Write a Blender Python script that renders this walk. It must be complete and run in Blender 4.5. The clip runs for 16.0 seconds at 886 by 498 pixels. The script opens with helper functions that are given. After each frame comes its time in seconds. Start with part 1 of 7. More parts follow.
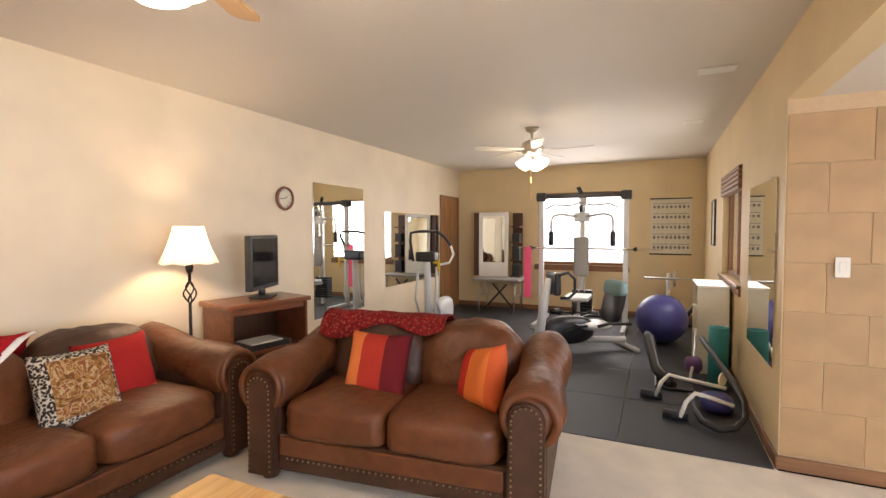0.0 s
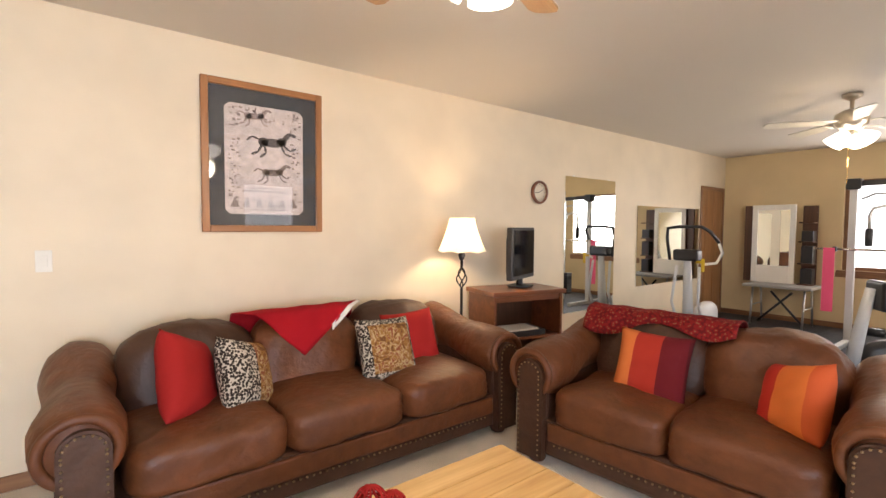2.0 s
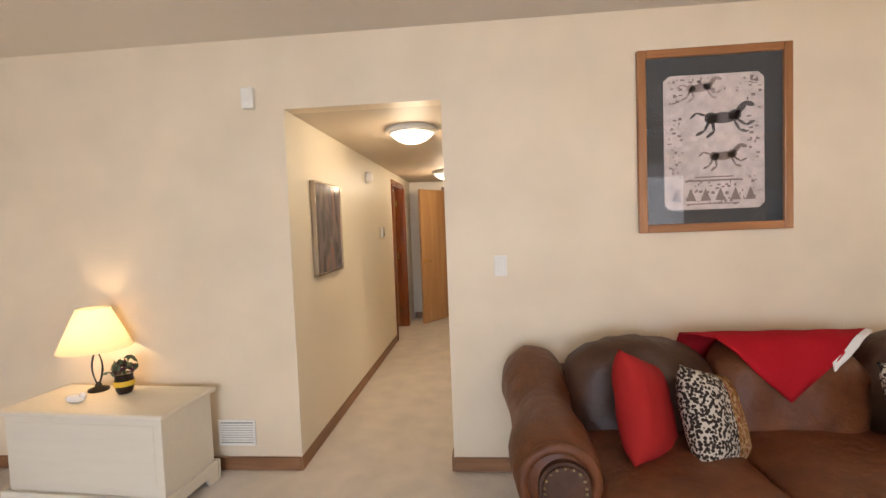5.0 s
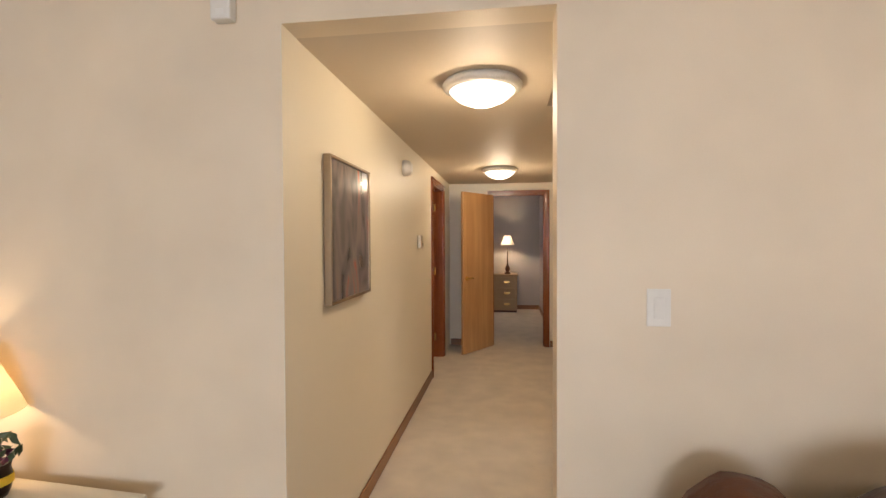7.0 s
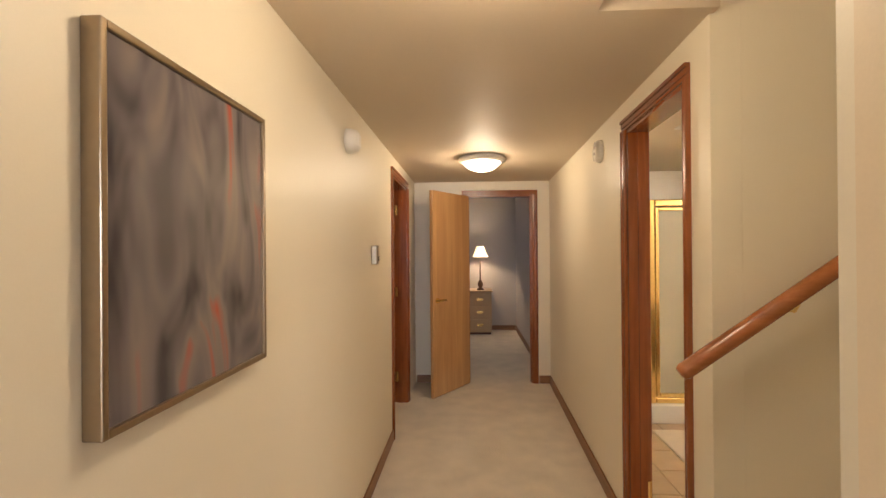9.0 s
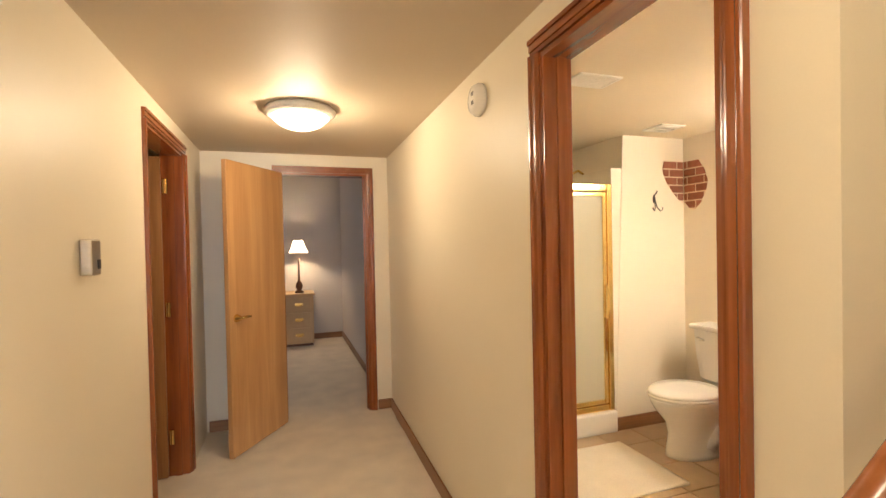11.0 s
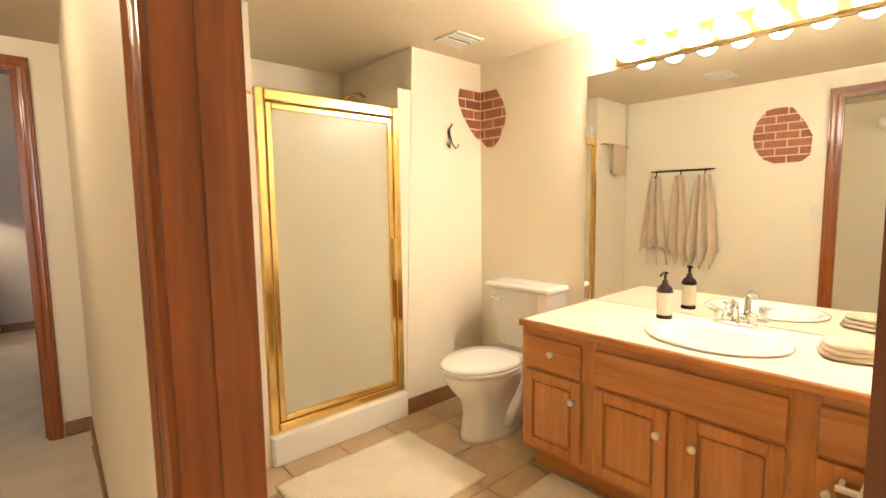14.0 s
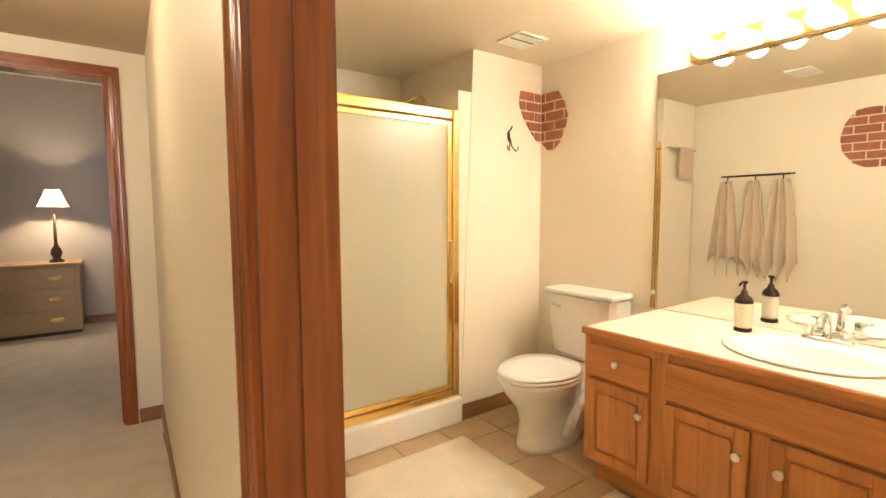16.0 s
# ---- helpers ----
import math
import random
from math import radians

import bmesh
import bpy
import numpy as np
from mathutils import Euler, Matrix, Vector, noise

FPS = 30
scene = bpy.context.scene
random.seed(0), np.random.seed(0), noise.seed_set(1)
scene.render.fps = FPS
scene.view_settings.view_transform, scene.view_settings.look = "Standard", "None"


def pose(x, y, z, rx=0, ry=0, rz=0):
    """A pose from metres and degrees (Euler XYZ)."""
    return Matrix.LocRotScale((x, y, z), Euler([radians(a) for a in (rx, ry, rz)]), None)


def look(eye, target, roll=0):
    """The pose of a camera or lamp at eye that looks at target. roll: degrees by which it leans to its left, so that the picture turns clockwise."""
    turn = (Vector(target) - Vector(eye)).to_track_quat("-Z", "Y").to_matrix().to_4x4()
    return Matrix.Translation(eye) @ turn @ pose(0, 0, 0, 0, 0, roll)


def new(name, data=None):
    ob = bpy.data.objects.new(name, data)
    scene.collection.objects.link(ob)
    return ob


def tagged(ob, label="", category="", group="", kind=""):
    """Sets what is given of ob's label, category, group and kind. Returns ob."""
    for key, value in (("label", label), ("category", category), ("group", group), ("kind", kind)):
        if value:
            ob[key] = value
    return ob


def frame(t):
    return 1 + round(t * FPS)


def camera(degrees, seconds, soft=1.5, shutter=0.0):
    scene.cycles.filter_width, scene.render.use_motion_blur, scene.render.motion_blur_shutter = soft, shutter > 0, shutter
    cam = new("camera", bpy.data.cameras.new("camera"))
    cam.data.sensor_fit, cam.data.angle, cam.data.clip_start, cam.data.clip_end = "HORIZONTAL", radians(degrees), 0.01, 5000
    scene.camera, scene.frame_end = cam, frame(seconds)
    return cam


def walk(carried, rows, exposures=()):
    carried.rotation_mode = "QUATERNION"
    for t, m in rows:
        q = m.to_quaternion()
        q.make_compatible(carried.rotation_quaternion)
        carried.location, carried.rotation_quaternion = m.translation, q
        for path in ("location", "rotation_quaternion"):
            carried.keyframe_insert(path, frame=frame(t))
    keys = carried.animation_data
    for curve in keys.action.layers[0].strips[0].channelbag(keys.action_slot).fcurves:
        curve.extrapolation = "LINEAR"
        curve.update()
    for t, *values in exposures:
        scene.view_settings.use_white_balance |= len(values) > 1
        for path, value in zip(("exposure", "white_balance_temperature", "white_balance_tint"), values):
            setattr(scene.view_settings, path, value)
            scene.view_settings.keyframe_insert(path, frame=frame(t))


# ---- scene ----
# ---- camera ----
cam = camera(87.3, 16.0)
PATH = [
    (0, (1.549, -3.526, 1.458), (3.365, -2.691, 1.377), -0.1),
    (0.5, (1.498, -3.482, 1.457), (3.21, -2.451, 1.37), 0.1),
    (1, (1.453, -3.383, 1.463), (3.042, -2.171, 1.368), 0.3),
    (1.5, (1.452, -3.383, 1.425), (2.865, -1.97, 1.332), 0.2),
    (2, (1.415, -3.303, 1.414), (2.64, -1.724, 1.32), 0.4),
    (2.5, (1.405, -3.325, 1.429), (2.387, -1.587, 1.32), 0.8),
    (3, (1.346, -3.265, 1.423), (2.095, -1.413, 1.315), 0.6),
    (3.5, (1.276, -3.177, 1.421), (1.791, -1.247, 1.312), 0.5),
    (4, (1.199, -3.099, 1.431), (1.478, -1.122, 1.316), 0.3),
    (4.5, (1.162, -2.951, 1.439), (1.197, -0.954, 1.33), -1.0),
    (5, (1.148, -2.689, 1.453), (0.976, -0.699, 1.357), -2.2),
    (7.5, (0.657, -1.231, 1.428), (0.383, 0.75, 1.414), -0.2),
    (8, (0.585, -0.926, 1.431), (0.345, 1.06, 1.438), -0.1),
    (10.5, (0.604, 0.531, 1.438), (0.982, 2.495, 1.43), -1.3),
    (11, (0.603, 0.755, 1.438), (1.247, 2.648, 1.408), -1.2),
    (11.5, (0.685, 0.909, 1.418), (1.523, 2.725, 1.383), -1.1),
    (12, (0.856, 1.069, 1.419), (1.84, 2.81, 1.36), -1.4),
    (12.5, (0.989, 1.236, 1.365), (2.138, 2.871, 1.305), -0.7),
    (13, (1.105, 1.345, 1.32), (2.384, 2.885, 1.24), -0.6),
    (13.5, (1.213, 1.371, 1.31), (2.524, 2.876, 1.173), -0.9),
    (14, (1.261, 1.405, 1.292), (2.587, 2.89, 1.098), -0.8),
    (14.5, (1.297, 1.426, 1.319), (2.611, 2.908, 1.04), -0.7),
    (15, (1.31, 1.449, 1.324), (2.604, 2.941, 1.01), -0.6),
    (15.5, (1.29, 1.512, 1.327), (2.56, 3.03, 1.034), -0.4),
    (16, (1.237, 1.461, 1.269), (2.402, 3.078, 1.106), -0.2),
]
walk(cam, [(t, look(eye, target, roll)) for t, eye, target, roll in PATH],
     [(0.0, 0.05, 6500, 16), (4.0, 0.05, 6400, 15), (5.0, -0.38, 6300, 16), (7.5, -0.52, 6300, 16), (8.2, -0.5, 6300, 16), (10.5, 0.06, 6500, 14), (12.0, 0.14, 6500, 13), (13.5, 0.2, 6400, 11), (16.0, 0.2, 6400, 11)])

# ---- world and exposure ----
world = bpy.data.worlds.new("world")
scene.world = world
world.use_nodes = True
_sky = world.node_tree.nodes.new("ShaderNodeTexSky")
_sky.sky_type = 'NISHITA'
_sky.sun_disc = False
_sky.sun_elevation = radians(40)
_sky.sun_rotation = radians(120)
world.node_tree.nodes["Background"].inputs[1].default_value = 0.12
world.node_tree.links.new(_sky.outputs[0], world.node_tree.nodes["Background"].inputs[0])


def lamp(name, loc, watts, colour, radius=0.05):
    d = bpy.data.lights.new(name, 'POINT')
    d.energy, d.color, d.shadow_soft_size = watts, colour, radius
    ob = new(name, d)
    ob.location = loc
    return ob


def window_lamp(name, m, sx, sy, watts, colour):
    d = bpy.data.lights.new(name, 'AREA')
    d.shape, d.size, d.size_y, d.energy, d.color = 'RECTANGLE', sx, sy, watts, colour
    ob = new(name, d)
    ob.matrix_world = m
    return ob


WARM = (1.0, 0.74, 0.45)
DAY = (0.80, 0.90, 1.0)
lamp("floor_lamp_bulb", (3.93, -0.32, 1.36), 16, WARM, 0.04)
lamp("table_lamp_bulb", (-1.17, -0.14, 0.92), 6, (1.0, 0.68, 0.36), 0.03)
lamp("bedroom_lamp_bulb", (0.785, 7.76, 1.42), 25, WARM, 0.03)
lamp("living_fan_bulb", (2.43, -2.21, 2.02), 31, (1.0, 0.82, 0.58), 0.12)
lamp("gym_fan_bulb", (6.75, -2.24, 2.02), 15, (1.0, 0.80, 0.52), 0.12)
# unseen fill light added to brighten the stairwell; it has no fixture
lamp("stair_fill", (3.2, 0.66, 4.3), 40, (1.0, 0.86, 0.66), 0.1)
lamp("hall_bulb", (0.66, 0.70, 2.06), 21, (1.0, 0.80, 0.52), 0.10)
lamp("hall_bulb_far", (0.70, 3.41, 2.06), 27, (1.0, 0.80, 0.52), 0.10)
window_lamp("daylight_gym", look((9.90, -2.31, 1.48), (0, -2.31, 1.2)), 1.4, 1.2, 38, (1.0, 0.96, 0.90))
window_lamp("daylight_side", look((7.15, -4.16, 1.5), (7.15, 0, 1.0)), 1.2, 1.0, 20, (1.0, 0.96, 0.90))
window_lamp("daylight_south", look((0.6, -6.9, 1.45), (0.3, 0, -2.2)), 2.6, 1.5, 205, (0.73, 0.85, 1.0))
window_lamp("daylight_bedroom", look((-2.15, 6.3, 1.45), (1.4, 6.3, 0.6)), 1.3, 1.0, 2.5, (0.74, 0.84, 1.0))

# ---- materials ----


def mat(name, colour, rough=0.6, scale=20.0, var=0.12, bump=0.1, metal=0.0, big=2.0, big_var=0.08, stretch=(1, 1, 1), spec=0.5, piece=0.0, dist=0.01):
    m = bpy.data.materials.new(name)
    m.use_nodes = True
    nt = m.node_tree
    b = nt.nodes["Principled BSDF"]
    tc = nt.nodes.new("ShaderNodeTexCoord")
    mp = nt.nodes.new("ShaderNodeMapping")
    mp.inputs["Scale"].default_value = stretch
    nt.links.new(tc.outputs["Object"], mp.inputs[0])
    n1 = nt.nodes.new("ShaderNodeTexNoise")
    n1.inputs["Scale"].default_value, n1.inputs["Detail"].default_value = scale, 5
    n2 = nt.nodes.new("ShaderNodeTexNoise")
    n2.inputs["Scale"].default_value, n2.inputs["Detail"].default_value = big, 3
    nt.links.new(mp.outputs[0], n1.inputs[0])
    nt.links.new(mp.outputs[0], n2.inputs[0])
    # brightness factor = 1 + var*(n1-.5)*2 + big_var*(n2-.5)*2 (+ a shift per piece)
    a = nt.nodes.new("ShaderNodeMath"); a.operation = 'MULTIPLY_ADD'
    a.inputs[1].default_value, a.inputs[2].default_value = 2 * var, 1 - var - big_var - piece
    nt.links.new(n1.outputs[0], a.inputs[0])
    c = nt.nodes.new("ShaderNodeMath"); c.operation = 'MULTIPLY_ADD'
    c.inputs[1].default_value = 2 * big_var
    nt.links.new(n2.outputs[0], c.inputs[0]); nt.links.new(a.outputs[0], c.inputs[2])
    last = c
    if piece:
        oi = nt.nodes.new("ShaderNodeObjectInfo")
        e = nt.nodes.new("ShaderNodeMath"); e.operation = 'MULTIPLY_ADD'
        e.inputs[1].default_value = 2 * piece
        nt.links.new(oi.outputs["Random"], e.inputs[0]); nt.links.new(c.outputs[0], e.inputs[2])
        last = e
    mul = nt.nodes.new("ShaderNodeVectorMath"); mul.operation = 'SCALE'
    mul.inputs[0].default_value = colour
    nt.links.new(last.outputs[0], mul.inputs["Scale"])
    nt.links.new(mul.outputs[0], b.inputs["Base Color"])
    b.inputs["Roughness"].default_value = rough
    b.inputs["Metallic"].default_value = metal
    b.inputs["Specular IOR Level"].default_value = spec
    if bump:
        bp = nt.nodes.new("ShaderNodeBump")
        bp.inputs["Strength"].default_value, bp.inputs["Distance"].default_value = bump, dist
        nt.links.new(n1.outputs[0], bp.inputs["Height"])
        nt.links.new(bp.outputs[0], b.inputs["Normal"])
    return m


def glow(name, colour, strength):
    m = bpy.data.materials.new(name)
    m.use_nodes = True
    b = m.node_tree.nodes["Principled BSDF"]
    b.inputs["Base Color"].default_value = (0.8, 0.8, 0.8, 1)
    b.inputs["Emission Color"].default_value = (*colour, 1)
    b.inputs["Emission Strength"].default_value = strength
    return m


def shade_mat(name, colour):
    m = mat(name, colour, 0.8, 60, 0.05, 0.05)
    nt = m.node_tree
    b = nt.nodes["Principled BSDF"]
    t = nt.nodes.new("ShaderNodeBsdfTranslucent")
    t.inputs[0].default_value = (*colour, 1)
    mix = nt.nodes.new("ShaderNodeMixShader")
    mix.inputs[0].default_value = 0.45
    nt.links.new(b.outputs[0], mix.inputs[1]); nt.links.new(t.outputs[0], mix.inputs[2])
    nt.links.new(mix.outputs[0], nt.nodes["Material Output"].inputs[0])
    return m


def wood(name, dark, light, rough=0.35, axis=2, scale=1.0, spec=0.5, coat=0.0):
    """Wood with grain along the axis, in object space."""
    m = bpy.data.materials.new(name)
    m.use_nodes = True
    nt = m.node_tree
    b = nt.nodes["Principled BSDF"]
    tc = nt.nodes.new("ShaderNodeTexCoord")
    mp = nt.nodes.new("ShaderNodeMapping")
    s = [14 * scale] * 3
    s[axis] = 0.9 * scale
    mp.inputs["Scale"].default_value = s
    nt.links.new(tc.outputs["Object"], mp.inputs[0])
    n = nt.nodes.new("ShaderNodeTexNoise")
    n.inputs["Scale"].default_value, n.inputs["Detail"].default_value, n.inputs["Distortion"].default_value = 1.6, 6, 0.9
    n2 = nt.nodes.new("ShaderNodeTexNoise")
    n2.inputs["Scale"].default_value, n2.inputs["Detail"].default_value = 9, 4
    nt.links.new(mp.outputs[0], n.inputs[0]); nt.links.new(mp.outputs[0], n2.inputs[0])
    mx = nt.nodes.new("ShaderNodeMath"); mx.operation = 'MULTIPLY_ADD'
    mx.inputs[1].default_value = 0.35
    nt.links.new(n2.outputs[0], mx.inputs[0]); nt.links.new(n.outputs[0], mx.inputs[2])
    r = nt.nodes.new("ShaderNodeValToRGB")
    r.color_ramp.elements[0].position, r.color_ramp.elements[1].position = 0.40, 0.95
    r.color_ramp.elements[0].color, r.color_ramp.elements[1].color = (*dark, 1), (*light, 1)
    nt.links.new(mx.outputs[0], r.inputs[0]); nt.links.new(r.outputs[0], b.inputs["Base Color"])
    b.inputs["Roughness"].default_value = rough
    b.inputs["Specular IOR Level"].default_value = spec
    b.inputs["Coat Weight"].default_value = coat
    b.inputs["Coat Roughness"].default_value = 0.15
    bp = nt.nodes.new("ShaderNodeBump")
    bp.inputs["Strength"].default_value, bp.inputs["Distance"].default_value = 0.08, 0.004
    nt.links.new(n2.outputs[0], bp.inputs["Height"]); nt.links.new(bp.outputs[0], b.inputs["Normal"])
    return m


def glass(name, rough=0.0, colour=(1, 1, 1), ior=1.45):
    m = bpy.data.materials.new(name)
    m.use_nodes = True
    b = m.node_tree.nodes["Principled BSDF"]
    b.inputs["Transmission Weight"].default_value = 1.0
    b.inputs["Base Color"].default_value = (*colour, 1)
    b.inputs["Roughness"].default_value, b.inputs["IOR"].default_value = rough, ior
    return m


M_WALL = mat("cream_wall_paint", (0.76, 0.64, 0.47), 0.55, 220, 0.03, 0.10, big=2.0, big_var=0.15, dist=0.002)
M_GYMW = mat("ochre_gym_paint", (0.72, 0.56, 0.32), 0.55, 220, 0.03, 0.10, big=2.0, big_var=0.12, dist=0.002)
M_HALL = mat("hall_wall_paint", (0.78, 0.71, 0.57), 0.45, 220, 0.02, 0.08, big=1.3, big_var=0.03, dist=0.002)
M_BATHW = mat("bath_wall_paint", (0.82, 0.74, 0.60), 0.5, 220, 0.02, 0.08, big=1.3, big_var=0.03, dist=0.002)
M_BEDW = mat("bedroom_wall_paint", (0.50, 0.46, 0.44), 0.6, 200, 0.03, 0.08, big=1.3, big_var=0.04, dist=0.002)
M_CEIL = mat("ceiling_paint", (0.70, 0.64, 0.56), 0.7, 160, 0.03, 0.12, big=0.8, big_var=0.03, dist=0.003)
M_CEIL_HALL = mat("tan_hall_ceiling_paint", (0.62, 0.52, 0.39), 0.6, 160, 0.03, 0.12, big=0.8, big_var=0.03, dist=0.003)
M_CEIL_BATH = mat("cream_bath_ceiling_paint", (0.76, 0.66, 0.50), 0.6, 160, 0.03, 0.12, big=0.8, big_var=0.03, dist=0.003)
M_CARPET = mat("beige_carpet", (0.83, 0.74, 0.62), 0.95, 260, 0.30, 0.8, big=5, big_var=0.18, spec=0.1, dist=0.012)
M_RUBBER = mat("black_rubber_mat", (0.026, 0.028, 0.034), 0.62, 320, 0.3, 0.3, big=3, big_var=0.2, piece=0.18, dist=0.003)
M_TRIM = wood("brown_stained_trim", (0.14, 0.062, 0.025), (0.30, 0.15, 0.07), 0.4, 2, 0.6, coat=0.2)
M_TRIM_Y = wood("brown_stained_baseboard", (0.16, 0.072, 0.030), (0.34, 0.17, 0.078), 0.45, 1, 0.6)
M_TRIM_X = wood("brown_stained_baseboard_long", (0.16, 0.072, 0.030), (0.34, 0.17, 0.078), 0.45, 0, 0.6)
M_CASE = wood("red_oak_casing", (0.155, 0.034, 0.006), (0.33, 0.095, 0.023), 0.25, 2, 0.7, coat=0.5)
M_CASE_H = wood("red_oak_casing_head", (0.155, 0.034, 0.006), (0.33, 0.095, 0.023), 0.25, 1, 0.7, coat=0.5)
M_DOOR = wood("honey_birch_door", (0.42, 0.21, 0.075), (0.60, 0.34, 0.14), 0.35, 2, 0.5, coat=0.3)
M_DOOR_DK = wood("brown_oak_door", (0.20, 0.085, 0.026), (0.42, 0.20, 0.075), 0.4, 2, 0.6)
M_OAK = wood("oak_vanity", (0.40, 0.145, 0.033), (0.62, 0.265, 0.078), 0.35, 2, 1.0, coat=0.3)
M_OAK_H = wood("oak_vanity_rail", (0.40, 0.145, 0.033), (0.62, 0.265, 0.078), 0.35, 1, 1.0, coat=0.3)
M_PINE = wood("yellow_pine", (0.52, 0.27, 0.08), (0.80, 0.54, 0.22), 0.3, 0, 0.6, coat=0.4)
M_CHERRY = wood("cherry_veneer", (0.11, 0.030, 0.010), (0.25, 0.080, 0.028), 0.35, 0, 0.6, coat=0.3)
M_DARKWOOD = wood("dark_wood", (0.05, 0.02, 0.01), (0.11, 0.045, 0.02), 0.4, 2, 1.0)
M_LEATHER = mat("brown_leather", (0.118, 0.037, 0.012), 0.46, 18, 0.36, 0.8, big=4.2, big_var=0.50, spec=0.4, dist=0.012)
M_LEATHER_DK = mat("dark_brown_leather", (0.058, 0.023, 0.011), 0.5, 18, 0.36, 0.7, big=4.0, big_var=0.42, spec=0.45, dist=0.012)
M_NAIL = mat("aged_brass_nails", (0.35, 0.26, 0.15), 0.35, 50, 0.2, 0, metal=1)
M_RED = mat("red_fabric", (0.34, 0.018, 0.016), 0.85, 300, 0.2, 0.4, big=6, big_var=0.1, spec=0.15, dist=0.003)
M_THROW = mat("crimson_fleece_throw", (0.36, 0.010, 0.016), 0.9, 250, 0.25, 0.5, big=6, big_var=0.12, spec=0.1, dist=0.004)
M_WHITEF = mat("white_fleece", (0.75, 0.72, 0.68), 0.9, 200, 0.1, 0.4, spec=0.1, dist=0.004)
M_BLACK = mat("black_plastic", (0.018, 0.018, 0.020), 0.35, 60, 0.2, 0.05)
M_SCREEN = mat("glossy_screen", (0.008, 0.008, 0.010), 0.08, 60, 0.1, 0)
M_IRON = mat("wrought_iron", (0.03, 0.024, 0.02), 0.45, 60, 0.3, 0.2, metal=0.6)
M_SHADE = shade_mat("cream_lamp_shade", (0.90, 0.80, 0.64))
M_SHADE_Y = shade_mat("yellow_lamp_shade", (0.88, 0.74, 0.50))
M_WHITE = mat("white_enamel", (0.82, 0.79, 0.72), 0.3, 80, 0.03, 0.03)
M_PORC = mat("white_porcelain", (0.86, 0.84, 0.79), 0.08, 30, 0.015, 0)
M_CREAMP = mat("cream_painted_wood", (0.74, 0.68, 0.56), 0.5, 14, 0.05, 0.15, big=2, big_var=0.04, stretch=(0.3, 3, 3), dist=0.003)
M_PLASTIC = mat("ivory_plastic", (0.78, 0.74, 0.66), 0.4, 80, 0.03, 0)
M_STEEL = mat("brushed_steel", (0.55, 0.55, 0.55), 0.35, 200, 0.1, 0.05, metal=1)
M_CHROME = mat("chrome", (0.75, 0.74, 0.72), 0.08, 50, 0.05, 0, metal=1)
M_BRASS = mat("polished_brass", (0.85, 0.62, 0.25), 0.16, 40, 0.06, 0.02, metal=1)
M_GREYP = mat("grey_powder_coat", (0.62, 0.62, 0.62), 0.4, 60, 0.05, 0.05)
M_PAD = mat("grey_vinyl_pad", (0.30, 0.29, 0.27), 0.5, 40, 0.1, 0.15)
M_SILVERPAD = mat("pale_vinyl_seat", (0.62, 0.62, 0.62), 0.4, 40, 0.06, 0.1)
M_BALL = mat("blue_rubber_ball", (0.060, 0.062, 0.24), 0.4, 30, 0.08, 0.05)
M_TEAL = mat("teal_foam", (0.02, 0.19, 0.19), 0.7, 90, 0.1, 0.15)
M_TEALG = mat("grey_green_towel", (0.20, 0.30, 0.31), 0.9, 200, 0.2, 0.4)
M_PINK = mat("pink_band", (0.85, 0.10, 0.22), 0.6, 90, 0.1, 0.1)
M_YEL = mat("yellow_strap", (0.75, 0.50, 0.03), 0.6, 90, 0.1, 0.1)
M_PAPER = mat("poster_paper", (0.70, 0.64, 0.50), 0.6, 18, 0.08, 0)
M_INK = mat("grey_ink", (0.22, 0.21, 0.20), 0.7, 30, 0.3, 0)
M_MIRROR = mat("mirror_silver", (0.86, 0.88, 0.85), 0.01, 1, 0.0, 0, metal=1, big_var=0.0)
M_TAN = mat("tan_stone_tile", (0.44, 0.28, 0.135), 0.6, 6, 0.18, 0.25, big=2.0, big_var=0.14, piece=0.06, dist=0.006)
M_TANJ = mat("tan_mortar", (0.60, 0.43, 0.26), 0.8, 40, 0.1, 0.2)
M_FTILE = mat("beige_floor_tile", (0.50, 0.36, 0.22), 0.35, 8, 0.15, 0.12, big=3, big_var=0.1, piece=0.05, dist=0.003)
M_GROUT = mat("tile_grout", (0.42, 0.33, 0.23), 0.85, 60, 0.15, 0.2)
M_BRICK = mat("painted_red_brick", (0.31, 0.11, 0.06), 0.8, 26, 0.35, 0.4, big=5, big_var=0.15, piece=0.15, dist=0.006)
M_MORTAR = mat("pale_mortar", (0.74, 0.58, 0.42), 0.85, 50, 0.1, 0.3)
M_RUG = mat("cream_bath_rug", (0.88, 0.80, 0.65), 0.95, 120, 0.14, 0.6, big=9, big_var=0.06, spec=0.05, dist=0.02)
M_TOWEL = mat("beige_towel", (0.68, 0.55, 0.42), 0.95, 220, 0.15, 0.7, big=8, big_var=0.08, spec=0.05, dist=0.005)
M_COUNTER = mat("cream_laminate", (0.84, 0.76, 0.63), 0.3, 90, 0.03, 0.02)
M_SHOWER = mat("shower_surround", (0.84, 0.77, 0.63), 0.25, 40, 0.02, 0)
M_FROST = glass("frosted_glass", 0.24, (0.97, 0.92, 0.76), 1.25)
M_FROST.node_tree.nodes["Principled BSDF"].inputs["Transmission Weight"].default_value = 0.68
M_CLEAR = glass("clear_glass", 0.0)
M_BULB = glow("frosted_bulb", (1.0, 0.86, 0.62), 11.0)
M_GLOBE = glow("bright_globe_bulb", (1.0, 0.89, 0.72), 120.0)
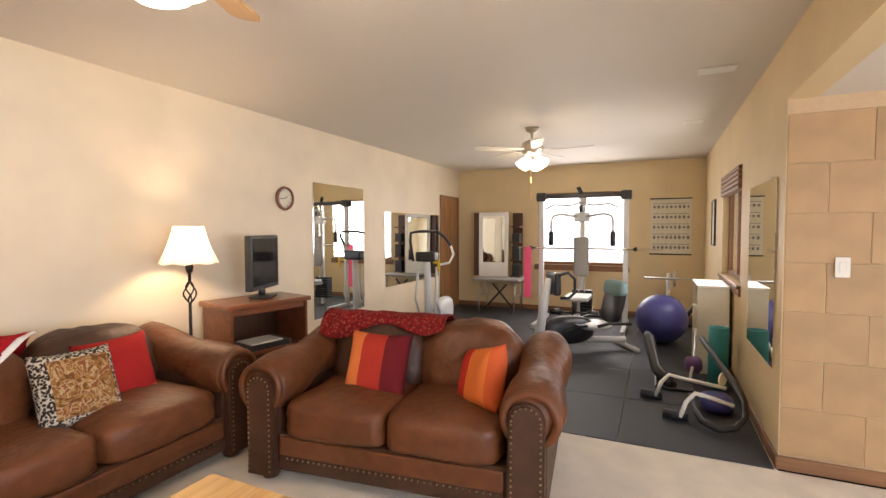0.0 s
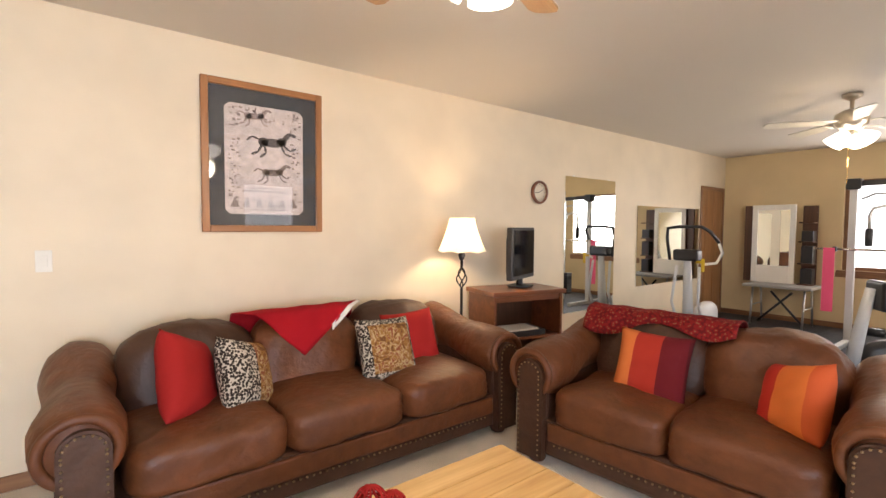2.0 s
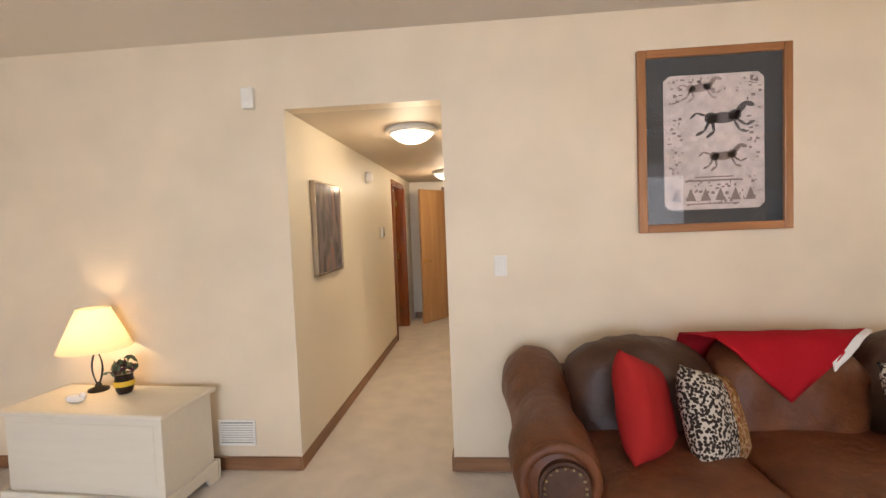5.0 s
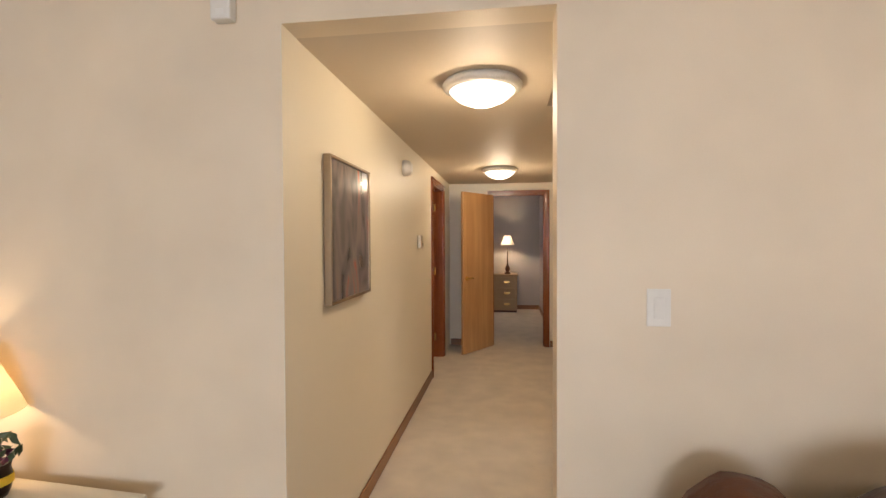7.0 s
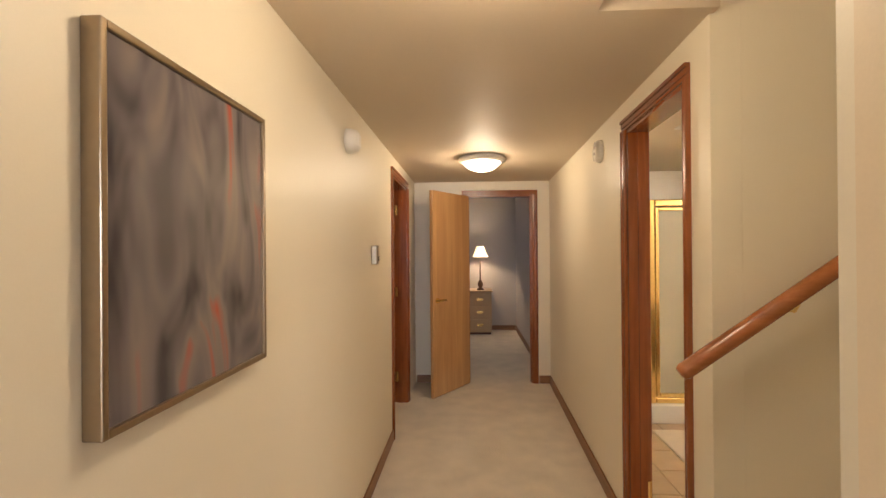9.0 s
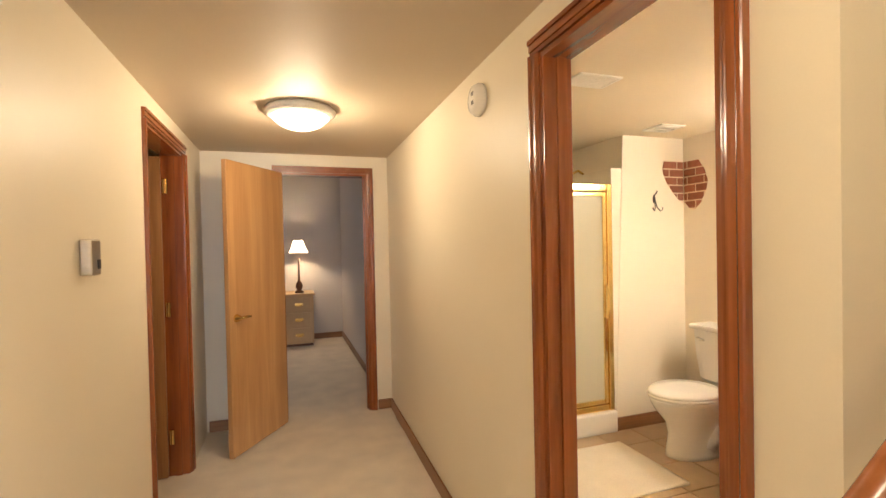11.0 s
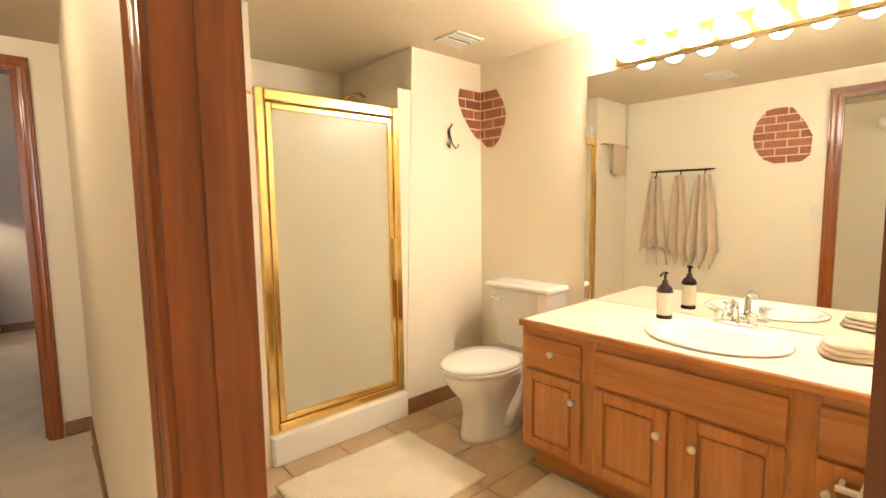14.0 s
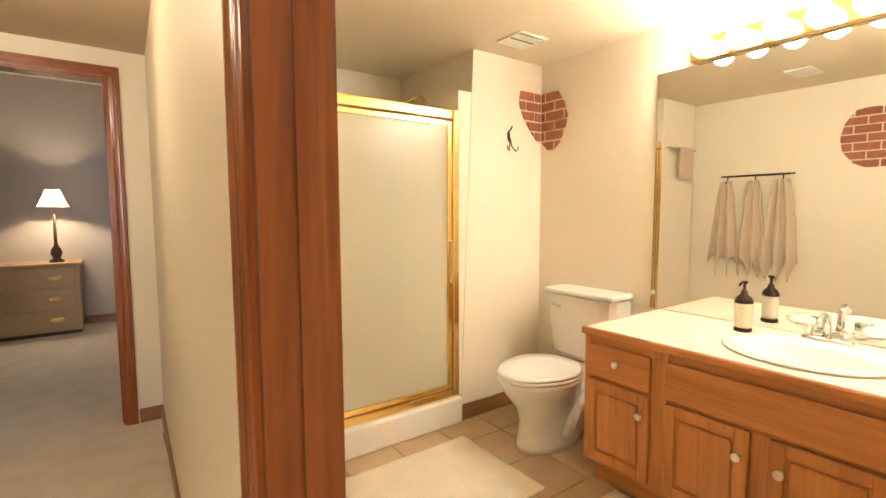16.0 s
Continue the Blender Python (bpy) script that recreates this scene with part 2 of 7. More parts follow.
M_RIM = mat("pale_nickel_rim", (0.78, 0.73, 0.64), 0.35, 60, 0.05, 0, metal=0.1)
M_DOME = glow("lit_glass_dome", (1.0, 0.90, 0.72), 3.2)
M_FANGL = glow("lit_fan_glass", (1.0, 0.92, 0.78), 3.6)
M_SKYGLOW = glow("overcast_backdrop", (0.93, 0.96, 1.0), 2.2)
M_NICKEL = mat("brushed_nickel", (0.62, 0.56, 0.46), 0.3, 120, 0.1, 0.03, metal=1)
M_DRESS = mat("beige_painted_dresser", (0.52, 0.35, 0.19), 0.5, 20, 0.08, 0.1)
M_GREENL = mat("plant_leaf", (0.07, 0.10, 0.05), 0.5, 40, 0.3, 0.2)
M_PURPLE = mat("purple_flower", (0.10, 0.02, 0.05), 0.7, 40, 0.3, 0.3)
M_SOAP = mat("cream_ceramic", (0.82, 0.74, 0.58), 0.25, 40, 0.03, 0)
M_BRONZE = mat("oil_rubbed_bronze", (0.035, 0.022, 0.016), 0.35, 40, 0.2, 0.05, metal=0.7)

# ---- mesh helpers ----


def B():
    return bmesh.new()


def box(bm, x0, x1, y0, y1, z0, z1, bevel=0.0, seg=2):
    r = bmesh.ops.create_cube(bm, size=1.0)
    for v in r["verts"]:
        v.co = Vector(((x0 + x1) / 2 + v.co.x * (x1 - x0), (y0 + y1) / 2 + v.co.y * (y1 - y0), (z0 + z1) / 2 + v.co.z * (z1 - z0)))
    if bevel > 0:
        es = list({e for v in r["verts"] for e in v.link_edges})
        bmesh.ops.bevel(bm, geom=es, offset=bevel, segments=seg, affect='EDGES', profile=0.5)
    return bm


def prism(bm, pts, z0, z1):
    lo = [bm.verts.new((x, y, z0)) for x, y in pts]
    hi = [bm.verts.new((x, y, z1)) for x, y in pts]
    n = len(pts)
    bm.faces.new(lo[::-1]); bm.faces.new(hi)
    for i in range(n):
        bm.faces.new((lo[i], lo[(i + 1) % n], hi[(i + 1) % n], hi[i]))
    bmesh.ops.recalc_face_normals(bm, faces=bm.faces[:])
    return bm


def tube(bm, pts, r, n=10, closed=False):
    """A round bar along a line of points; r may be a list."""
    pts = [Vector(p) for p in pts]
    rs = r if isinstance(r, (list, tuple)) else [r] * len(pts)
    rings, up = [], None
    for i, p in enumerate(pts):
        if closed:
            d = pts[(i + 1) % len(pts)] - pts[i - 1]
        else:
            d = pts[min(i + 1, len(pts) - 1)] - pts[max(i - 1, 0)]
        d.normalize()
        if up is None:
            up = Vector((0, 0, 1)) if abs(d.z) < 0.9 else Vector((1, 0, 0))
        a = d.cross(up).normalized()
        up = a.cross(d).normalized()
        rings.append([bm.verts.new(p + rs[i] * (math.cos(t) * a + math.sin(t) * up)) for t in (2 * math.pi * k / n for k in range(n))])
    m = len(rings)
    for i in range(m if closed else m - 1):
        A, C = rings[i], rings[(i + 1) % m]
        for k in range(n):
            bm.faces.new((A[k], A[(k + 1) % n], C[(k + 1) % n], C[k]))
    if not closed:
        bm.faces.new(rings[0][::-1]); bm.faces.new(rings[-1])
    bmesh.ops.recalc_face_normals(bm, faces=bm.faces[:])
    return bm


def lathe(bm, prof, n=28, c=(0, 0, 0), sx=1.0, sy=1.0, cap=True):
    """Turns a profile of (radius, height) about the vertical through c."""
    rings = [[bm.verts.new((c[0] + sx * r * math.cos(2 * math.pi * k / n), c[1] + sy * r * math.sin(2 * math.pi * k / n), c[2] + z)) for k in range(n)] for r, z in prof]
    for A, C in zip(rings, rings[1:]):
        for k in range(n):
            bm.faces.new((A[k], A[(k + 1) % n], C[(k + 1) % n], C[k]))
    if cap:
        bm.faces.new(rings[0][::-1]); bm.faces.new(rings[-1])
    bmesh.ops.recalc_face_normals(bm, faces=bm.faces[:])
    return bm


def blob(bm, c, sx, sy, sz, k=4.0, sub=4, rough=0.0, freq=6.0):
    """A padded block: a ball pushed towards a box, with soft dents."""
    r = bmesh.ops.create_icosphere(bm, subdivisions=sub, radius=1.0)
    for v in r["verts"]:
        p = v.co
        s = (abs(p.x) ** k + abs(p.y) ** k + abs(p.z) ** k) ** (-1 / k)
        q = Vector((p.x * s * sx, p.y * s * sy, p.z * s * sz))
        if rough:
            q += p * rough * (noise.noise(Vector((q.x * freq + c[0] * 3, q.y * freq + c[1] * 5, q.z * freq))) + 0.5 * noise.noise(q * freq * 2.7))
        v.co = q + Vector(c)
    return bm


def part(name, bm, material, parent=None, label="", smooth=False, m=None):
    me = bpy.data.meshes.new(name)
    if smooth:
        for f in bm.faces:
            f.smooth = True
    bm.to_mesh(me)
    bm.free()
    me.materials.append(material)
    ob = new(name, me)
    if parent is not None:
        ob.parent = parent
    if m is not None:
        ob.matrix_basis = m
    if label:
        ob["label"] = label
    return ob


def thing(name, label, category, x=0, y=0, z=0, rz=0, group="", kind=""):
    ob = new(name)
    ob.empty_display_size = 0.1
    ob.matrix_basis = pose(x, y, z, 0, 0, rz)
    return tagged(ob, label, category, group, kind)


def struct(name, bm, material, label="", category="wall"):
    return tagged(part(name, bm, material), label, category, kind="structure")


def xf(bm, m):
    bmesh.ops.transform(bm, matrix=m, verts=bm.verts[:])
    return bm


# ---- plan ----
XL, XF, YR, ZC = -2.05, 9.97, -4.22, 2.60     # living room and gym
HW, HZ, HE = 0.935, 2.18, 4.74                # hall opening, ceiling, end
XP, ZA, YS = 4.93, 2.23, -7.0                 # tiled wall, low ceiling, south wall
XM, YN, ZB = 3.591, 3.615, 2.209                # bath mirror wall, shower wall, ceiling
DY0, DY1, DZ = 1.39, 2.05, 2.03               # bath doorway


def rx(y):
    """The hall's east wall, a little out of square."""
    return 1.357 + 0.029 * (y - 1.2)


# floors
bm = B(); box(bm, XL - 0.1, 4.90, YS, 0, -0.1, 0); box(bm, 4.90, XF + 0.1, YR, 0, -0.1, -0.006); box(bm, -3.0, 1.43, 0, 8.3, -0.1, 0); box(bm, 1.43, 1.60, 4.52, 8.3, -0.1, 0)
struct("floor", bm, M_CARPET, "beige cut-pile carpet through living room and hall", "carpet")
bm = B(); box(bm, 1.43, XM + 0.1, 1.2, YN + 0.9, -0.1, -0.004)
bath_floor = struct("floor_bath", bm, M_GROUT, "beige tile floor of the bathroom", "floor")

# living room and gym walls
bm = B(); box(bm, XL - 0.12, 0, 0, 0.12, 0, ZC); box(bm, 0, HW, 0, 0.12, HZ, ZC); box(bm, HW, XF + 0.12, 0, 0.12, 0, ZC)
struct("wall_north", bm, M_WALL, "cream painted wall with the hall opening")
bm = B(); box(bm, XL - 0.12, XL, YS, 0, 0, ZC)
struct("wall_west", bm, M_WALL, "cream painted wall")
WY0, WY1, WZ0, WZ1 = -3.06, -1.56, 0.84, 2.12
bm = B(); box(bm, XF, XF + 0.15, YR - 0.12, WY0, 0, ZC); box(bm, XF, XF + 0.15, WY1, 0, 0, ZC); box(bm, XF, XF + 0.15, WY0, WY1, 0, WZ0); box(bm, XF, XF + 0.15, WY0, WY1, WZ1, ZC)
struct("wall_east", bm, M_GYMW, "cream painted gym end wall with a window")
SX0, SX1, SZ0, SZ1 = 6.5, 7.8, 0.95, 2.06
bm = B(); box(bm, XP + 0.15, SX0, YR - 0.15, YR, 0, ZC); box(bm, XP, XP + 0.15, YR - 0.15, YR, ZA, ZC); box(bm, XP + 0.004, XP + 0.15, YR - 0.004, YR, 0, ZA); box(bm, SX1, XF, YR - 0.15, YR, 0, ZC); box(bm, SX0, SX1, YR - 0.15, YR, 0, SZ0); box(bm, SX0, SX1, YR - 0.15, YR, SZ1, ZC); box(bm, XL, XP, YR - 0.15, YR, ZA, ZC)
struct("wall_south_gym", bm, M_GYMW, "cream painted gym wall with header over the alcove")
bm = B(); box(bm, XL - 0.12, -0.9, YS - 0.15, YS, 0, ZA); box(bm, 2.1, XP + 0.3, YS - 0.15, YS, 0, ZA); box(bm, -0.9, 2.1, YS - 0.15, YS, 0, 0.7); box(bm, -0.9, 2.1, YS - 0.15, YS, 2.2, ZA)
struct("wall_south", bm, M_WALL, "cream painted wall with a window")
bm = B(); box(bm, XP + 0.012, XP + 0.149, YS, YR - 0.005, 0, ZA)
tile_wall = struct("wall_tiled", bm, M_TANJ, "tan stone-tiled alcove wall")
bm = B(); box(bm, XL - 0.12, XF + 0.12, YR - 0.15, 0.12, ZC, ZC + 0.1)
struct("ceiling", bm, M_CEIL, "off-white textured ceiling", "ceiling")
bm = B(); box(bm, XL - 0.12, XP + 0.15, YS - 0.15, YR - 0.15, ZA, ZA + 0.1)
struct("ceiling_alcove", bm, M_CEIL, "low off-white alcove ceiling", "ceiling")

# hall walls
HD0, HD1 = 3.247, 4.08
bm = B(); box(bm, -0.12, 0, 0.12, HD0, 0, HZ); box(bm, -0.12, 0, HD1, HE, 0, HZ); box(bm, -0.05, 0.003, 0.0005, 0.125, 0, HZ); box(bm, -0.12, 0, HD0, HD1, DZ, HZ)
struct("wall_hall_west", bm, M_HALL, "cream hall wall with a side door")
BX0, BX1 = 0.57, 1.277
bm = B(); box(bm, -0.12, BX0, HE, HE + 0.12, 0, HZ); box(bm, BX1, 1.60, HE, HE + 0.12, 0, HZ); box(bm, BX0, BX1, HE, HE + 0.12, DZ, HZ)
struct("wall_hall_end", bm, M_HALL, "cream wall with the bedroom doorway")
bm = B()
for y0, y1, z0, z1 in ((1.20, DY0, 0, ZB), (DY0, DY1, DZ, ZB), (DY1, HE, 0, ZB)):
    prism(bm, [(rx(y0), y0), (rx(y0) + 0.095, y0), (rx(y1) + 0.095, y1), (rx(y1), y1)], z0, z1)
struct("wall_hall_east", bm, M_HALL, "cream wall between hall and bathroom")
bm = B(); box(bm, -0.12, 1.0, 0.12, HE + 0.12, HZ, HZ + 0.1); box(bm, 1.0, 1.37, 1.16, HE + 0.12, HZ, HZ + 0.1); box(bm, 1.37, 1.62, HE - 0.1, HE + 0.12, ZB, ZB + 0.1)
box(bm, 1.37, 1.47, 1.319, HE, HZ, ZB - 0.0005)
struct("ceiling_hall", bm, M_CEIL_HALL, "low cream hall ceiling", "ceiling")

# stairwell
bm = B(); box(bm, 1.4525, 4.6, 1.20, 1.318, 0, 4.6); box(bm, 1.357, 1.4525, 1.20, 1.318, ZB + 0.0005, 4.6); box(bm, 1.0, 1.37, 1.16, 1.26, HZ + 0.1, 4.6)
struct("wall_stair_north", bm, M_HALL, "cream stairwell wall with a handrail")
bm = B(); box(bm, HW, 4.6, 0.12, 0.14, 0, 4.6); box(bm, 4.6, 4.72, 0.12, 1.32, 0, 4.6); box(bm, 0.9, 1.0, 0.12, 1.26, HZ + 0.1, 4.6)
struct("wall_stair_south", bm, M_HALL, "cream stairwell wall")
bm = B(); box(bm, 0.9, 4.72, 0.1, 1.32, 4.6, 4.7)
struct("ceiling_stair", bm, M_CEIL, "stairwell ceiling", "ceiling")
stairs = thing("staircase", "carpeted beige stairs rising from the hall", "stairs", kind="structure")
for i in range(11):
    bm = B(); box(bm, 1.46 + 0.27 * i, 1.46 + 0.27 * (i + 1) + 0.02, 0.145, 1.195, 0, 0.18 * (i + 1), 0.012)
    part("step", bm, M_CARPET, stairs)

# bathroom walls
bm = B(); box(bm, XM, XM + 0.12, 1.319, YN + 0.9, 0, ZB)
struct("wall_bath_east", bm, M_BATHW, "warm cream bathroom wall")
bm = B(); prism(bm, [(2.915, 0), (XM, 0), (XM, ZB), (3.013, ZB)], -YN - 0.90, -YN); xf(bm, Matrix.Rotation(math.pi / 2, 4, 'X')); box(bm, 1.55, 2.075, YN, YN + 0.90, 0, ZB)
struct("wall_bath_north", bm, M_BATHW, "warm cream bathroom wall beside the shower")
bm = B(); box(bm, 2.075, 3.06, YN + 0.80, YN + 0.90, 0, ZB)
struct("wall_shower_back", bm, M_SHOWER, "glossy cream shower surround")
bm = B(); box(bm, 1.46, XM, 1.32, 1.33, 0, ZB)
struct("wall_bath_south", bm, M_BATHW, "warm cream bathroom wall")
bm = B()
for y0, y1 in ((1.32, DY0 - 0.004), (DY1 + 0.004, YN)):
    prism(bm, [(rx(y0) + 0.096, y0), (rx(y0) + 0.100, y0), (rx(y1) + 0.100, y1), (rx(y1) + 0.096, y1)], 0, ZB)
prism(bm, [(rx(DY0) + 0.096, DY0), (rx(DY0) + 0.100, DY0), (rx(DY1) + 0.100, DY1), (rx(DY1) + 0.096, DY1)], DZ + 0.004, ZB)
struct("wall_bath_west", bm, M_BATHW, "warm cream bathroom wall by the door")
bm = B(); box(bm, 1.455, XM + 0.12, 1.319, YN + 0.9, ZB, ZB + 0.1)
struct("ceiling_bath", bm, M_CEIL_BATH, "cream bathroom ceiling", "ceiling")

# bedroom
bm = B(); box(bm, -2.2, 1.60, 8.10, 8.22, 0, 2.7)
struct("wall_bedroom_north", bm, M_BEDW, "grey-mauve bedroom wall")
bm = B(); box(bm, 1.43, 1.60, HE + 0.12, 8.10, 0, 2.7)
struct("wall_bedroom_east", bm, M_BEDW, "grey-mauve bedroom wall")
bm = B(); box(bm, -2.3, -2.2, HE + 0.12, 5.6, 0, 2.7); box(bm, -2.3, -2.2, 7.0, 8.22, 0, 2.7); box(bm, -2.3, -2.2, 5.6, 7.0, 0, 0.9); box(bm, -2.3, -2.2, 5.6, 7.0, 2.0, 2.7); box(bm, -2.2, -0.12, HE + 0.02, HE + 0.12, 0, 2.7); box(bm, -0.12, 1.6, HE + 0.02, HE + 0.12, HZ + 0.1, 2.7)
struct("wall_bedroom_west", bm, M_BEDW, "grey-mauve bedroom wall")
bm = B(); box(bm, -2.3, 1.60, HE + 0.12, 8.22, 2.7, 2.8)
struct("ceiling_bedroom", bm, M_CEIL, "bedroom ceiling", "ceiling")
bm = B(); box(bm, -1.6, -0.12, 2.9, 4.5, HZ, HZ + 0.1); box(bm, -1.7, -1.6, 2.9, 4.5, 0, HZ); box(bm, -1.7, -0.12, 2.8, 2.9, 0, HZ); box(bm, -1.7, -0.12, 4.5, 4.6, 0, HZ)
struct("wall_side_room", bm, M_HALL, "plain walls of the side room")

# baseboards
def baseboard(name, x0, x1, y0, y1, material, h=0.085):
    bm = B(); box(bm, x0, x1, y0, y1, 0, h, 0.004, 1)
    return struct(name, bm, material, "brown stained wooden baseboard", "baseboard")


baseboard("baseboard_1", XL, 0, -0.014, -0.001, M_TRIM_X)
baseboard("baseboard_2", HW, 4.9, -0.014, -0.001, M_TRIM_X)
baseboard("baseboard_3", 0.001, 0.014, -0.014, HD0 - 0.06, M_TRIM_Y)
baseboard("baseboard_4", 4.9, 9.05, -0.014, -0.001, M_TRIM_X)
baseboard("baseboard_5", XF - 0.014, XF - 0.001, YR, 0, M_TRIM_Y)
baseboard("baseboard_6", XP, XF - 0.02, YR + 0.001, YR + 0.014, M_TRIM_X)
baseboard("baseboard_7", XP - 0.014, XP - 0.001, YS, YR + 0.014, M_TRIM_Y)
baseboard("baseboard_8", XL + 0.001, XL + 0.014, YS, -0.015, M_TRIM_Y)
baseboard("baseboard_9", HW - 0.014, HW - 0.001, -0.012, 0.12, M_TRIM_Y)
baseboard("baseboard_10", BX1 + 0.06, rx(HE) - 0.001, HE - 0.014, HE - 0.001, M_TRIM_X)
baseboard("baseboard_11", 0.015, BX0 - 0.06, HE - 0.014, HE - 0.001, M_TRIM_X)
baseboard("baseboard_12", 2.915, XM, YN - 0.014, YN - 0.001, M_TRIM_X, 0.1)
baseboard("baseboard_13", XM - 0.014, XM - 0.001, 2.85, YN - 0.015, M_TRIM_Y, 0.1)
baseboard("baseboard_14", 1.415, 1.429, HE + 0.13, 8.085, M_TRIM_Y)
baseboard("baseboard_15", -2.1, 1.414, 8.086, 8.099, M_TRIM_X)
bm = B()
prism(bm, [(rx(DY1 + 0.06) - 0.014, DY1 + 0.06), (rx(DY1) - 0.001, DY1 + 0.06), (rx(HE) - 0.001, HE - 0.015), (rx(HE) - 0.014, HE - 0.015)], 0, 0.085)
struct("baseboard_16", bm, M_TRIM_Y, "brown stained wooden baseboard", "baseboard")

# doorways
def casing_profile(bm, a0, a1, depth, z0, z1, place):
    """A moulded upright with a bead, a cove and a thin inner edge. place(a, d) gives the plan point."""
    w = a1 - a0
    prof = ((0, 0), (0, 0.85), (0.06, 1.0), (0.20, 1.0), (0.27, 0.86), (0.34, 0.72), (0.50, 0.68), (0.68, 0.70), (0.80, 0.62), (0.90, 0.50), (1.0, 0.44), (1.0, 0))
    return prism(bm, [place(a0 + w * f, depth * q) for f, q in prof], z0, z1)


def doorway(name, a0, a1, place, label, thick=0.12, both=True, mw=M_CASE, mh=M_CASE_H):
    """Casings and jamb of an opening from a0 to a1 along a wall. place(a, d): d is out of the face, negative into the wall."""
    d = thing(name, label, "door frame", kind="structure")
    W = 0.052
    for face in ((0, 1), (1, -1)) if both else ((0, 1),):
        def pl(a, q, face=face):
            return place(a, q if face[1] == 1 else -thick - q)
        for s0, s1 in ((a0 - W, a0), (a1 + W, a1)):
            bm = B(); casing_profile(bm, s0, s1, 0.020, 0, DZ, pl)
            part("casing", bm, mw, d)
        bm = B()
        for f0, f1, q in ((0, .28, .010), (.28, .72, .0145), (.72, 1, .020)):
            prism(bm, [pl(a0 - W, 0), pl(a1 + W, 0), pl(a1 + W, q), pl(a0 - W, q)], DZ + W * f0 + 0.0005, DZ + W * f1)
        part("head_casing", bm, mh, d)
    for s0, s1 in ((a0, a0 + 0.018), (a1 - 0.018, a1)):
        bm = B(); prism(bm, [place(s0, 0.001), place(s1, 0.001), place(s1, -thick - 0.001), place(s0, -thick - 0.001)], 0, DZ)
        part("jamb", bm, mw, d)
    for s0, s1 in ((a0 + 0.018, a0 + 0.027), (a1 - 0.027, a1 - 0.018)):
        bm = B(); prism(bm, [place(s0, -0.045), place(s1, -0.045), place(s1, -0.080), place(s0, -0.080)], 0, DZ - 0.018)
        part("door_stop", bm, mw, d)
    bm = B(); prism(bm, [place(a0 + 0.018, 0.001), place(a1 - 0.018, 0.001), place(a1 - 0.018, -thick - 0.001), place(a0 + 0.018, -thick - 0.001)], DZ - 0.018, DZ - 0.0005)
    part("head_jamb", bm, mh, d)
    return d


def hinge(parent, x, y, z, material=M_BRASS):
    bm = B(); tube(bm, [(x, y, z - 0.045), (x, y, z + 0.045)], 0.008, 8); box(bm, x - 0.012, x + 0.012, y - 0.003, y + 0.020, z - 0.045, z + 0.045)
    part("hinge", bm, material, parent)


d = doorway("doorframe_bath", DY0, DY1, lambda a, q: (rx(a) - q, a), "red-oak bathroom door frame with moulded casing", 0.10)
hinge(d, rx(DY1) + 0.085, DY1 - 0.022, 0.25)
doorway("doorframe_bedroom", BX0, BX1, lambda a, q: (a, HE - q), "red-oak bedroom door frame with moulded casing")
d = doorway("doorframe_side", HD0, HD1, lambda a, q: (q, a), "brown oak hall door frame with brass hinges")
for z in (0.25, 1.05, 1.82):
    hinge(d, -0.095, HD1 - 0.034, z)


def door_slab(name, label, w, h, m, material, knob_side=1, panels=False):
    """A door leaf along local x from its hinge at 0."""
    d = thing(name, label, "door", kind="structure")
    d.matrix_basis = m
    bm = B(); box(bm, 0, w, -0.018, 0.018, 0.012, h, 0.002, 1)
    part("leaf", bm, material, d)
    if panels:
        for s in (-1, 1):
            for x0, x1 in ((0.10, w / 2 - 0.04), (w / 2 + 0.04, w - 0.10)):
                for z0, z1 in ((0.2, 0.85), (1.0, 1.85)):
                    bm = B(); box(bm, x0, x1, s * 0.019 - 0.004, s * 0.019 + 0.004, z0, z1, 0.003, 1)
                    part("panel", bm, material, d)
    for s in (-1, 1):
        bm = B(); tube(bm, [(w - 0.065, s * 0.016, 0.95), (w - 0.065, s * 0.022, 0.95), (w - 0.065, s * 0.06, 0.95), (w - 0.065, s * 0.062, 0.95)], [0.028, 0.028, 0.010, 0.010], 12)
        tube(bm, [(w - 0.065, s * 0.060, 0.95), (w - 0.115, s * 0.062, 0.952), (w - 0.165, s * 0.060, 0.948)], [0.010, 0.010, 0.007], 8)
        part("lever_handle", bm, M_BRASS, d, "brass lever handle", True)
    return d


a = math.degrees(math.atan2(4.15 - (HE - 0.03), 0.228 - (BX0 + 0.01)))
door_slab("door_1", "honey-coloured birch bedroom door standing open", 0.66, 2.02, pose(BX0 + 0.01, HE - 0.035, 0, 0, 0, a), M_DOOR)
door_slab("door_2", "brown oak side door standing ajar", HD1 - HD0 - 0.05, 2.0, pose(-0.115, HD1 - 0.045, 0, 0, 0, 186), M_DOOR_DK)

# gym side door, closed in the north wall
GD0, GD1 = 9.13, 9.86
d = thing("door_3", "closed brown oak gym door with panels and casing", "door", kind="structure")
bm = B(); box(bm, GD0, GD1, -0.012, -0.002, 0.01, 2.03)
part("leaf", bm, M_DOOR_DK, d)
for x0, x1 in ((GD0 + 0.1, GD0 + 0.33), (GD0 + 0.41, GD1 - 0.1)):
    for z0, z1 in ((0.2, 0.9), (1.05, 1.88)):
        bm = B(); box(bm, x0, x1, -0.018, -0.011, z0, z1, 0.003, 1)
        part("panel", bm, M_DOOR_DK, d)
for x0, x1 in ((GD0 - 0.058, GD0), (GD1, GD1 + 0.058)):
    bm = B(); box(bm, x0, x1, -0.022, -0.002, 0, 2.03, 0.004)
    part("casing", bm, M_TRIM, d)
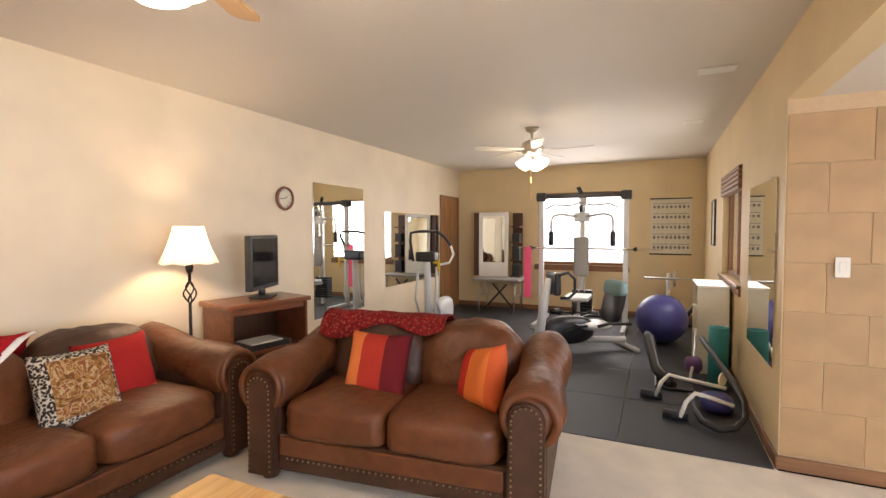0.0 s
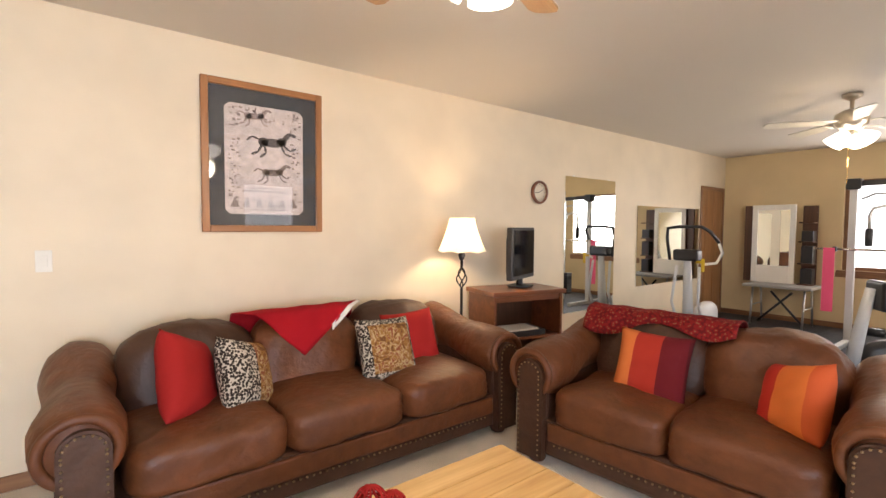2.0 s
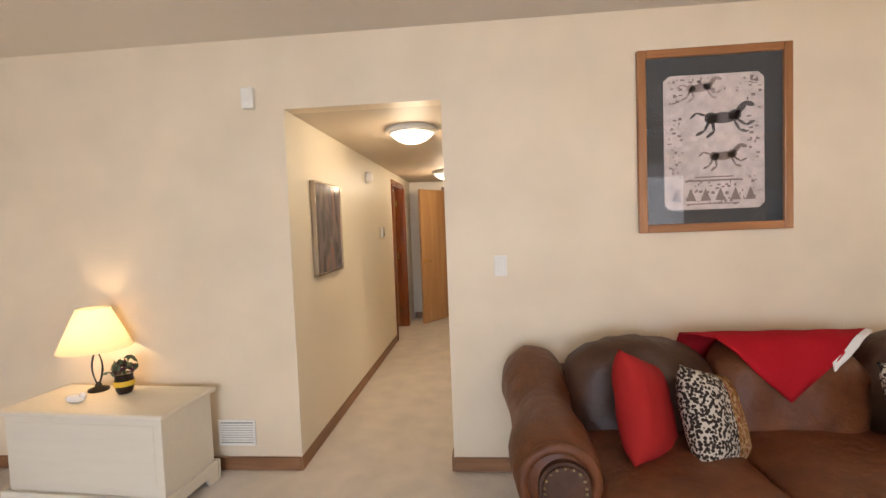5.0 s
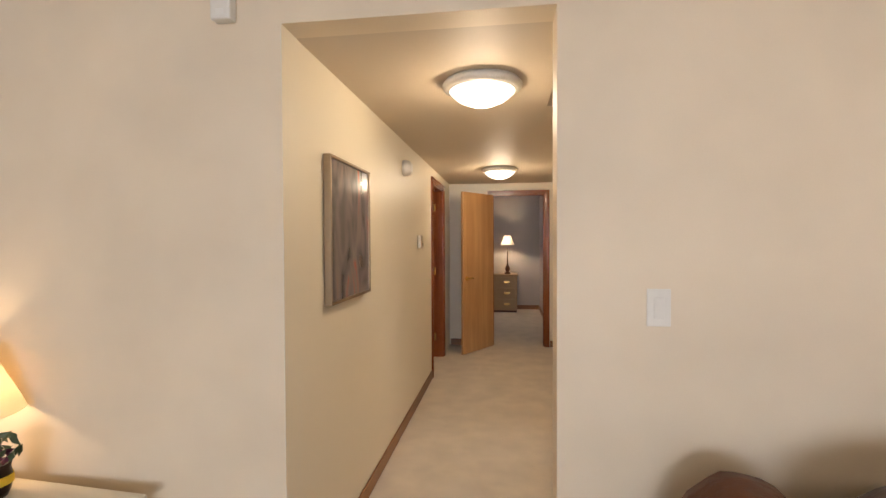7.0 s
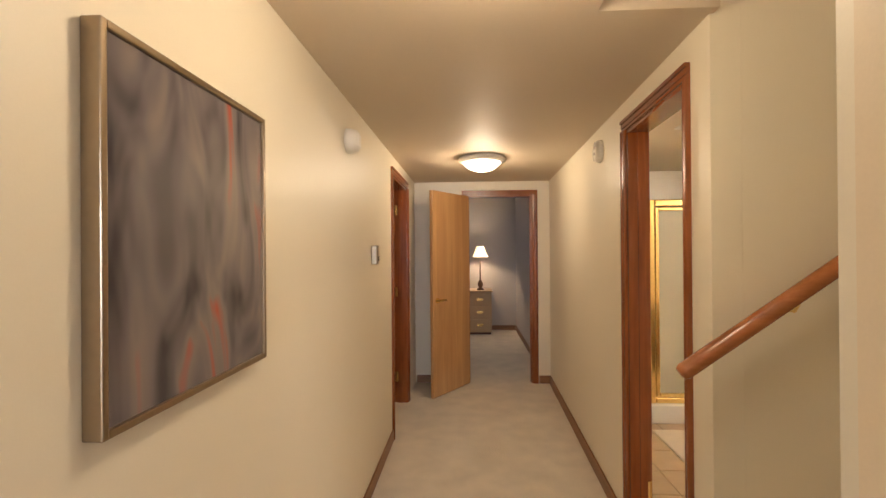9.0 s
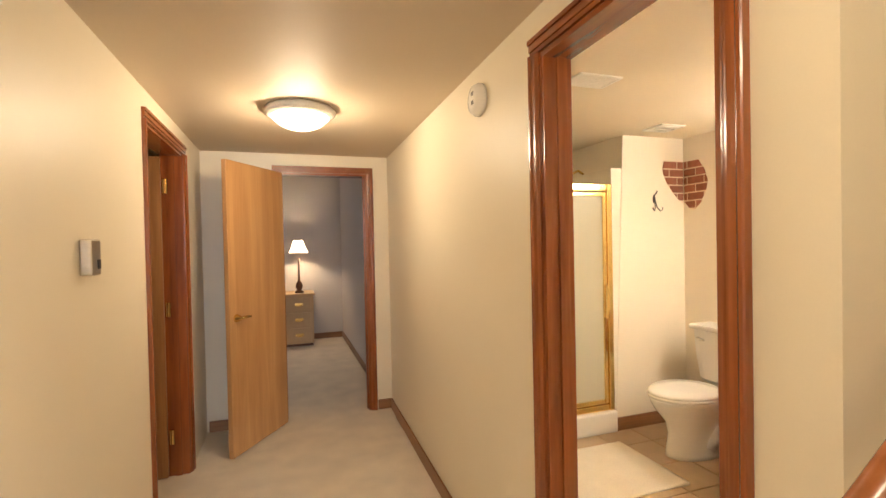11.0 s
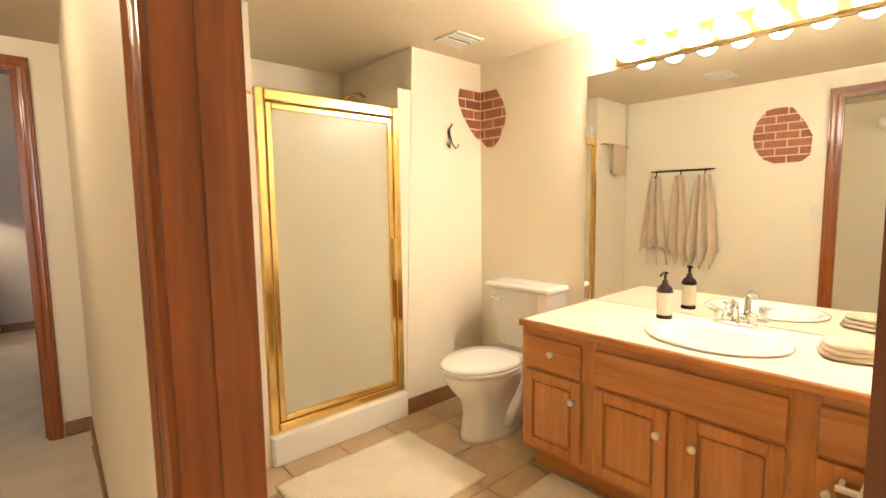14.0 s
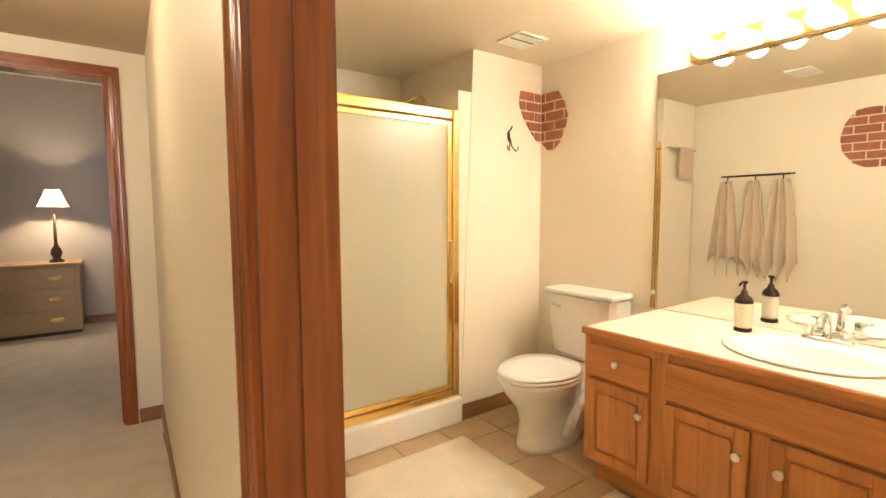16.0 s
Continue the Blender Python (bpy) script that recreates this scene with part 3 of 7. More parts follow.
bm = B(); box(bm, GD0 - 0.058, GD1 + 0.058, -0.022, -0.002, 2.031, 2.09, 0.004)
part("head_casing", bm, M_TRIM_X, d)

# windows
def window(name, label, m, w, h, blind=False):
    """A window in local x (width) and z (height), y towards the room, origin at the opening's lower middle."""
    o = thing(name, label, "window", kind="structure")
    o.matrix_basis = m
    for x0, x1 in ((-w / 2, -w / 2 + 0.05), (w / 2 - 0.05, w / 2), (-0.025, 0.025)):
        bm = B(); box(bm, x0, x1, -0.11, -0.06, 0.0, h, 0.004)
        part("window_frame", bm, M_TRIM, o)
    for z0, z1 in ((0, 0.05), (h - 0.05, h)):
        bm = B(); box(bm, -w / 2 + 0.05, w / 2 - 0.05, -0.11, -0.06, z0, z1, 0.004)
        part("window_frame", bm, M_TRIM_X, o)
    for x0, x1 in ((-w / 2 + 0.05, -0.025), (0.025, w / 2 - 0.05)):
        bm = B(); box(bm, x0, x1, -0.087, -0.083, 0.05, h - 0.05)
        p = part("pane", bm, M_CLEAR, o)
        p.visible_shadow = False
    bm = B(); box(bm, -w / 2 - 0.05, w / 2 + 0.05, -0.06, 0.035, -0.03, -0.001, 0.006)
    part("window_sill", bm, M_TRIM_X, o)
    bm = B(); box(bm, -w / 2 - 0.06, w / 2 + 0.06, 0.001, 0.018, -0.10, -0.031, 0.004)
    part("apron", bm, M_TRIM_X, o)
    if blind:
        for i in range(5):
            bm = B(); box(bm, -w / 2 + 0.01, w / 2 - 0.01, -0.05, 0.03, h - 0.05 - i * 0.045, h - 0.012 - i * 0.045, 0.008)
            part("blind_fold", bm, M_TRIM_X, o, "rolled brown woven blind")
    return o


window("window_1", "bright gym end window with brown wooden frame", pose(XF, (WY0 + WY1) / 2, WZ0, 0, 0, 90), WY1 - WY0, WZ1 - WZ0)
window("window_2", "bright gym side window with a raised woven blind", pose((SX0 + SX1) / 2, YR, SZ0, 0, 0, 0), SX1 - SX0, SZ1 - SZ0, True)
window("window_3", "daylit window of the low alcove", pose(0.6, YS, 0.7, 0, 0, 0), 3.0, 1.5)
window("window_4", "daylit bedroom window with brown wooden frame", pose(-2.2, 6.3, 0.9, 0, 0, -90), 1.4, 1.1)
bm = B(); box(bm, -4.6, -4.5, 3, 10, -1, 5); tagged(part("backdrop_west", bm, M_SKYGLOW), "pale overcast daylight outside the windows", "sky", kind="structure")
bm = B(); box(bm, 12.0, 12.1, -8, 4, -1, 5); tagged(part("backdrop", bm, M_SKYGLOW), "pale overcast daylight outside the windows", "sky", kind="structure")
bm = B(); box(bm, 4, 11, -6.6, -6.5, -1, 5); tagged(part("backdrop_side", bm, M_SKYGLOW), "pale overcast daylight outside the windows", "sky", kind="structure")
bm = B(); box(bm, -5, 6, -9.1, -9.0, -1, 5); tagged(part("backdrop_south", bm, M_SKYGLOW), "pale overcast daylight outside the windows", "sky", kind="structure")

# ---- living room ----
def sofa(name, label, seats, half, m):
    """A rolled-arm leather sofa; half: half the width between the arms."""
    o = thing(name, label, "sofa")
    o.matrix_basis = m
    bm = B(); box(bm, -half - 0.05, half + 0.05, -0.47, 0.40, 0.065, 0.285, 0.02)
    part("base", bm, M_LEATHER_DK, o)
    bm = B(); box(bm, -half - 0.02, half + 0.02, -0.492, -0.466, 0.165, 0.275, 0.012)
    part("front_rail", bm, M_LEATHER, o)
    bm = B()
    k = int(half * 2 / 0.035)
    for i in range(k):
        bmesh.ops.create_icosphere(bm, subdivisions=1, radius=0.007, matrix=Matrix.Translation((-half + 0.02 + i * 0.035, -0.473, 0.145)))
    tagged(part("nail_trim", bm, M_NAIL, o, "row of aged brass nails", True), kind="stuff")
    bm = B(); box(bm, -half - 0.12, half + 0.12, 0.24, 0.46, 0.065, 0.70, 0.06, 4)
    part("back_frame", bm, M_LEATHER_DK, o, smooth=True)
    w = half / seats
    for i in range(seats):
        cx = -half + w * (2 * i + 1)
        bm = B(); blob(bm, (cx, -0.13, 0.375), w + 0.004, 0.385, 0.108, 7.0, 4, 0.015, 6)
        for v in bm.verts:
            if v.co.z > 0.38:
                v.co.z += 0.028 * max(0, 1 - ((v.co.x - cx) / w) ** 2) * max(0, 1 - ((v.co.y + 0.13) / 0.4) ** 2)
        part("seat_cushion", bm, M_LEATHER, o, smooth=True)
        bm = B(); blob(bm, (cx, 0.18, 0.615), w + 0.012, 0.135, 0.225, 3.2, 4, 0.03, 5)
        for v in bm.verts:
            v.co.y += (v.co.z - 0.6) * 0.30
            if v.co.z > 0.6:
                v.co.z += 0.03 * max(0, 1 - ((v.co.x - cx) / w) ** 2)
        part("back_cushion", bm, M_LEATHER_DK if i % 2 == 0 else M_LEATHER, o, smooth=True)
    for s in (-1, 1):
        xc = s * (half + 0.13)
        # rolled arm: a fat roll that rises to the back, over an upright panel
        bm = B()
        n, rows = 28, 26
        rings = []
        for j in range(rows):
            f = j / (rows - 1)
            y = -0.485 + 0.90 * f
            z = 0.54 + 0.10 * f ** 1.3
            r = 0.150 + 0.014 * math.sin(f * 9)
            if j == 0:
                r *= 0.90
            ring = []
            for q in range(n):
                t = 2 * math.pi * q / n
                wob = 0.010 * noise.noise(Vector((math.cos(t) * 2 + s * 5, y * 7, math.sin(t) * 2))) + 0.004 * noise.noise(Vector((math.cos(t) * 5 + s, y * 22, math.sin(t) * 5)))
                ring.append(bm.verts.new((xc + s * 0.015 + (r + wob) * math.cos(t), y, z + (r + wob) * math.sin(t))))
            rings.append(ring)
        for P, Q in zip(rings, rings[1:]):
            for q in range(n):
                bm.faces.new((P[q], P[(q + 1) % n], Q[(q + 1) % n], Q[q]))
        bm.faces.new(rings[0][::-1]); bm.faces.new(rings[-1])
        bmesh.ops.recalc_face_normals(bm, faces=bm.faces[:])
        arm = part("arm", bm, M_LEATHER, o, smooth=True)
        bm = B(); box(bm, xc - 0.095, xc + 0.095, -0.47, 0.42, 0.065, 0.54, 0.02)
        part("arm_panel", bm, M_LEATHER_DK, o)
        # front post with a round head
        bm = B()
        pts = [(xc - 0.088, 0.045), (xc + 0.088, 0.045)] + [(xc + 0.088 * math.cos(a), 0.545 + 0.088 * math.sin(a)) for a in (math.pi * i / 14 for i in range(15))]
        lo = [bm.verts.new((x, -0.525, z)) for x, z in pts]; hi = [bm.verts.new((x, -0.468, z)) for x, z in pts]
        bm.faces.new(lo); bm.faces.new(hi[::-1])
        for i in range(len(pts)):
            bm.faces.new((lo[i], lo[(i + 1) % len(pts)], hi[(i + 1) % len(pts)], hi[i]))
        bmesh.ops.recalc_face_normals(bm, faces=bm.faces[:])
        bmesh.ops.bevel(bm, geom=[e for e in bm.edges if all(v.co.y < -0.52 for v in e.verts)], offset=0.012, segments=2, affect='EDGES')
        post = part("arm_front", bm, M_LEATHER_DK, o)
        bm = B()
        for i in range(16):
            for e in (-1, 1):
                bmesh.ops.create_icosphere(bm, subdivisions=1, radius=0.0065, matrix=Matrix.Translation((xc + e * 0.070, -0.526, 0.08 + i * 0.030)))
        for i in range(9):
            a = math.pi * i / 8
            bmesh.ops.create_icosphere(bm, subdivisions=1, radius=0.0065, matrix=Matrix.Translation((xc + 0.070 * math.cos(a), -0.526, 0.548 + 0.070 * math.sin(a))))
        tagged(part("nail_trim", bm, M_NAIL, post, "aged brass nail heads", True), kind="stuff")
        # scroll of the arm round the post
        bm = B()
        tube(bm, [(xc + s * 0.015 + 0.128 * math.cos(a), -0.485, 0.545 + 0.128 * math.sin(a)) for a in (math.radians(-60 + 300 * i / 24) for i in range(25))], 0.022, 8)
        part("arm_scroll", bm, M_LEATHER, arm, smooth=True)
        for y in (-0.42, 0.38):
            bm = B(); lathe(bm, [(0.045, 0.0), (0.055, 0.02), (0.05, 0.05), (0.04, 0.07)], 16, (xc, y, 0))
            part("foot", bm, M_DARKWOOD, o, smooth=True)
    return o


SOFA = pose(2.54, -0.60, 0, 0, 0, 0)
LOVE = pose(4.10, -2.16, 0, 0, 0, -83)
sofa("sofa", "long brown leather sofa with rolled arms and brass nails", 3, 1.01, SOFA)
sofa("loveseat", "brown leather two-seat sofa with rolled arms and brass nails", 2, 0.63, LOVE)


def two_tone(name, kind):
    """Cushion covers in object space: x across, z up."""
    m = mat(name, (0.5, 0.3, 0.1), 0.8, 240, 0.1, 0.3, spec=0.15, dist=0.003)
    nt = m.node_tree
    b = nt.nodes["Principled BSDF"]
    tc = nt.nodes.new("ShaderNodeTexCoord")
    sp = nt.nodes.new("ShaderNodeSeparateXYZ")
    nt.links.new(tc.outputs["Object"], sp.inputs[0])

    def ramp(socket, stops, const=True):
        r = nt.nodes.new("ShaderNodeValToRGB")
        r.color_ramp.interpolation = 'CONSTANT' if const else 'LINEAR'
        while len(r.color_ramp.elements) < len(stops):
            r.color_ramp.elements.new(0.5)
        for e, (p, c) in zip(r.color_ramp.elements, stops):
            e.position, e.color = p, (*c, 1)
        nt.links.new(socket, r.inputs[0])
        return r.outputs[0]

    def op(kind_, a, b_=None):
        n = nt.nodes.new("ShaderNodeMath"); n.operation = kind_
        for i, v in enumerate((a, b_)):
            if v is None:
                continue
            if isinstance(v, (int, float)):
                n.inputs[i].default_value = v
            else:
                nt.links.new(v, n.inputs[i])
        return n.outputs[0]

    if kind == "stripes":
        col = ramp(op('ADD', op('MULTIPLY', sp.outputs[0], 2.2), 0.5), [(0, (0.62, 0.17, 0.045)), (0.30, (0.36, 0.030, 0.018)), (0.62, (0.13, 0.010, 0.014)), (0.9, (0.10, 0.010, 0.012))])
    elif kind == "orange":
        col = ramp(op('ADD', op('MULTIPLY', sp.outputs[0], 2.2), 0.5), [(0, (0.45, 0.03, 0.02)), (0.42, (0.66, 0.17, 0.04)), (0.8, (0.55, 0.10, 0.03))])
    else:
        v = nt.nodes.new("ShaderNodeTexVoronoi"); v.inputs["Scale"].default_value = 75
        nt.links.new(tc.outputs["Object"], v.inputs[0])
        spots = ramp(v.outputs["Distance"], [(0, (0.03, 0.022, 0.018)), (0.56, (0.50, 0.44, 0.36))])
        w = nt.nodes.new("ShaderNodeTexNoise"); w.inputs["Scale"].default_value = 11; w.inputs["Distortion"].default_value = 3.0
        nt.links.new(tc.outputs["Object"], w.inputs[0])
        inner = ramp(w.outputs[0], [(0, (0.15, 0.06, 0.02)), (0.40, (0.27, 0.13, 0.035)), (0.49, (0.42, 0.29, 0.15)), (0.56, (0.22, 0.07, 0.03)), (0.66, (0.34, 0.18, 0.06))])
        if kind == "border":
            mask = op('GREATER_THAN', op('MAXIMUM', op('ABSOLUTE', sp.outputs[0]), op('ABSOLUTE', sp.outputs[2])), 0.152)
        else:
            mask = op('LESS_THAN', sp.outputs[0], 0.0)
        mix = nt.nodes.new("ShaderNodeMix"); mix.data_type = 'RGBA'
        nt.links.new(mask, mix.inputs[0]); nt.links.new(inner, mix.inputs[6]); nt.links.new(spots, mix.inputs[7])
        col = mix.outputs[2]
    nt.links.new(col, b.inputs["Base Color"])
    return m


M_LEO = two_tone("leopard_border_cover", "border")
M_LEOH = two_tone("leopard_half_cover", "half")
M_STRIPE = two_tone("red_stripe_cover", "stripes")
M_ORANGE = two_tone("orange_stripe_cover", "orange")


def pillow(label, material, m, w=0.44, thick=0.085, seed=0):
    bm = B()
    n = 22
    for side in (-1, 1):
        g = []
        for i in range(n + 1):
            row = []
            for j in range(n + 1):
                u, v = 2 * i / n - 1, 2 * j / n - 1
                t = ((1 - u ** 4) * (1 - v ** 4)) ** 0.62
                pinch = 1 - 0.07 * (1 - abs(v) ** 2) * u * u * 1.0
                pinch2 = 1 - 0.07 * (1 - abs(u) ** 2) * v * v * 1.0
                wob = 0.006 * noise.noise(Vector((u * 3 + seed, v * 3, side)))
                row.append(bm.verts.new((u * w / 2 * pinch, side * (thick * t + wob * t), v * w / 2 * pinch2)))
            g.append(row)
        for i in range(n):
            for j in range(n):
                bm.faces.new((g[i][j], g[i + 1][j], g[i + 1][j + 1], g[i][j + 1]))
    bmesh.ops.remove_doubles(bm, verts=bm.verts[:], dist=0.0005)
    bmesh.ops.recalc_face_normals(bm, faces=bm.faces[:])
    ob = part("throw_pillow", bm, material, smooth=True)
    ob.matrix_basis = m
    return tagged(ob, label, "pillow")


pillow("plain red square pillow leaning on the sofa", M_RED, pose(1.82, -0.66, 0.635, -16, 22, 52), 0.45, seed=1)
pillow("half leopard, half ochre satin pillow on the sofa", M_LEOH, pose(2.10, -0.66, 0.60, -22, 18, 40), 0.40, seed=2)
pillow("paisley pillow with leopard border on the sofa", M_LEO, pose(2.97, -0.70, 0.615, -22, 3, 4), 0.42, seed=3)
pillow("plain red square pillow beside the paisley one", M_RED, pose(3.25, -0.57, 0.615, -20, -3, -6), 0.41, seed=4)
pillow("pillow with orange, red and maroon stripes on the loveseat", M_STRIPE, LOVE @ pose(-0.22, -0.08, 0.615, -22, 2, 4), 0.41, seed=5)
pillow("red and orange pillow leaning on the loveseat arm", M_ORANGE, LOVE @ pose(0.45, -0.10, 0.60, -22, -16, -42), 0.38, seed=6)


def throw(name, label, material, m, edge, rows=18, cols=26, lift=0.016, folds=0.008, start=0.0, band=0.0):
    """A cloth over a sofa's back. edge(u): how far the cloth hangs to the front, 0 to 1."""
    path = [(0.40, 0.66), (0.395, 0.80), (0.34, 0.865), (0.26, 0.885), (0.17, 0.872), (0.105, 0.80), (0.075, 0.72), (0.058, 0.64), (0.05, 0.55), (0.02, 0.47)]

    def along(f):
        f *= len(path) - 1
        i = min(int(f), len(path) - 2)
        a, b = path[i], path[i + 1]
        q = f - i
        return a[0] + (b[0] - a[0]) * q, a[1] + (b[1] - a[1]) * q

    bm = B()
    g = []
    for i in range(cols + 1):
        u = i / cols
        x, far = edge(u)
        row = []
        for j in range(rows + 1):
            y, z = along((far - band) + band * j / rows if band else far * j / rows)
            d = folds * math.sin(u * 23 + j * 0.25) + 0.006 * noise.noise(Vector((u * 8, j * 0.3, 1)))
            row.append(bm.verts.new((x, y - lift - d, z + lift * 0.7 + d * 0.5)))
        g.append(row)
    for i in range(cols):
        for j in range(rows):
            bm.faces.new((g[i][j], g[i + 1][j], g[i + 1][j + 1], g[i][j + 1]))
    bmesh.ops.recalc_face_normals(bm, faces=bm.faces[:])
    geo = bmesh.ops.solidify(bm, geom=bm.faces[:], thickness=0.007)
    ob = part(name, bm, material, smooth=True)
    ob.matrix_basis = m
    return tagged(ob, label, "blanket")


throw("red_throw", "crimson fleece throw draped over the sofa back", M_THROW, SOFA, lambda u: (-0.42 + 0.84 * u, 0.30 + 0.52 * max(0, 1 - abs(u - 0.42) / (0.42 if u < 0.42 else 0.58))))
throw("white_throw_edge", "white underside of the fleece throw folded over", M_WHITEF, SOFA, lambda u: (0.13 + 0.27 * u, 0.645 - 0.27 * u), 8, 14, 0.021, 0.003, 0.0, 0.05)


def shawl():
    m = mat("patterned_shawl", (0.30, 0.03, 0.025), 0.85, 200, 0.2, 0.4, spec=0.1, dist=0.004)
    nt = m.node_tree
    tc = nt.nodes.new("ShaderNodeTexCoord")
    v = nt.nodes.new("ShaderNodeTexVoronoi"); v.inputs["Scale"].default_value = 48
    nt.links.new(tc.outputs["Object"], v.inputs[0])
    r = nt.nodes.new("ShaderNodeValToRGB"); r.color_ramp.interpolation = 'CONSTANT'
    r.color_ramp.elements[0].color = (0.22, 0.10, 0.05, 1)
    r.color_ramp.elements[1].position, r.color_ramp.elements[1].color = 0.26, (0.20, 0.014, 0.014, 1)
    e = r.color_ramp.elements.new(0.62); e.color = (0.12, 0.010, 0.012, 1)
    nt.links.new(v.outputs["Distance"], r.inputs[0]); nt.links.new(r.outputs[0], nt.nodes["Principled BSDF"].inputs["Base Color"])
    return m


throw("patterned_throw", "dark red patterned shawl over the loveseat back", shawl(), LOVE, lambda u: (-0.74 + 0.90 * u, 0.52 + 0.06 * math.sin(u * 9) + 0.12 * (1 - u)), 18, 34, 0.018, 0.010)

# coffee table of pine planks
t = thing("coffee_table", "yellow knotty pine plank coffee table", "coffee table", 2.27, -2.19, 0)
for i in range(5):
    bm = B(); box(bm, -0.60, 0.60, -0.33 + 0.132 * i + 0.001, -0.33 + 0.132 * (i + 1) - 0.001, 0.41, 0.45, 0.004)
    part("plank", bm, M_PINE, t)
bm = B(); box(bm, -0.52, 0.52, -0.27, 0.27, 0.32, 0.409, 0.004)
part("apron", bm, M_PINE, t)
for sx in (-1, 1):
    for sy in (-1, 1):
        bm = B(); box(bm, sx * 0.50 - 0.045, sx * 0.50 + 0.045, sy * 0.25 - 0.045, sy * 0.25 + 0.045, 0, 0.409, 0.008)
        part("leg", bm, M_PINE, t)
for k, (dx, dy, r) in enumerate(((2.14, -1.99, 0.055), (2.20, -2.03, 0.045), (2.09, -2.05, 0.05), (2.15, -2.08, 0.045))):
    bm = B()
    for a in range(3):
        for i in range(6):
            q = Matrix.Rotation(math.pi * i / 6, 4, 'XYZ'[a])
            ring = [Vector((math.cos(2 * math.pi * j / 20) * r, math.sin(2 * math.pi * j / 20) * r, 0)) for j in range(20)]
            base = Matrix.Rotation(math.pi / 2, 4, 'XYZ'[(a + 1) % 3])
            tube(bm, [Vector((dx, dy, 0.45 + r + 0.004)) + q @ (base @ p) for p in ring], 0.004, 6, True)
    tagged(part("wicker_ball", bm, M_RED, smooth=True), "red woven ornamental ball on the coffee table", "ornament", "red ornament balls")

# floor lamp
def lamp_shade(bm, r0, r1, h, z, flare=0.35, n=40, scallop=0.0):
    rings = []
    for j in range(9):
        f = j / 8
        r = r1 + (r0 - r1) * (f + flare * f * (f - 1))
        rings.append([bm.verts.new((r * math.cos(2 * math.pi * k / n), r * math.sin(2 * math.pi * k / n), z + h * (1 - f) - scallop * f * (0.5 + 0.5 * math.cos(2 * math.pi * k / n * 8)))) for k in range(n)])
    for P, Q in zip(rings, rings[1:]):
        for k in range(n):
            bm.faces.new((P[k], P[(k + 1) % n], Q[(k + 1) % n], Q[k]))
    return bm


f = thing("floor_lamp", "lit wrought-iron floor lamp with cream bell shade", "lamp", 3.93, -0.32, 0)
bm = B(); lathe(bm, [(0.14, 0), (0.14, 0.015), (0.10, 0.03), (0.03, 0.05), (0.015, 0.08)], 28)
part("base", bm, M_IRON, f, smooth=True)
bm = B(); tube(bm, [(0, 0, 0.07), (0, 0, 0.90)], 0.012); tube(bm, [(0, 0, 1.08), (0, 0, 1.22)], 0.012); lathe(bm, [(0.02, 1.14), (0.03, 1.18), (0.018, 1.22)], 14)
part("pole", bm, M_IRON, f, smooth=True)
bm = B()
for k in range(4):
    a = k * math.pi / 2
    tube(bm, [(0.045 * math.sin(math.pi * i / 10) * math.cos(a + i * 0.25), 0.045 * math.sin(math.pi * i / 10) * math.sin(a + i * 0.25), 0.90 + 0.018 * i) for i in range(11)], 0.006, 6)
part("twisted_cage", bm, M_IRON, f, smooth=True)
bm = B(); lamp_shade(bm, 0.205, 0.105, 0.27, 1.22, 0.45, 48, 0.012)
part("shade", bm, M_SHADE, f, "pleated cream shade", True)
bm = B(); bmesh.ops.create_icosphere(bm, subdivisions=3, radius=0.028, matrix=Matrix.Translation((0, 0, 1.36)))
p = part("bulb", bm, M_BULB, f, "glowing bulb", True); p.visible_shadow = False

# television on its stand
t = thing("tv_stand", "cherry-veneer television stand with open shelves", "tv stand", 4.52, -0.38, 0, -12)
for x0, x1 in ((-0.36, -0.335), (0.335, 0.36)):
    bm = B(); box(bm, x0, x1, -0.22, 0.22, 0, 0.83, 0.003)
    part("side_panel", bm, M_CHERRY, t)
bm = B(); box(bm, -0.385, 0.385, -0.245, 0.235, 0.83, 0.87, 0.008)
part("top", bm, M_CHERRY, t)
for z in (0.06, 0.44):
    bm = B(); box(bm, -0.335, 0.335, -0.21, 0.21, z, z + 0.022)
    part("shelf", bm, M_CHERRY, t)
bm = B(); box(bm, -0.335, 0.335, -0.20, -0.185, 0.775, 0.829, 0.003)
part("top_rail", bm, M_CHERRY, t)
bm = B(); box(bm, -0.335, 0.335, 0.20, 0.212, 0.0, 0.83)
part("back_panel", bm, M_DARKWOOD, t)
v = thing("dvd_player", "flat black player with papers on the stand's shelf", "player", 4.50, -0.42, 0.462, -12)
bm = B(); box(bm, -0.21, 0.21, -0.15, 0.13, 0, 0.05, 0.004)
part("body", bm, M_BLACK, v)
bm = B(); box(bm, -0.16, 0.14, -0.14, 0.08, 0.05, 0.062, 0.002)
part("papers", bm, M_WHITE, v)
tv = thing("television", "small black flat television with glossy screen", "television", 4.60, -0.37, 0.87, 21)
bm = B(); blob(bm, (0, 0, 0.012), 0.13, 0.10, 0.012, 4, 3)
part("stand", bm, M_BLACK, tv, smooth=True)
bm = B(); tube(bm, [(0, 0.01, 0.02), (0, 0.01, 0.10)], 0.03)
part("neck", bm, M_BLACK, tv, smooth=True)
bm = B(); box(bm, -0.27, 0.27, -0.03, 0.03, 0.075, 0.545, 0.012)
part("bezel", bm, M_BLACK, tv)
bm = B(); box(bm, -0.245, 0.245, -0.034, -0.029, 0.115, 0.52)
part("screen", bm, M_SCREEN, tv)
bm = B(); box(bm, -0.20, 0.20, 0.03, 0.07, 0.12, 0.46, 0.02)
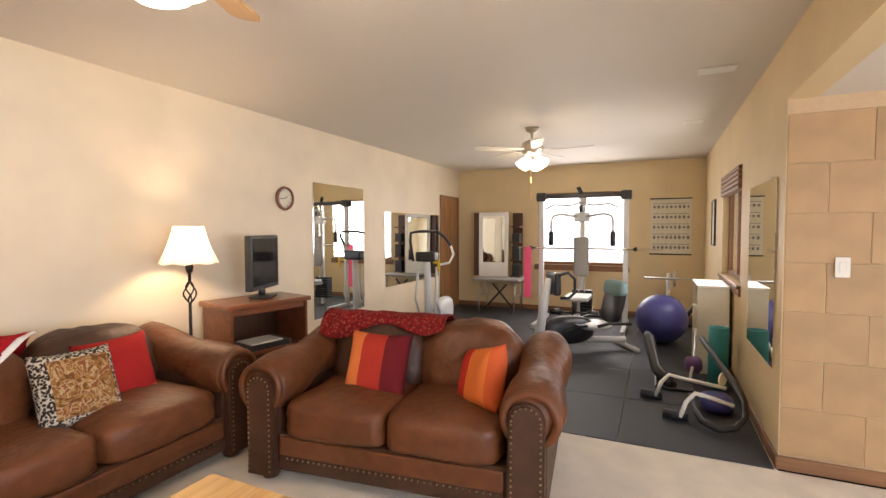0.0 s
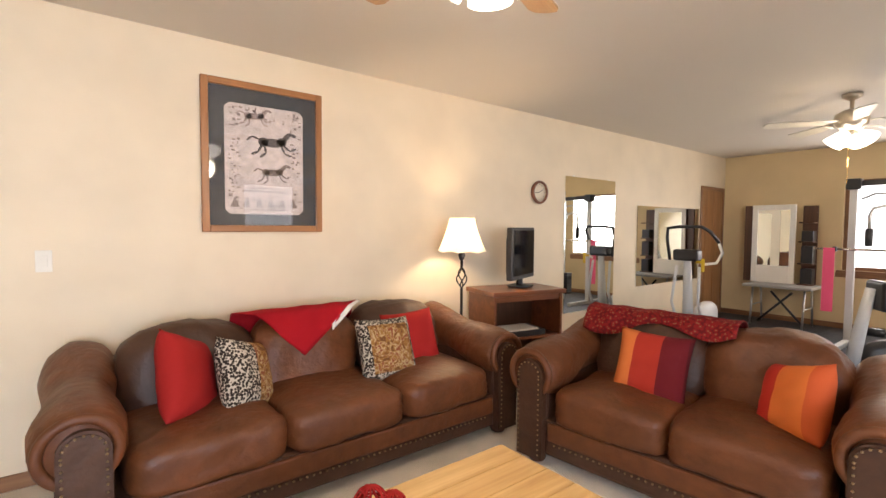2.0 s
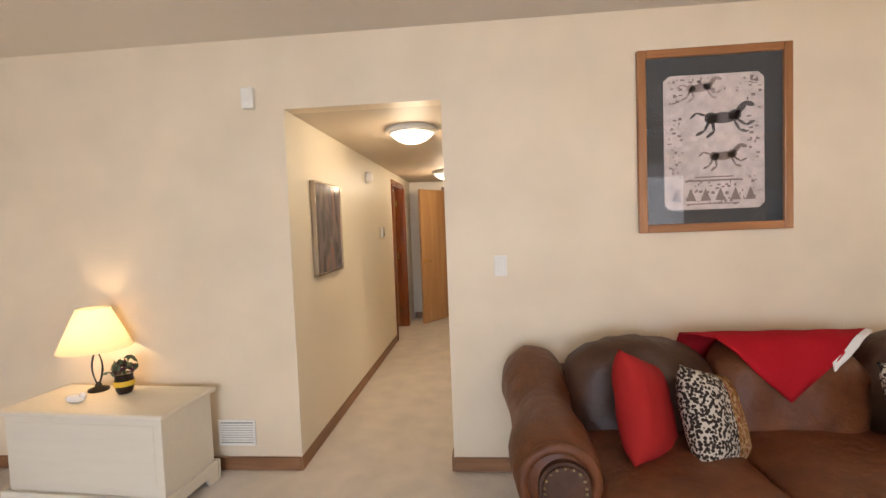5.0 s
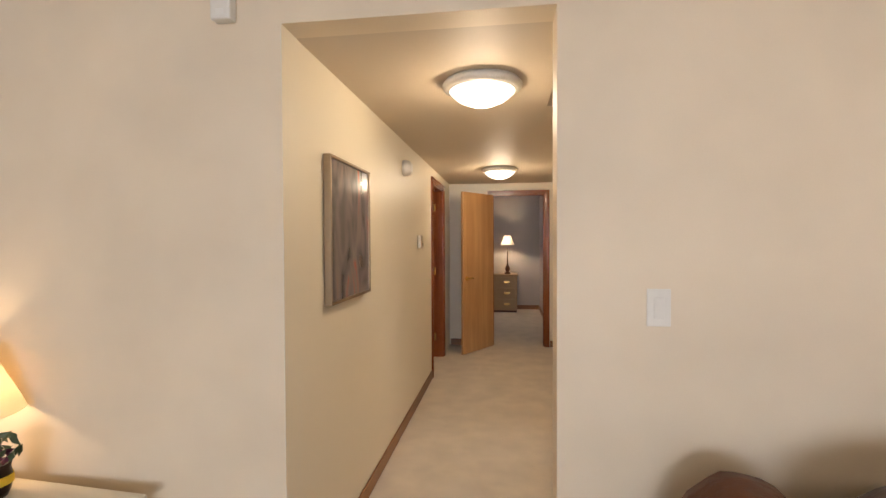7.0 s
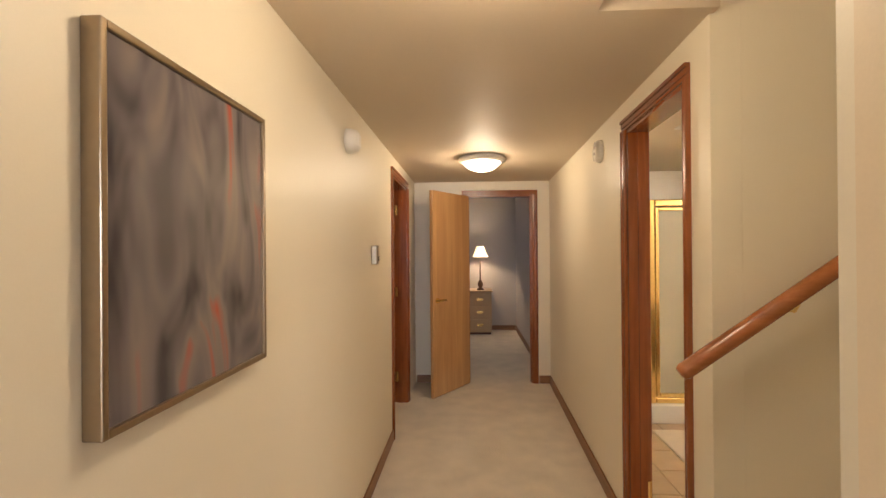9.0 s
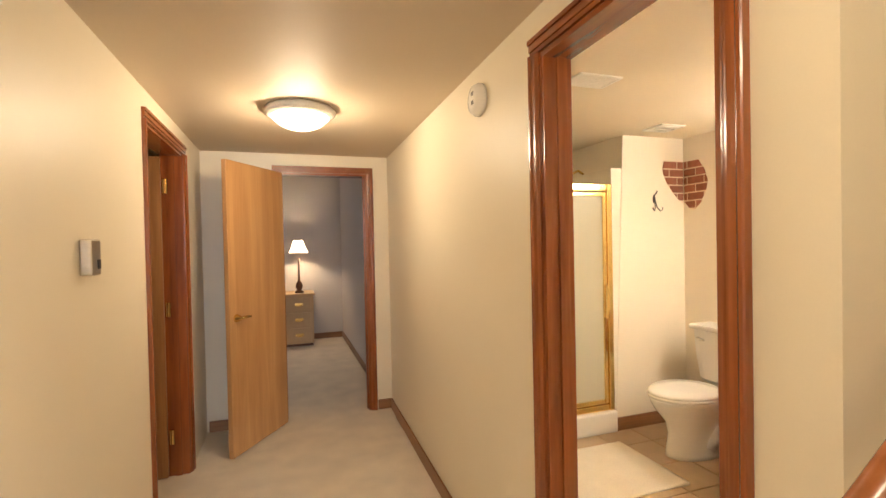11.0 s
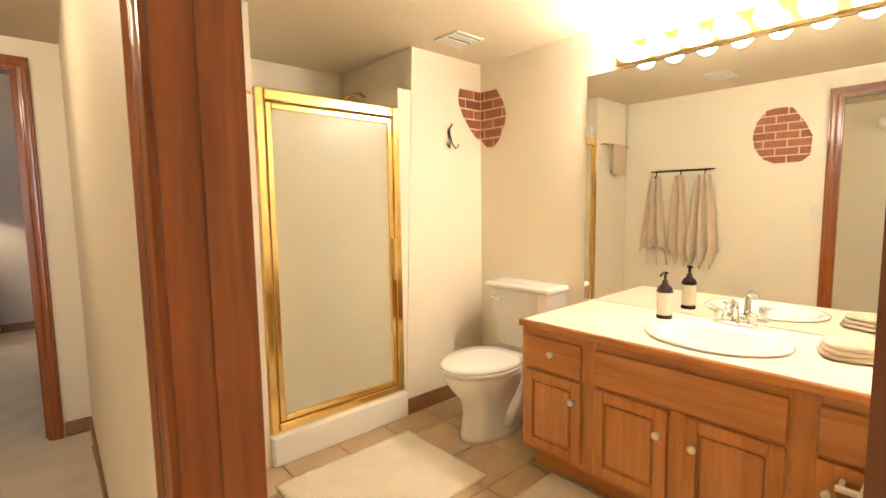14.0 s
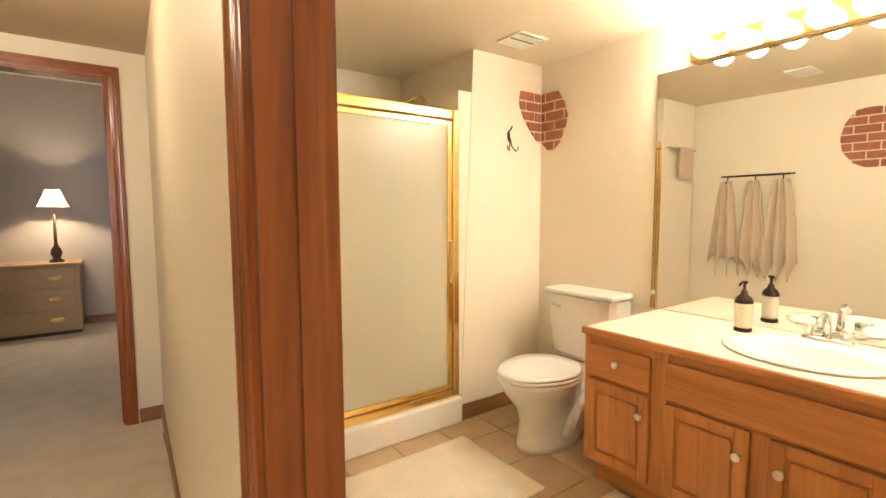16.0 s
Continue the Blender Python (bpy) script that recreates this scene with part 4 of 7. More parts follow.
part("back_cover", bm, M_BLACK, tv)
bm = B(); blob(bm, (5.03, -0.33, 0.28), 0.10, 0.12, 0.28, 3, 3, 0.03)
tagged(part("blue_bag", bm, mat("blue_cloth", (0.28, 0.36, 0.55), 0.8, 120, 0.1, 0.4), smooth=True), "pale blue cloth bag behind the loveseat", "bag")

# wall clock
c = thing("wall_clock", "round wall clock with dark wooden rim", "clock", 5.255, -0.002, 1.79)
bm = B(); lathe(bm, [(0.118, 0.0), (0.125, 0.015), (0.118, 0.035), (0.10, 0.035), (0.098, 0.02)], 40, cap=False); xf(bm, Matrix.Rotation(math.pi / 2, 4, 'X'))
part("rim", bm, M_CHERRY, c, smooth=True)
bm = B(); lathe(bm, [(0.10, 0.004), (0.10, 0.012)], 40); xf(bm, Matrix.Rotation(math.pi / 2, 4, 'X'))
part("face", bm, M_PAPER, c)
for ang, ln in ((60, 0.05), (-95, 0.075)):
    bm = B(); box(bm, -0.003, 0.003, -0.017, -0.014, 0, ln); xf(bm, Matrix.Rotation(radians(ang), 4, 'Y'))
    part("hour_hand" if ln < 0.06 else "minute_hand", bm, M_BLACK, c)
for i in range(12):
    bm = B(); box(bm, -0.003, 0.003, -0.0155, -0.0125, 0.075, 0.09); xf(bm, Matrix.Rotation(radians(30 * i), 4, 'Y'))
    part("hour_mark", bm, M_INK, c)

# wall mirrors
def wall_mirror(label, x0, x1, z0, z1, y, s):
    o = thing("wall_mirror", label, "mirror")
    bm = B(); box(bm, x0, x1, min(y, y + s * 0.008), max(y, y + s * 0.008), z0, z1, 0.002, 1)
    part("glass", bm, M_MIRROR, o)
    for xx in (x0 + 0.15, x1 - 0.15):
        for zz in (z0 - 0.006, z1 + 0.006):
            bm = B(); box(bm, xx - 0.015, xx + 0.015, min(y, y + s * 0.012), max(y, y + s * 0.012), zz - 0.008, zz + 0.008, 0.002, 1)
            part("clip", bm, M_PLASTIC, o)
    return o


wall_mirror("tall frameless mirror on the cream wall", 5.70, 6.69, 0.44, 2.0, -0.003, -1)
wall_mirror("smaller frameless mirror behind the elliptical trainer", 7.22, 9.02, 0.64, 1.72, -0.003, -1)
wall_mirror("frameless mirror on the gym's window wall", 5.10, 6.02, 0.57, 1.79, YR + 0.003, 1)

# framed print of horses
def horse(bm, cx, cz, s, y):
    """A galloping horse in flat patches."""
    def ell(x, z, a, b, tilt=0.0):
        vs = []
        for k in range(18):
            t_ = 2 * math.pi * k / 18
            px, pz = a * math.cos(t_), b * math.sin(t_)
            vs.append(bm.verts.new((cx + s * (x + px * math.cos(tilt) - pz * math.sin(tilt)), y, cz + s * (z + px * math.sin(tilt) + pz * math.cos(tilt)))))
        bm.faces.new(vs)

    def limb(pts, w):
        for (x0, z0), (x1, z1) in zip(pts, pts[1:]):
            ln = math.hypot(x1 - x0, z1 - z0)
            ell((x0 + x1) / 2, (z0 + z1) / 2, ln / 2 + w * 0.3, w, math.atan2(z1 - z0, x1 - x0))
    ell(0, 0, 0.42, 0.15, 0.05); ell(0.30, 0.06, 0.17, 0.15); ell(-0.32, 0.0, 0.17, 0.16)
    limb([(0.34, 0.10), (0.58, 0.38)], 0.09); limb([(0.56, 0.38), (0.80, 0.30)], 0.065)
    limb([(0.36, -0.06), (0.60, -0.22), (0.80, -0.12)], 0.04); limb([(0.28, -0.08), (0.42, -0.34), (0.62, -0.40)], 0.04)
    limb([(-0.36, -0.08), (-0.50, -0.34), (-0.72, -0.44)], 0.045); limb([(-0.28, -0.08), (-0.24, -0.36), (-0.44, -0.52)], 0.045)
    limb([(-0.46, 0.08), (-0.70, 0.16), (-0.86, 0.02)], 0.035)


M_FRAMEOAK = wood("picture_frame_oak", (0.26, 0.10, 0.03), (0.46, 0.21, 0.08), 0.35, 2, 0.7)
M_FRAMERAIL = wood("picture_frame_rail_oak", (0.26, 0.10, 0.03), (0.46, 0.21, 0.08), 0.35, 0, 0.7)
pic = thing("framed_print", "wood-framed print of galloping horses with dark mat", "picture")
PX0, PX1, PZ0, PZ1 = 2.017, 2.82, 1.373, 2.367
for x0, x1 in ((PX0, PX0 + 0.045), (PX1 - 0.045, PX1)):
    bm = B(); box(bm, x0, x1, -0.035, -0.002, PZ0, PZ1, 0.006)
    part("frame_side", bm, M_FRAMEOAK, pic)
for z0, z1 in ((PZ0, PZ0 + 0.045), (PZ1 - 0.045, PZ1)):
    bm = B(); box(bm, PX0 + 0.045, PX1 - 0.045, -0.0345, -0.002, z0, z1, 0.006)
    part("frame_rail", bm, M_FRAMERAIL, pic)
bm = B(); box(bm, PX0 + 0.04, PX1 - 0.04, -0.014, -0.004, PZ0 + 0.04, PZ1 - 0.04)
part("mat_board", bm, mat("charcoal_mat", (0.020, 0.022, 0.024), 0.7, 90, 0.1, 0.05), pic)
IX0, IX1, IZ0, IZ1 = PX0 + 0.14, PX1 - 0.14, PZ0 + 0.12, PZ1 - 0.145
bm = B(); prism(bm, [(IX0 + 0.025, -1), (IX1 - 0.025, -1)] and [(IX0 + 0.03, IZ0), (IX1 - 0.03, IZ0), (IX1, IZ0 + 0.03), (IX1, IZ1 - 0.03), (IX1 - 0.03, IZ1), (IX0 + 0.03, IZ1), (IX0, IZ1 - 0.03), (IX0, IZ0 + 0.03)], 0, 0.003)
xf(bm, Matrix.Translation((0, -0.0145, 0)) @ Matrix.Rotation(math.pi / 2, 4, 'X'))
part("print", bm, mat("mottled_hide_paper", (0.47, 0.38, 0.33), 0.7, 22, 0.42, 0.05, big=5, big_var=0.18), pic)
M_HORSE = mat("dark_horse_ink", (0.07, 0.055, 0.05), 0.7, 40, 0.4, 0)
M_HORSE2 = mat("faded_horse_ink", (0.17, 0.12, 0.10), 0.7, 40, 0.3, 0)
mx = (IX0 + IX1) / 2
for cx, cz, s, mm in ((mx + 0.05, 1.985, 0.20, M_HORSE), (mx + 0.05, 1.78, 0.15, M_HORSE2), (mx - 0.07, 2.15, 0.14, mat("pale_horse_ink", (0.27, 0.19, 0.16), 0.7, 40, 0.3, 0))):
    bm = B(); horse(bm, cx, cz, s, -0.0185)
    part("painted_horse", bm, mm, pic)
bm = B()
for i in range(6):
    x = IX0 + 0.06 + i * 0.078
    for zz, w in ((1.54, 0.028),):
        bm.faces.new([bm.verts.new(p_) for p_ in ((x - w, -0.0185, zz), (x + w, -0.0185, zz), (x, -0.0185, zz + 0.07))])
for x0, x1, z0, z1 in ((mx - 0.13, mx + 0.13, 1.645, 1.655), (mx - 0.10, mx + 0.10, 1.665, 1.672), (mx - 0.13, mx + 0.13, 1.52, 1.526)):
    box(bm, x0, x1, -0.0186, -0.0176, z0, z1)
for i in range(330):
    x, z = IX0 + 0.02 + random.random() * (IX1 - IX0 - 0.05), IZ0 + 0.02 + random.random() * (IZ1 - IZ0 - 0.04)
    if abs(x - mx) > 0.17 or z > 2.12 or z < 1.65:
        box(bm, x, x + 0.004 + 0.018 * random.random(), -0.0184, -0.0177, z, z + 0.004 + 0.012 * random.random())
tagged(part("painted_motifs", bm, M_HORSE2, pic), kind="stuff")
bm = B(); box(bm, PX0 + 0.045, PX1 - 0.045, -0.0245, -0.022, PZ0 + 0.045, PZ1 - 0.045)
p = part("glazing", bm, M_CLEAR, pic); p.visible_shadow = False

# ceiling fans
def fan(label, x, y, blade_mat, turn):
    o = thing("ceiling_fan", label, "ceiling fan", x, y, ZC, turn, "ceiling fans")
    bm = B(); lathe(bm, [(0.075, 0), (0.07, -0.03), (0.03, -0.055), (0.016, -0.06), (0.016, -0.14)][::-1], 24)
    part("canopy", bm, M_NICKEL, o, smooth=True)
    bm = B(); lathe(bm, [(0.03, -0.33), (0.075, -0.31), (0.115, -0.27), (0.125, -0.22), (0.11, -0.17), (0.06, -0.14), (0.02, -0.13)], 32)
    part("motor", bm, M_NICKEL, o, smooth=True)
    for k in range(5):
        q = Matrix.Rotation(2 * math.pi * k / 5, 4, 'Z') @ Matrix.Rotation(radians(11), 4, 'X')
        bm = B(); box(bm, 0.11, 0.24, -0.02, 0.02, -0.245, -0.235, 0.004)
        bl = part("blade_iron", bm, M_NICKEL, o, m=q)
        bm = B()
        prism(bm, [(0.20, -0.05), (0.62, -0.068), (0.655, -0.05), (0.665, 0), (0.655, 0.05), (0.62, 0.068), (0.20, 0.05)], -0.255, -0.246)
        part("blade", bm, blade_mat, o, m=q)
    for k in range(4):
        a = math.pi / 2 * k + 0.4
        bm = B(); lathe(bm, [(0.028, 0.0), (0.05, -0.03), (0.072, -0.075), (0.078, -0.10), (0.07, -0.098), (0.02, -0.03)], 20, cap=False)
        xf(bm, Matrix.Translation((0.075 * math.cos(a), 0.075 * math.sin(a), -0.345)) @ Matrix.Rotation(0.75, 4, Vector((-math.sin(a), math.cos(a), 0)) * -1))
        p = part("glass_shade", bm, M_FANGL, o, "glowing frosted tulip shade", True)
        p.visible_shadow = False
    bm = B(); lathe(bm, [(0.02, -0.40), (0.045, -0.38), (0.05, -0.34), (0.035, -0.325)], 20)
    part("light_kit", bm, M_NICKEL, o, smooth=True)
    if x > 5:
        bm = B(); tube(bm, [(0.02, 0, -0.38), (0.02, 0, -0.78)], 0.003, 6)
        part("pull_chain", bm, M_BRASS, o)
    return o


fan("ceiling fan with light oak blades and lit tulip shades", 2.43, -2.21, wood("pale_oak_blade", (0.36, 0.20, 0.09), (0.55, 0.34, 0.17), 0.4, 0, 1.0), 20)
fan("brushed-nickel ceiling fan with pale blades, light on", 6.75, -2.24, mat("white_blade", (0.62, 0.58, 0.50), 0.45, 30, 0.05, 0.02), 50)


def grille(name, label, m, w, h, n, material=M_WHITE):
    o = thing(name, label, "air vent")
    o.matrix_basis = m
    for a0, a1, b0, b1 in ((-w / 2, w / 2, -h / 2, -h / 2 + 0.015), (-w / 2, w / 2, h / 2 - 0.015, h / 2), (-w / 2, -w / 2 + 0.015, -h / 2 + 0.015, h / 2 - 0.015), (w / 2 - 0.015, w / 2, -h / 2 + 0.015, h / 2 - 0.015)):
        bm = B(); box(bm, a0, a1, b0, b1, 0, 0.010, 0.002, 1)
        part("frame", bm, material, o)
    bm = B(); box(bm, -w / 2 + 0.012, w / 2 - 0.012, -h / 2 + 0.012, h / 2 - 0.012, 0.0005, 0.002)
    part("backing", bm, M_INK, o)
    for i in range(n):
        yy = -h / 2 + 0.02 + (h - 0.04) * (i + 0.5) / n
        bm = B(); box(bm, -w / 2 + 0.015, w / 2 - 0.015, yy - 0.3 * h / n, yy + 0.2 * h / n, 0.002, 0.008)
        part("slat", bm, material, o)
    return o


grille("ceiling_vent", "white slotted ceiling air vent", pose(5.42, -3.90, ZC, 180, 0, 90), 0.24, 0.13, 5)
grille("ceiling_vent", "white slotted ceiling air vent", pose(7.15, -3.86, ZC, 180, 0, 90), 0.18, 0.12, 4)
grille("floor_register", "white wall register above the baseboard", pose(-0.40, -0.001, 0.235, 90, 0, 0), 0.24, 0.16, 8)


def plate(name, label, m, w=0.072, h=0.118, toggles=1):
    o = thing(name, label, "light switch")
    o.matrix_basis = m
    bm = B(); box(bm, -w / 2, w / 2, -h / 2, h / 2, 0, 0.006, 0.003)
    part("plate", bm, M_PLASTIC, o)
    for i in range(toggles):
        xx = (i - (toggles - 1) / 2) * 0.045
        bm = B(); box(bm, xx - 0.016, xx + 0.016, -0.033, 0.033, 0.006, 0.010, 0.002)
        part("rocker", bm, M_PLASTIC, o)
    return o


plate("light_switch", "ivory light switch on the cream wall", pose(1.245, -0.001, 1.215, 90, 0, 0))
plate("light_switch", "ivory light switch on the tan tiled wall", pose(XP - 0.001, -4.50, 1.24, 90, 0, -90))
d = thing("door_chime", "white door chime box high on the wall", "door chime")
bm = B(); box(bm, -0.235, -0.160, -0.045, -0.001, 2.19, 2.31, 0.008)
part("cover", bm, M_PLASTIC, d)
bm = B(); box(bm, -0.212, -0.183, -0.047, -0.044, 2.205, 2.225, 0.001, 1)
part("speaker_slot", bm, M_WHITE, d)

# cream blanket chest with a lamp
ch = thing("blanket_chest", "cream painted blanket chest on bracket feet", "chest", -0.98, -0.27, 0, -4)
bm = B(); box(bm, -0.475, 0.475, -0.195, 0.195, 0.10, 0.53, 0.004)
part("body", bm, M_CREAMP, ch)
bm = B(); box(bm, -0.505, 0.505, -0.225, 0.215, 0.53, 0.555, 0.009)
part("lid", bm, M_CREAMP, ch)
bm = B(); box(bm, -0.43, 0.43, -0.199, -0.194, 0.15, 0.49, 0.002, 1)
part("front_panel", bm, M_CREAMP, ch)
for (a, L, rot, off) in ((0, 0.50, 0, -0.215), (1, 0.50, 0, 0.205)):
    bm = B()
    pts = [(-L, 0.115), (-L, 0), (-L + 0.10, 0), (-L + 0.13, 0.03), (-L + 0.17, 0.028), (-L + 0.20, 0.05), (-0.06, 0.05), (0, 0.035), (0.06, 0.05), (L - 0.20, 0.05), (L - 0.17, 0.028), (L - 0.13, 0.03), (L - 0.10, 0), (L, 0), (L, 0.115)]
    prism(bm, pts, -0.009, 0.009)
    xf(bm, Matrix.Translation((0, off, 0)) @ Matrix.Rotation(math.pi / 2, 4, 'X'))
    part("bracket_base", bm, M_CREAMP, ch)
for s in (-1, 1):
    bm = B()
    L = 0.195
    prism(bm, [(-L, 0.115), (-L, 0), (-L + 0.07, 0), (-L + 0.10, 0.05), (L - 0.10, 0.05), (L - 0.07, 0), (L, 0), (L, 0.115)], -0.009, 0.009)
    xf(bm, Matrix.Translation((s * 0.49, -0.005, 0)) @ Matrix.Rotation(math.pi / 2, 4, 'Z') @ Matrix.Rotation(math.pi / 2, 4, 'X'))
    part("bracket_side", bm, M_CREAMP, ch)

tl = thing("table_lamp", "lit table lamp with pale yellow cone shade", "lamp", -1.17, -0.14, 0.555)
bm = B(); lathe(bm, [(0.055, 0), (0.055, 0.012), (0.02, 0.025), (0.012, 0.05)], 24)
part("base", bm, M_IRON, tl, smooth=True)
bm = B()
for k in range(4):
    a = k * math.pi / 2
    tube(bm, [((0.008 + 0.028 * math.sin(math.pi * i / 10)) * math.cos(a), (0.008 + 0.028 * math.sin(math.pi * i / 10)) * math.sin(a), 0.04 + 0.02 * i) for i in range(11)], 0.004, 6)
part("wire_body", bm, M_IRON, tl, smooth=True)
bm = B(); tube(bm, [(0, 0, 0.22), (0, 0, 0.32)], 0.008)
part("stem", bm, M_IRON, tl)
bm = B(); lamp_shade(bm, 0.19, 0.085, 0.24, 0.255, 0.0)
part("shade", bm, M_SHADE_Y, tl, "pale yellow cone shade", True)
bm = B(); bmesh.ops.create_icosphere(bm, subdivisions=3, radius=0.026, matrix=Matrix.Translation((0, 0, 0.365)))
p = part("bulb", bm, M_BULB, tl, "glowing bulb", True); p.visible_shadow = False

pl = thing("potted_plant", "small dark purple flowering plant in a banded pot", "plant", -0.97, -0.18, 0.555)
bm = B(); lathe(bm, [(0.036, 0), (0.045, 0.02), (0.052, 0.06), (0.046, 0.10), (0.05, 0.115), (0.04, 0.11)], 24)
part("pot", bm, M_BRONZE, pl, smooth=True)
bm = B(); lathe(bm, [(0.0535, 0.045), (0.0545, 0.06), (0.0525, 0.075)], 24, cap=False)
part("pot_band", bm, M_YEL, pl, smooth=True)
for nm, mt, cnt, rr in (("leaves", M_GREENL, 40, 0.10), ("flowers", M_PURPLE, 34, 0.075)):
    bm = B()
    for i in range(cnt):
        a, e = random.random() * 6.28, 0.2 + random.random() * 1.2
        r = rr * (0.5 + 0.5 * random.random())
        c0 = Vector((r * math.cos(a) * math.cos(e), r * math.sin(a) * math.cos(e), 0.115 + r * math.sin(e)))
        mm = Matrix.Translation(c0) @ Euler((random.random() * 3, random.random() * 3, a)).to_matrix().to_4x4()
        vs = [bm.verts.new(mm @ Vector(q)) for q in ((-0.022, 0, 0), (0, -0.011, 0.004), (0.024, 0, 0), (0, 0.011, 0.004))]
        bm.faces.new(vs)
    part(nm, bm, mt, pl)
bm = B(); blob(bm, (-1.14, -0.33, 0.578), 0.055, 0.028, 0.023, 2.4, 3); blob(bm, (-1.095, -0.33, 0.595), 0.02, 0.018, 0.02, 2, 2)
tagged(part("ceramic_ornament", bm, M_PORC, smooth=True), "small white ceramic bird ornament on the chest", "ornament")

# ---- gym ----
hg = thing("home_gym", "grey steel home gym with barbell, pads and pulleys", "gym machine", 8.85, -2.50, 0.006)
hg.scale = (1.05, 1.05, 1.02)
for s in (-1, 1):
    bm = B(); box(bm, -0.035, 0.035, s * 0.59 - 0.035, s * 0.59 + 0.035, 0, 1.93, 0.008)
    part("upright", bm, M_GREYP, hg)
    bm = B(); box(bm, -0.07, 0.07, s * 0.59 - 0.07, s * 0.59 + 0.07, 1.86, 1.99, 0.015)
    part("end_block", bm, M_BLACK, hg)
    bm = B(); box(bm, -0.55, 0.45, s * 0.59 - 0.03, s * 0.59 + 0.03, 0.0, 0.06, 0.008)
    part("floor_rail", bm, M_GREYP, hg)
    bm = B(); tube(bm, [(-0.05, s * 0.06, 1.62), (-0.08, s * 0.30, 1.66), (-0.10, s * 0.40, 1.63), (-0.11, s * 0.425, 1.55), (-0.11, s * 0.425, 1.20)], 0.018, 10)
    arm = part("butterfly_arm", bm, M_STEEL, hg, smooth=True)
    bm = B(); tube(bm, [(-0.11, s * 0.425, 1.40), (-0.11, s * 0.425, 1.39), (-0.11, s * 0.425, 1.20), (-0.11, s * 0.425, 1.19)], [0.02, 0.036, 0.036, 0.02], 14)
    part("grip", bm, M_BLACK, arm, "black foam grip", True)
    bm = B(); tube(bm, [(0, s * 0.04, 0.5), (0, s * 0.04, 1.9)], 0.012, 8)
    part("guide_rod", bm, M_CHROME, hg)
bm = B(); box(bm, -0.04, 0.04, -0.52, 0.52, 1.90, 1.965, 0.006)
part("top_beam", bm, M_BLACK, hg)
bm = B(); box(bm, 0.02, 0.08, -0.03, 0.03, 0, 1.95, 0.006)
part("mast", bm, M_GREYP, hg)
bm = B(); tube(bm, [(0, 0.02, 1.96), (-0.02, 0.06, 2.06)], 0.03, 12)
part("top_grip", bm, M_BLACK, hg, smooth=True)
bm = B(); tube(bm, [(-0.12, -0.50, 1.74), (-0.12, -0.38, 1.80), (-0.12, -0.15, 1.78), (-0.12, 0, 1.83), (-0.12, 0.15, 1.78), (-0.12, 0.38, 1.80), (-0.12, 0.50, 1.74)], 0.013, 8)
part("lat_bar", bm, M_STEEL, hg, smooth=True)
bm = B(); box(bm, -0.06, 0.03, -0.11, 0.11, 1.55, 1.68, 0.01)
part("pulley_box", bm, M_GREYP, hg)
bm = B(); lathe(bm, [(0.05, -0.015), (0.05, 0.015)], 20); xf(bm, Matrix.Translation((-0.08, 0, 1.74)) @ Matrix.Rotation(math.pi / 2, 4, 'X'))
part("pulley", bm, M_BLACK, hg)
bm = B(); box(bm, -0.13, -0.06, -0.105, 0.105, 0.74, 1.32, 0.03, 3)
part("back_pad", bm, M_PAD, hg, "grey vinyl back pad", True)
bm = B(); tube(bm, [(-0.10, 0.92, 1.15), (-0.10, -1.05, 1.15)], 0.014, 12)
bar = part("barbell", bm, M_CHROME, hg, smooth=True)
for s in (-1, 1):
    bm = B(); tube(bm, [(-0.10, s * 0.70, 1.15), (-0.10, s * 0.74, 1.15)], 0.03, 12)
    part("collar", bm, M_BLACK, bar)
for i in range(9):
    bm = B(); box(bm, -0.0, 0.14, -0.14, 0.14, 0.12 + i * 0.045, 0.16 + i * 0.045, 0.004, 1)
    part("weight_plate", bm, M_BLACK, hg)
bm = B(); box(bm, -0.62, -0.16, -0.17, 0.15, 0.44, 0.50, 0.02, 3)
part("seat_pad", bm, M_SILVERPAD, hg, "pale vinyl bench seat", True)
bm = B(); box(bm, -0.50, -0.42, -0.04, 0.04, 0, 0.44, 0.006); box(bm, -0.55, 0.03, -0.03, 0.03, 0.38, 0.43, 0.006)
part("seat_post", bm, M_GREYP, hg)
bm = B()
for y in (-0.24, 0.24):
    tube(bm, [(-0.68, y - 0.07, 0.30), (-0.68, y + 0.07, 0.30)], 0.045, 12)
tube(bm, [(-0.68, -0.3, 0.30), (-0.68, 0.3, 0.30)], 0.012, 8); box(bm, -0.70, -0.52, -0.02, 0.02, 0.28, 0.42)
part("leg_roller", bm, M_BLACK, hg, smooth=True)
bm = B(); box(bm, 8.712, 8.724, -1.75, -1.635, 0.40, 1.195, 0.004)
tagged(part("pink_band", bm, M_PINK), "bright pink exercise band hanging from the barbell", "exercise band")

bk = thing("exercise_bike", "grey recumbent exercise bike with black seat", "exercise bike", 7.30, -2.68, 0.006, 35)
for y in (0.45, -0.62):
    bm = B(); tube(bm, [(-0.28, y, 0.03), (0.28, y, 0.03)], 0.03, 12)
    part("floor_bar", bm, M_GREYP, bk, smooth=True)
bm = B(); tube(bm, [(0, 0.45, 0.06), (0, 0.1, 0.14), (0, -0.62, 0.10)], 0.04, 12)
part("main_beam", bm, M_GREYP, bk, smooth=True)
bm = B(); tube(bm, [(0, 0.52, 0.05), (0, 0.44, 0.55), (0, 0.38, 0.88)], [0.06, 0.05, 0.04], 12)
part("console_post", bm, M_GREYP, bk, smooth=True)
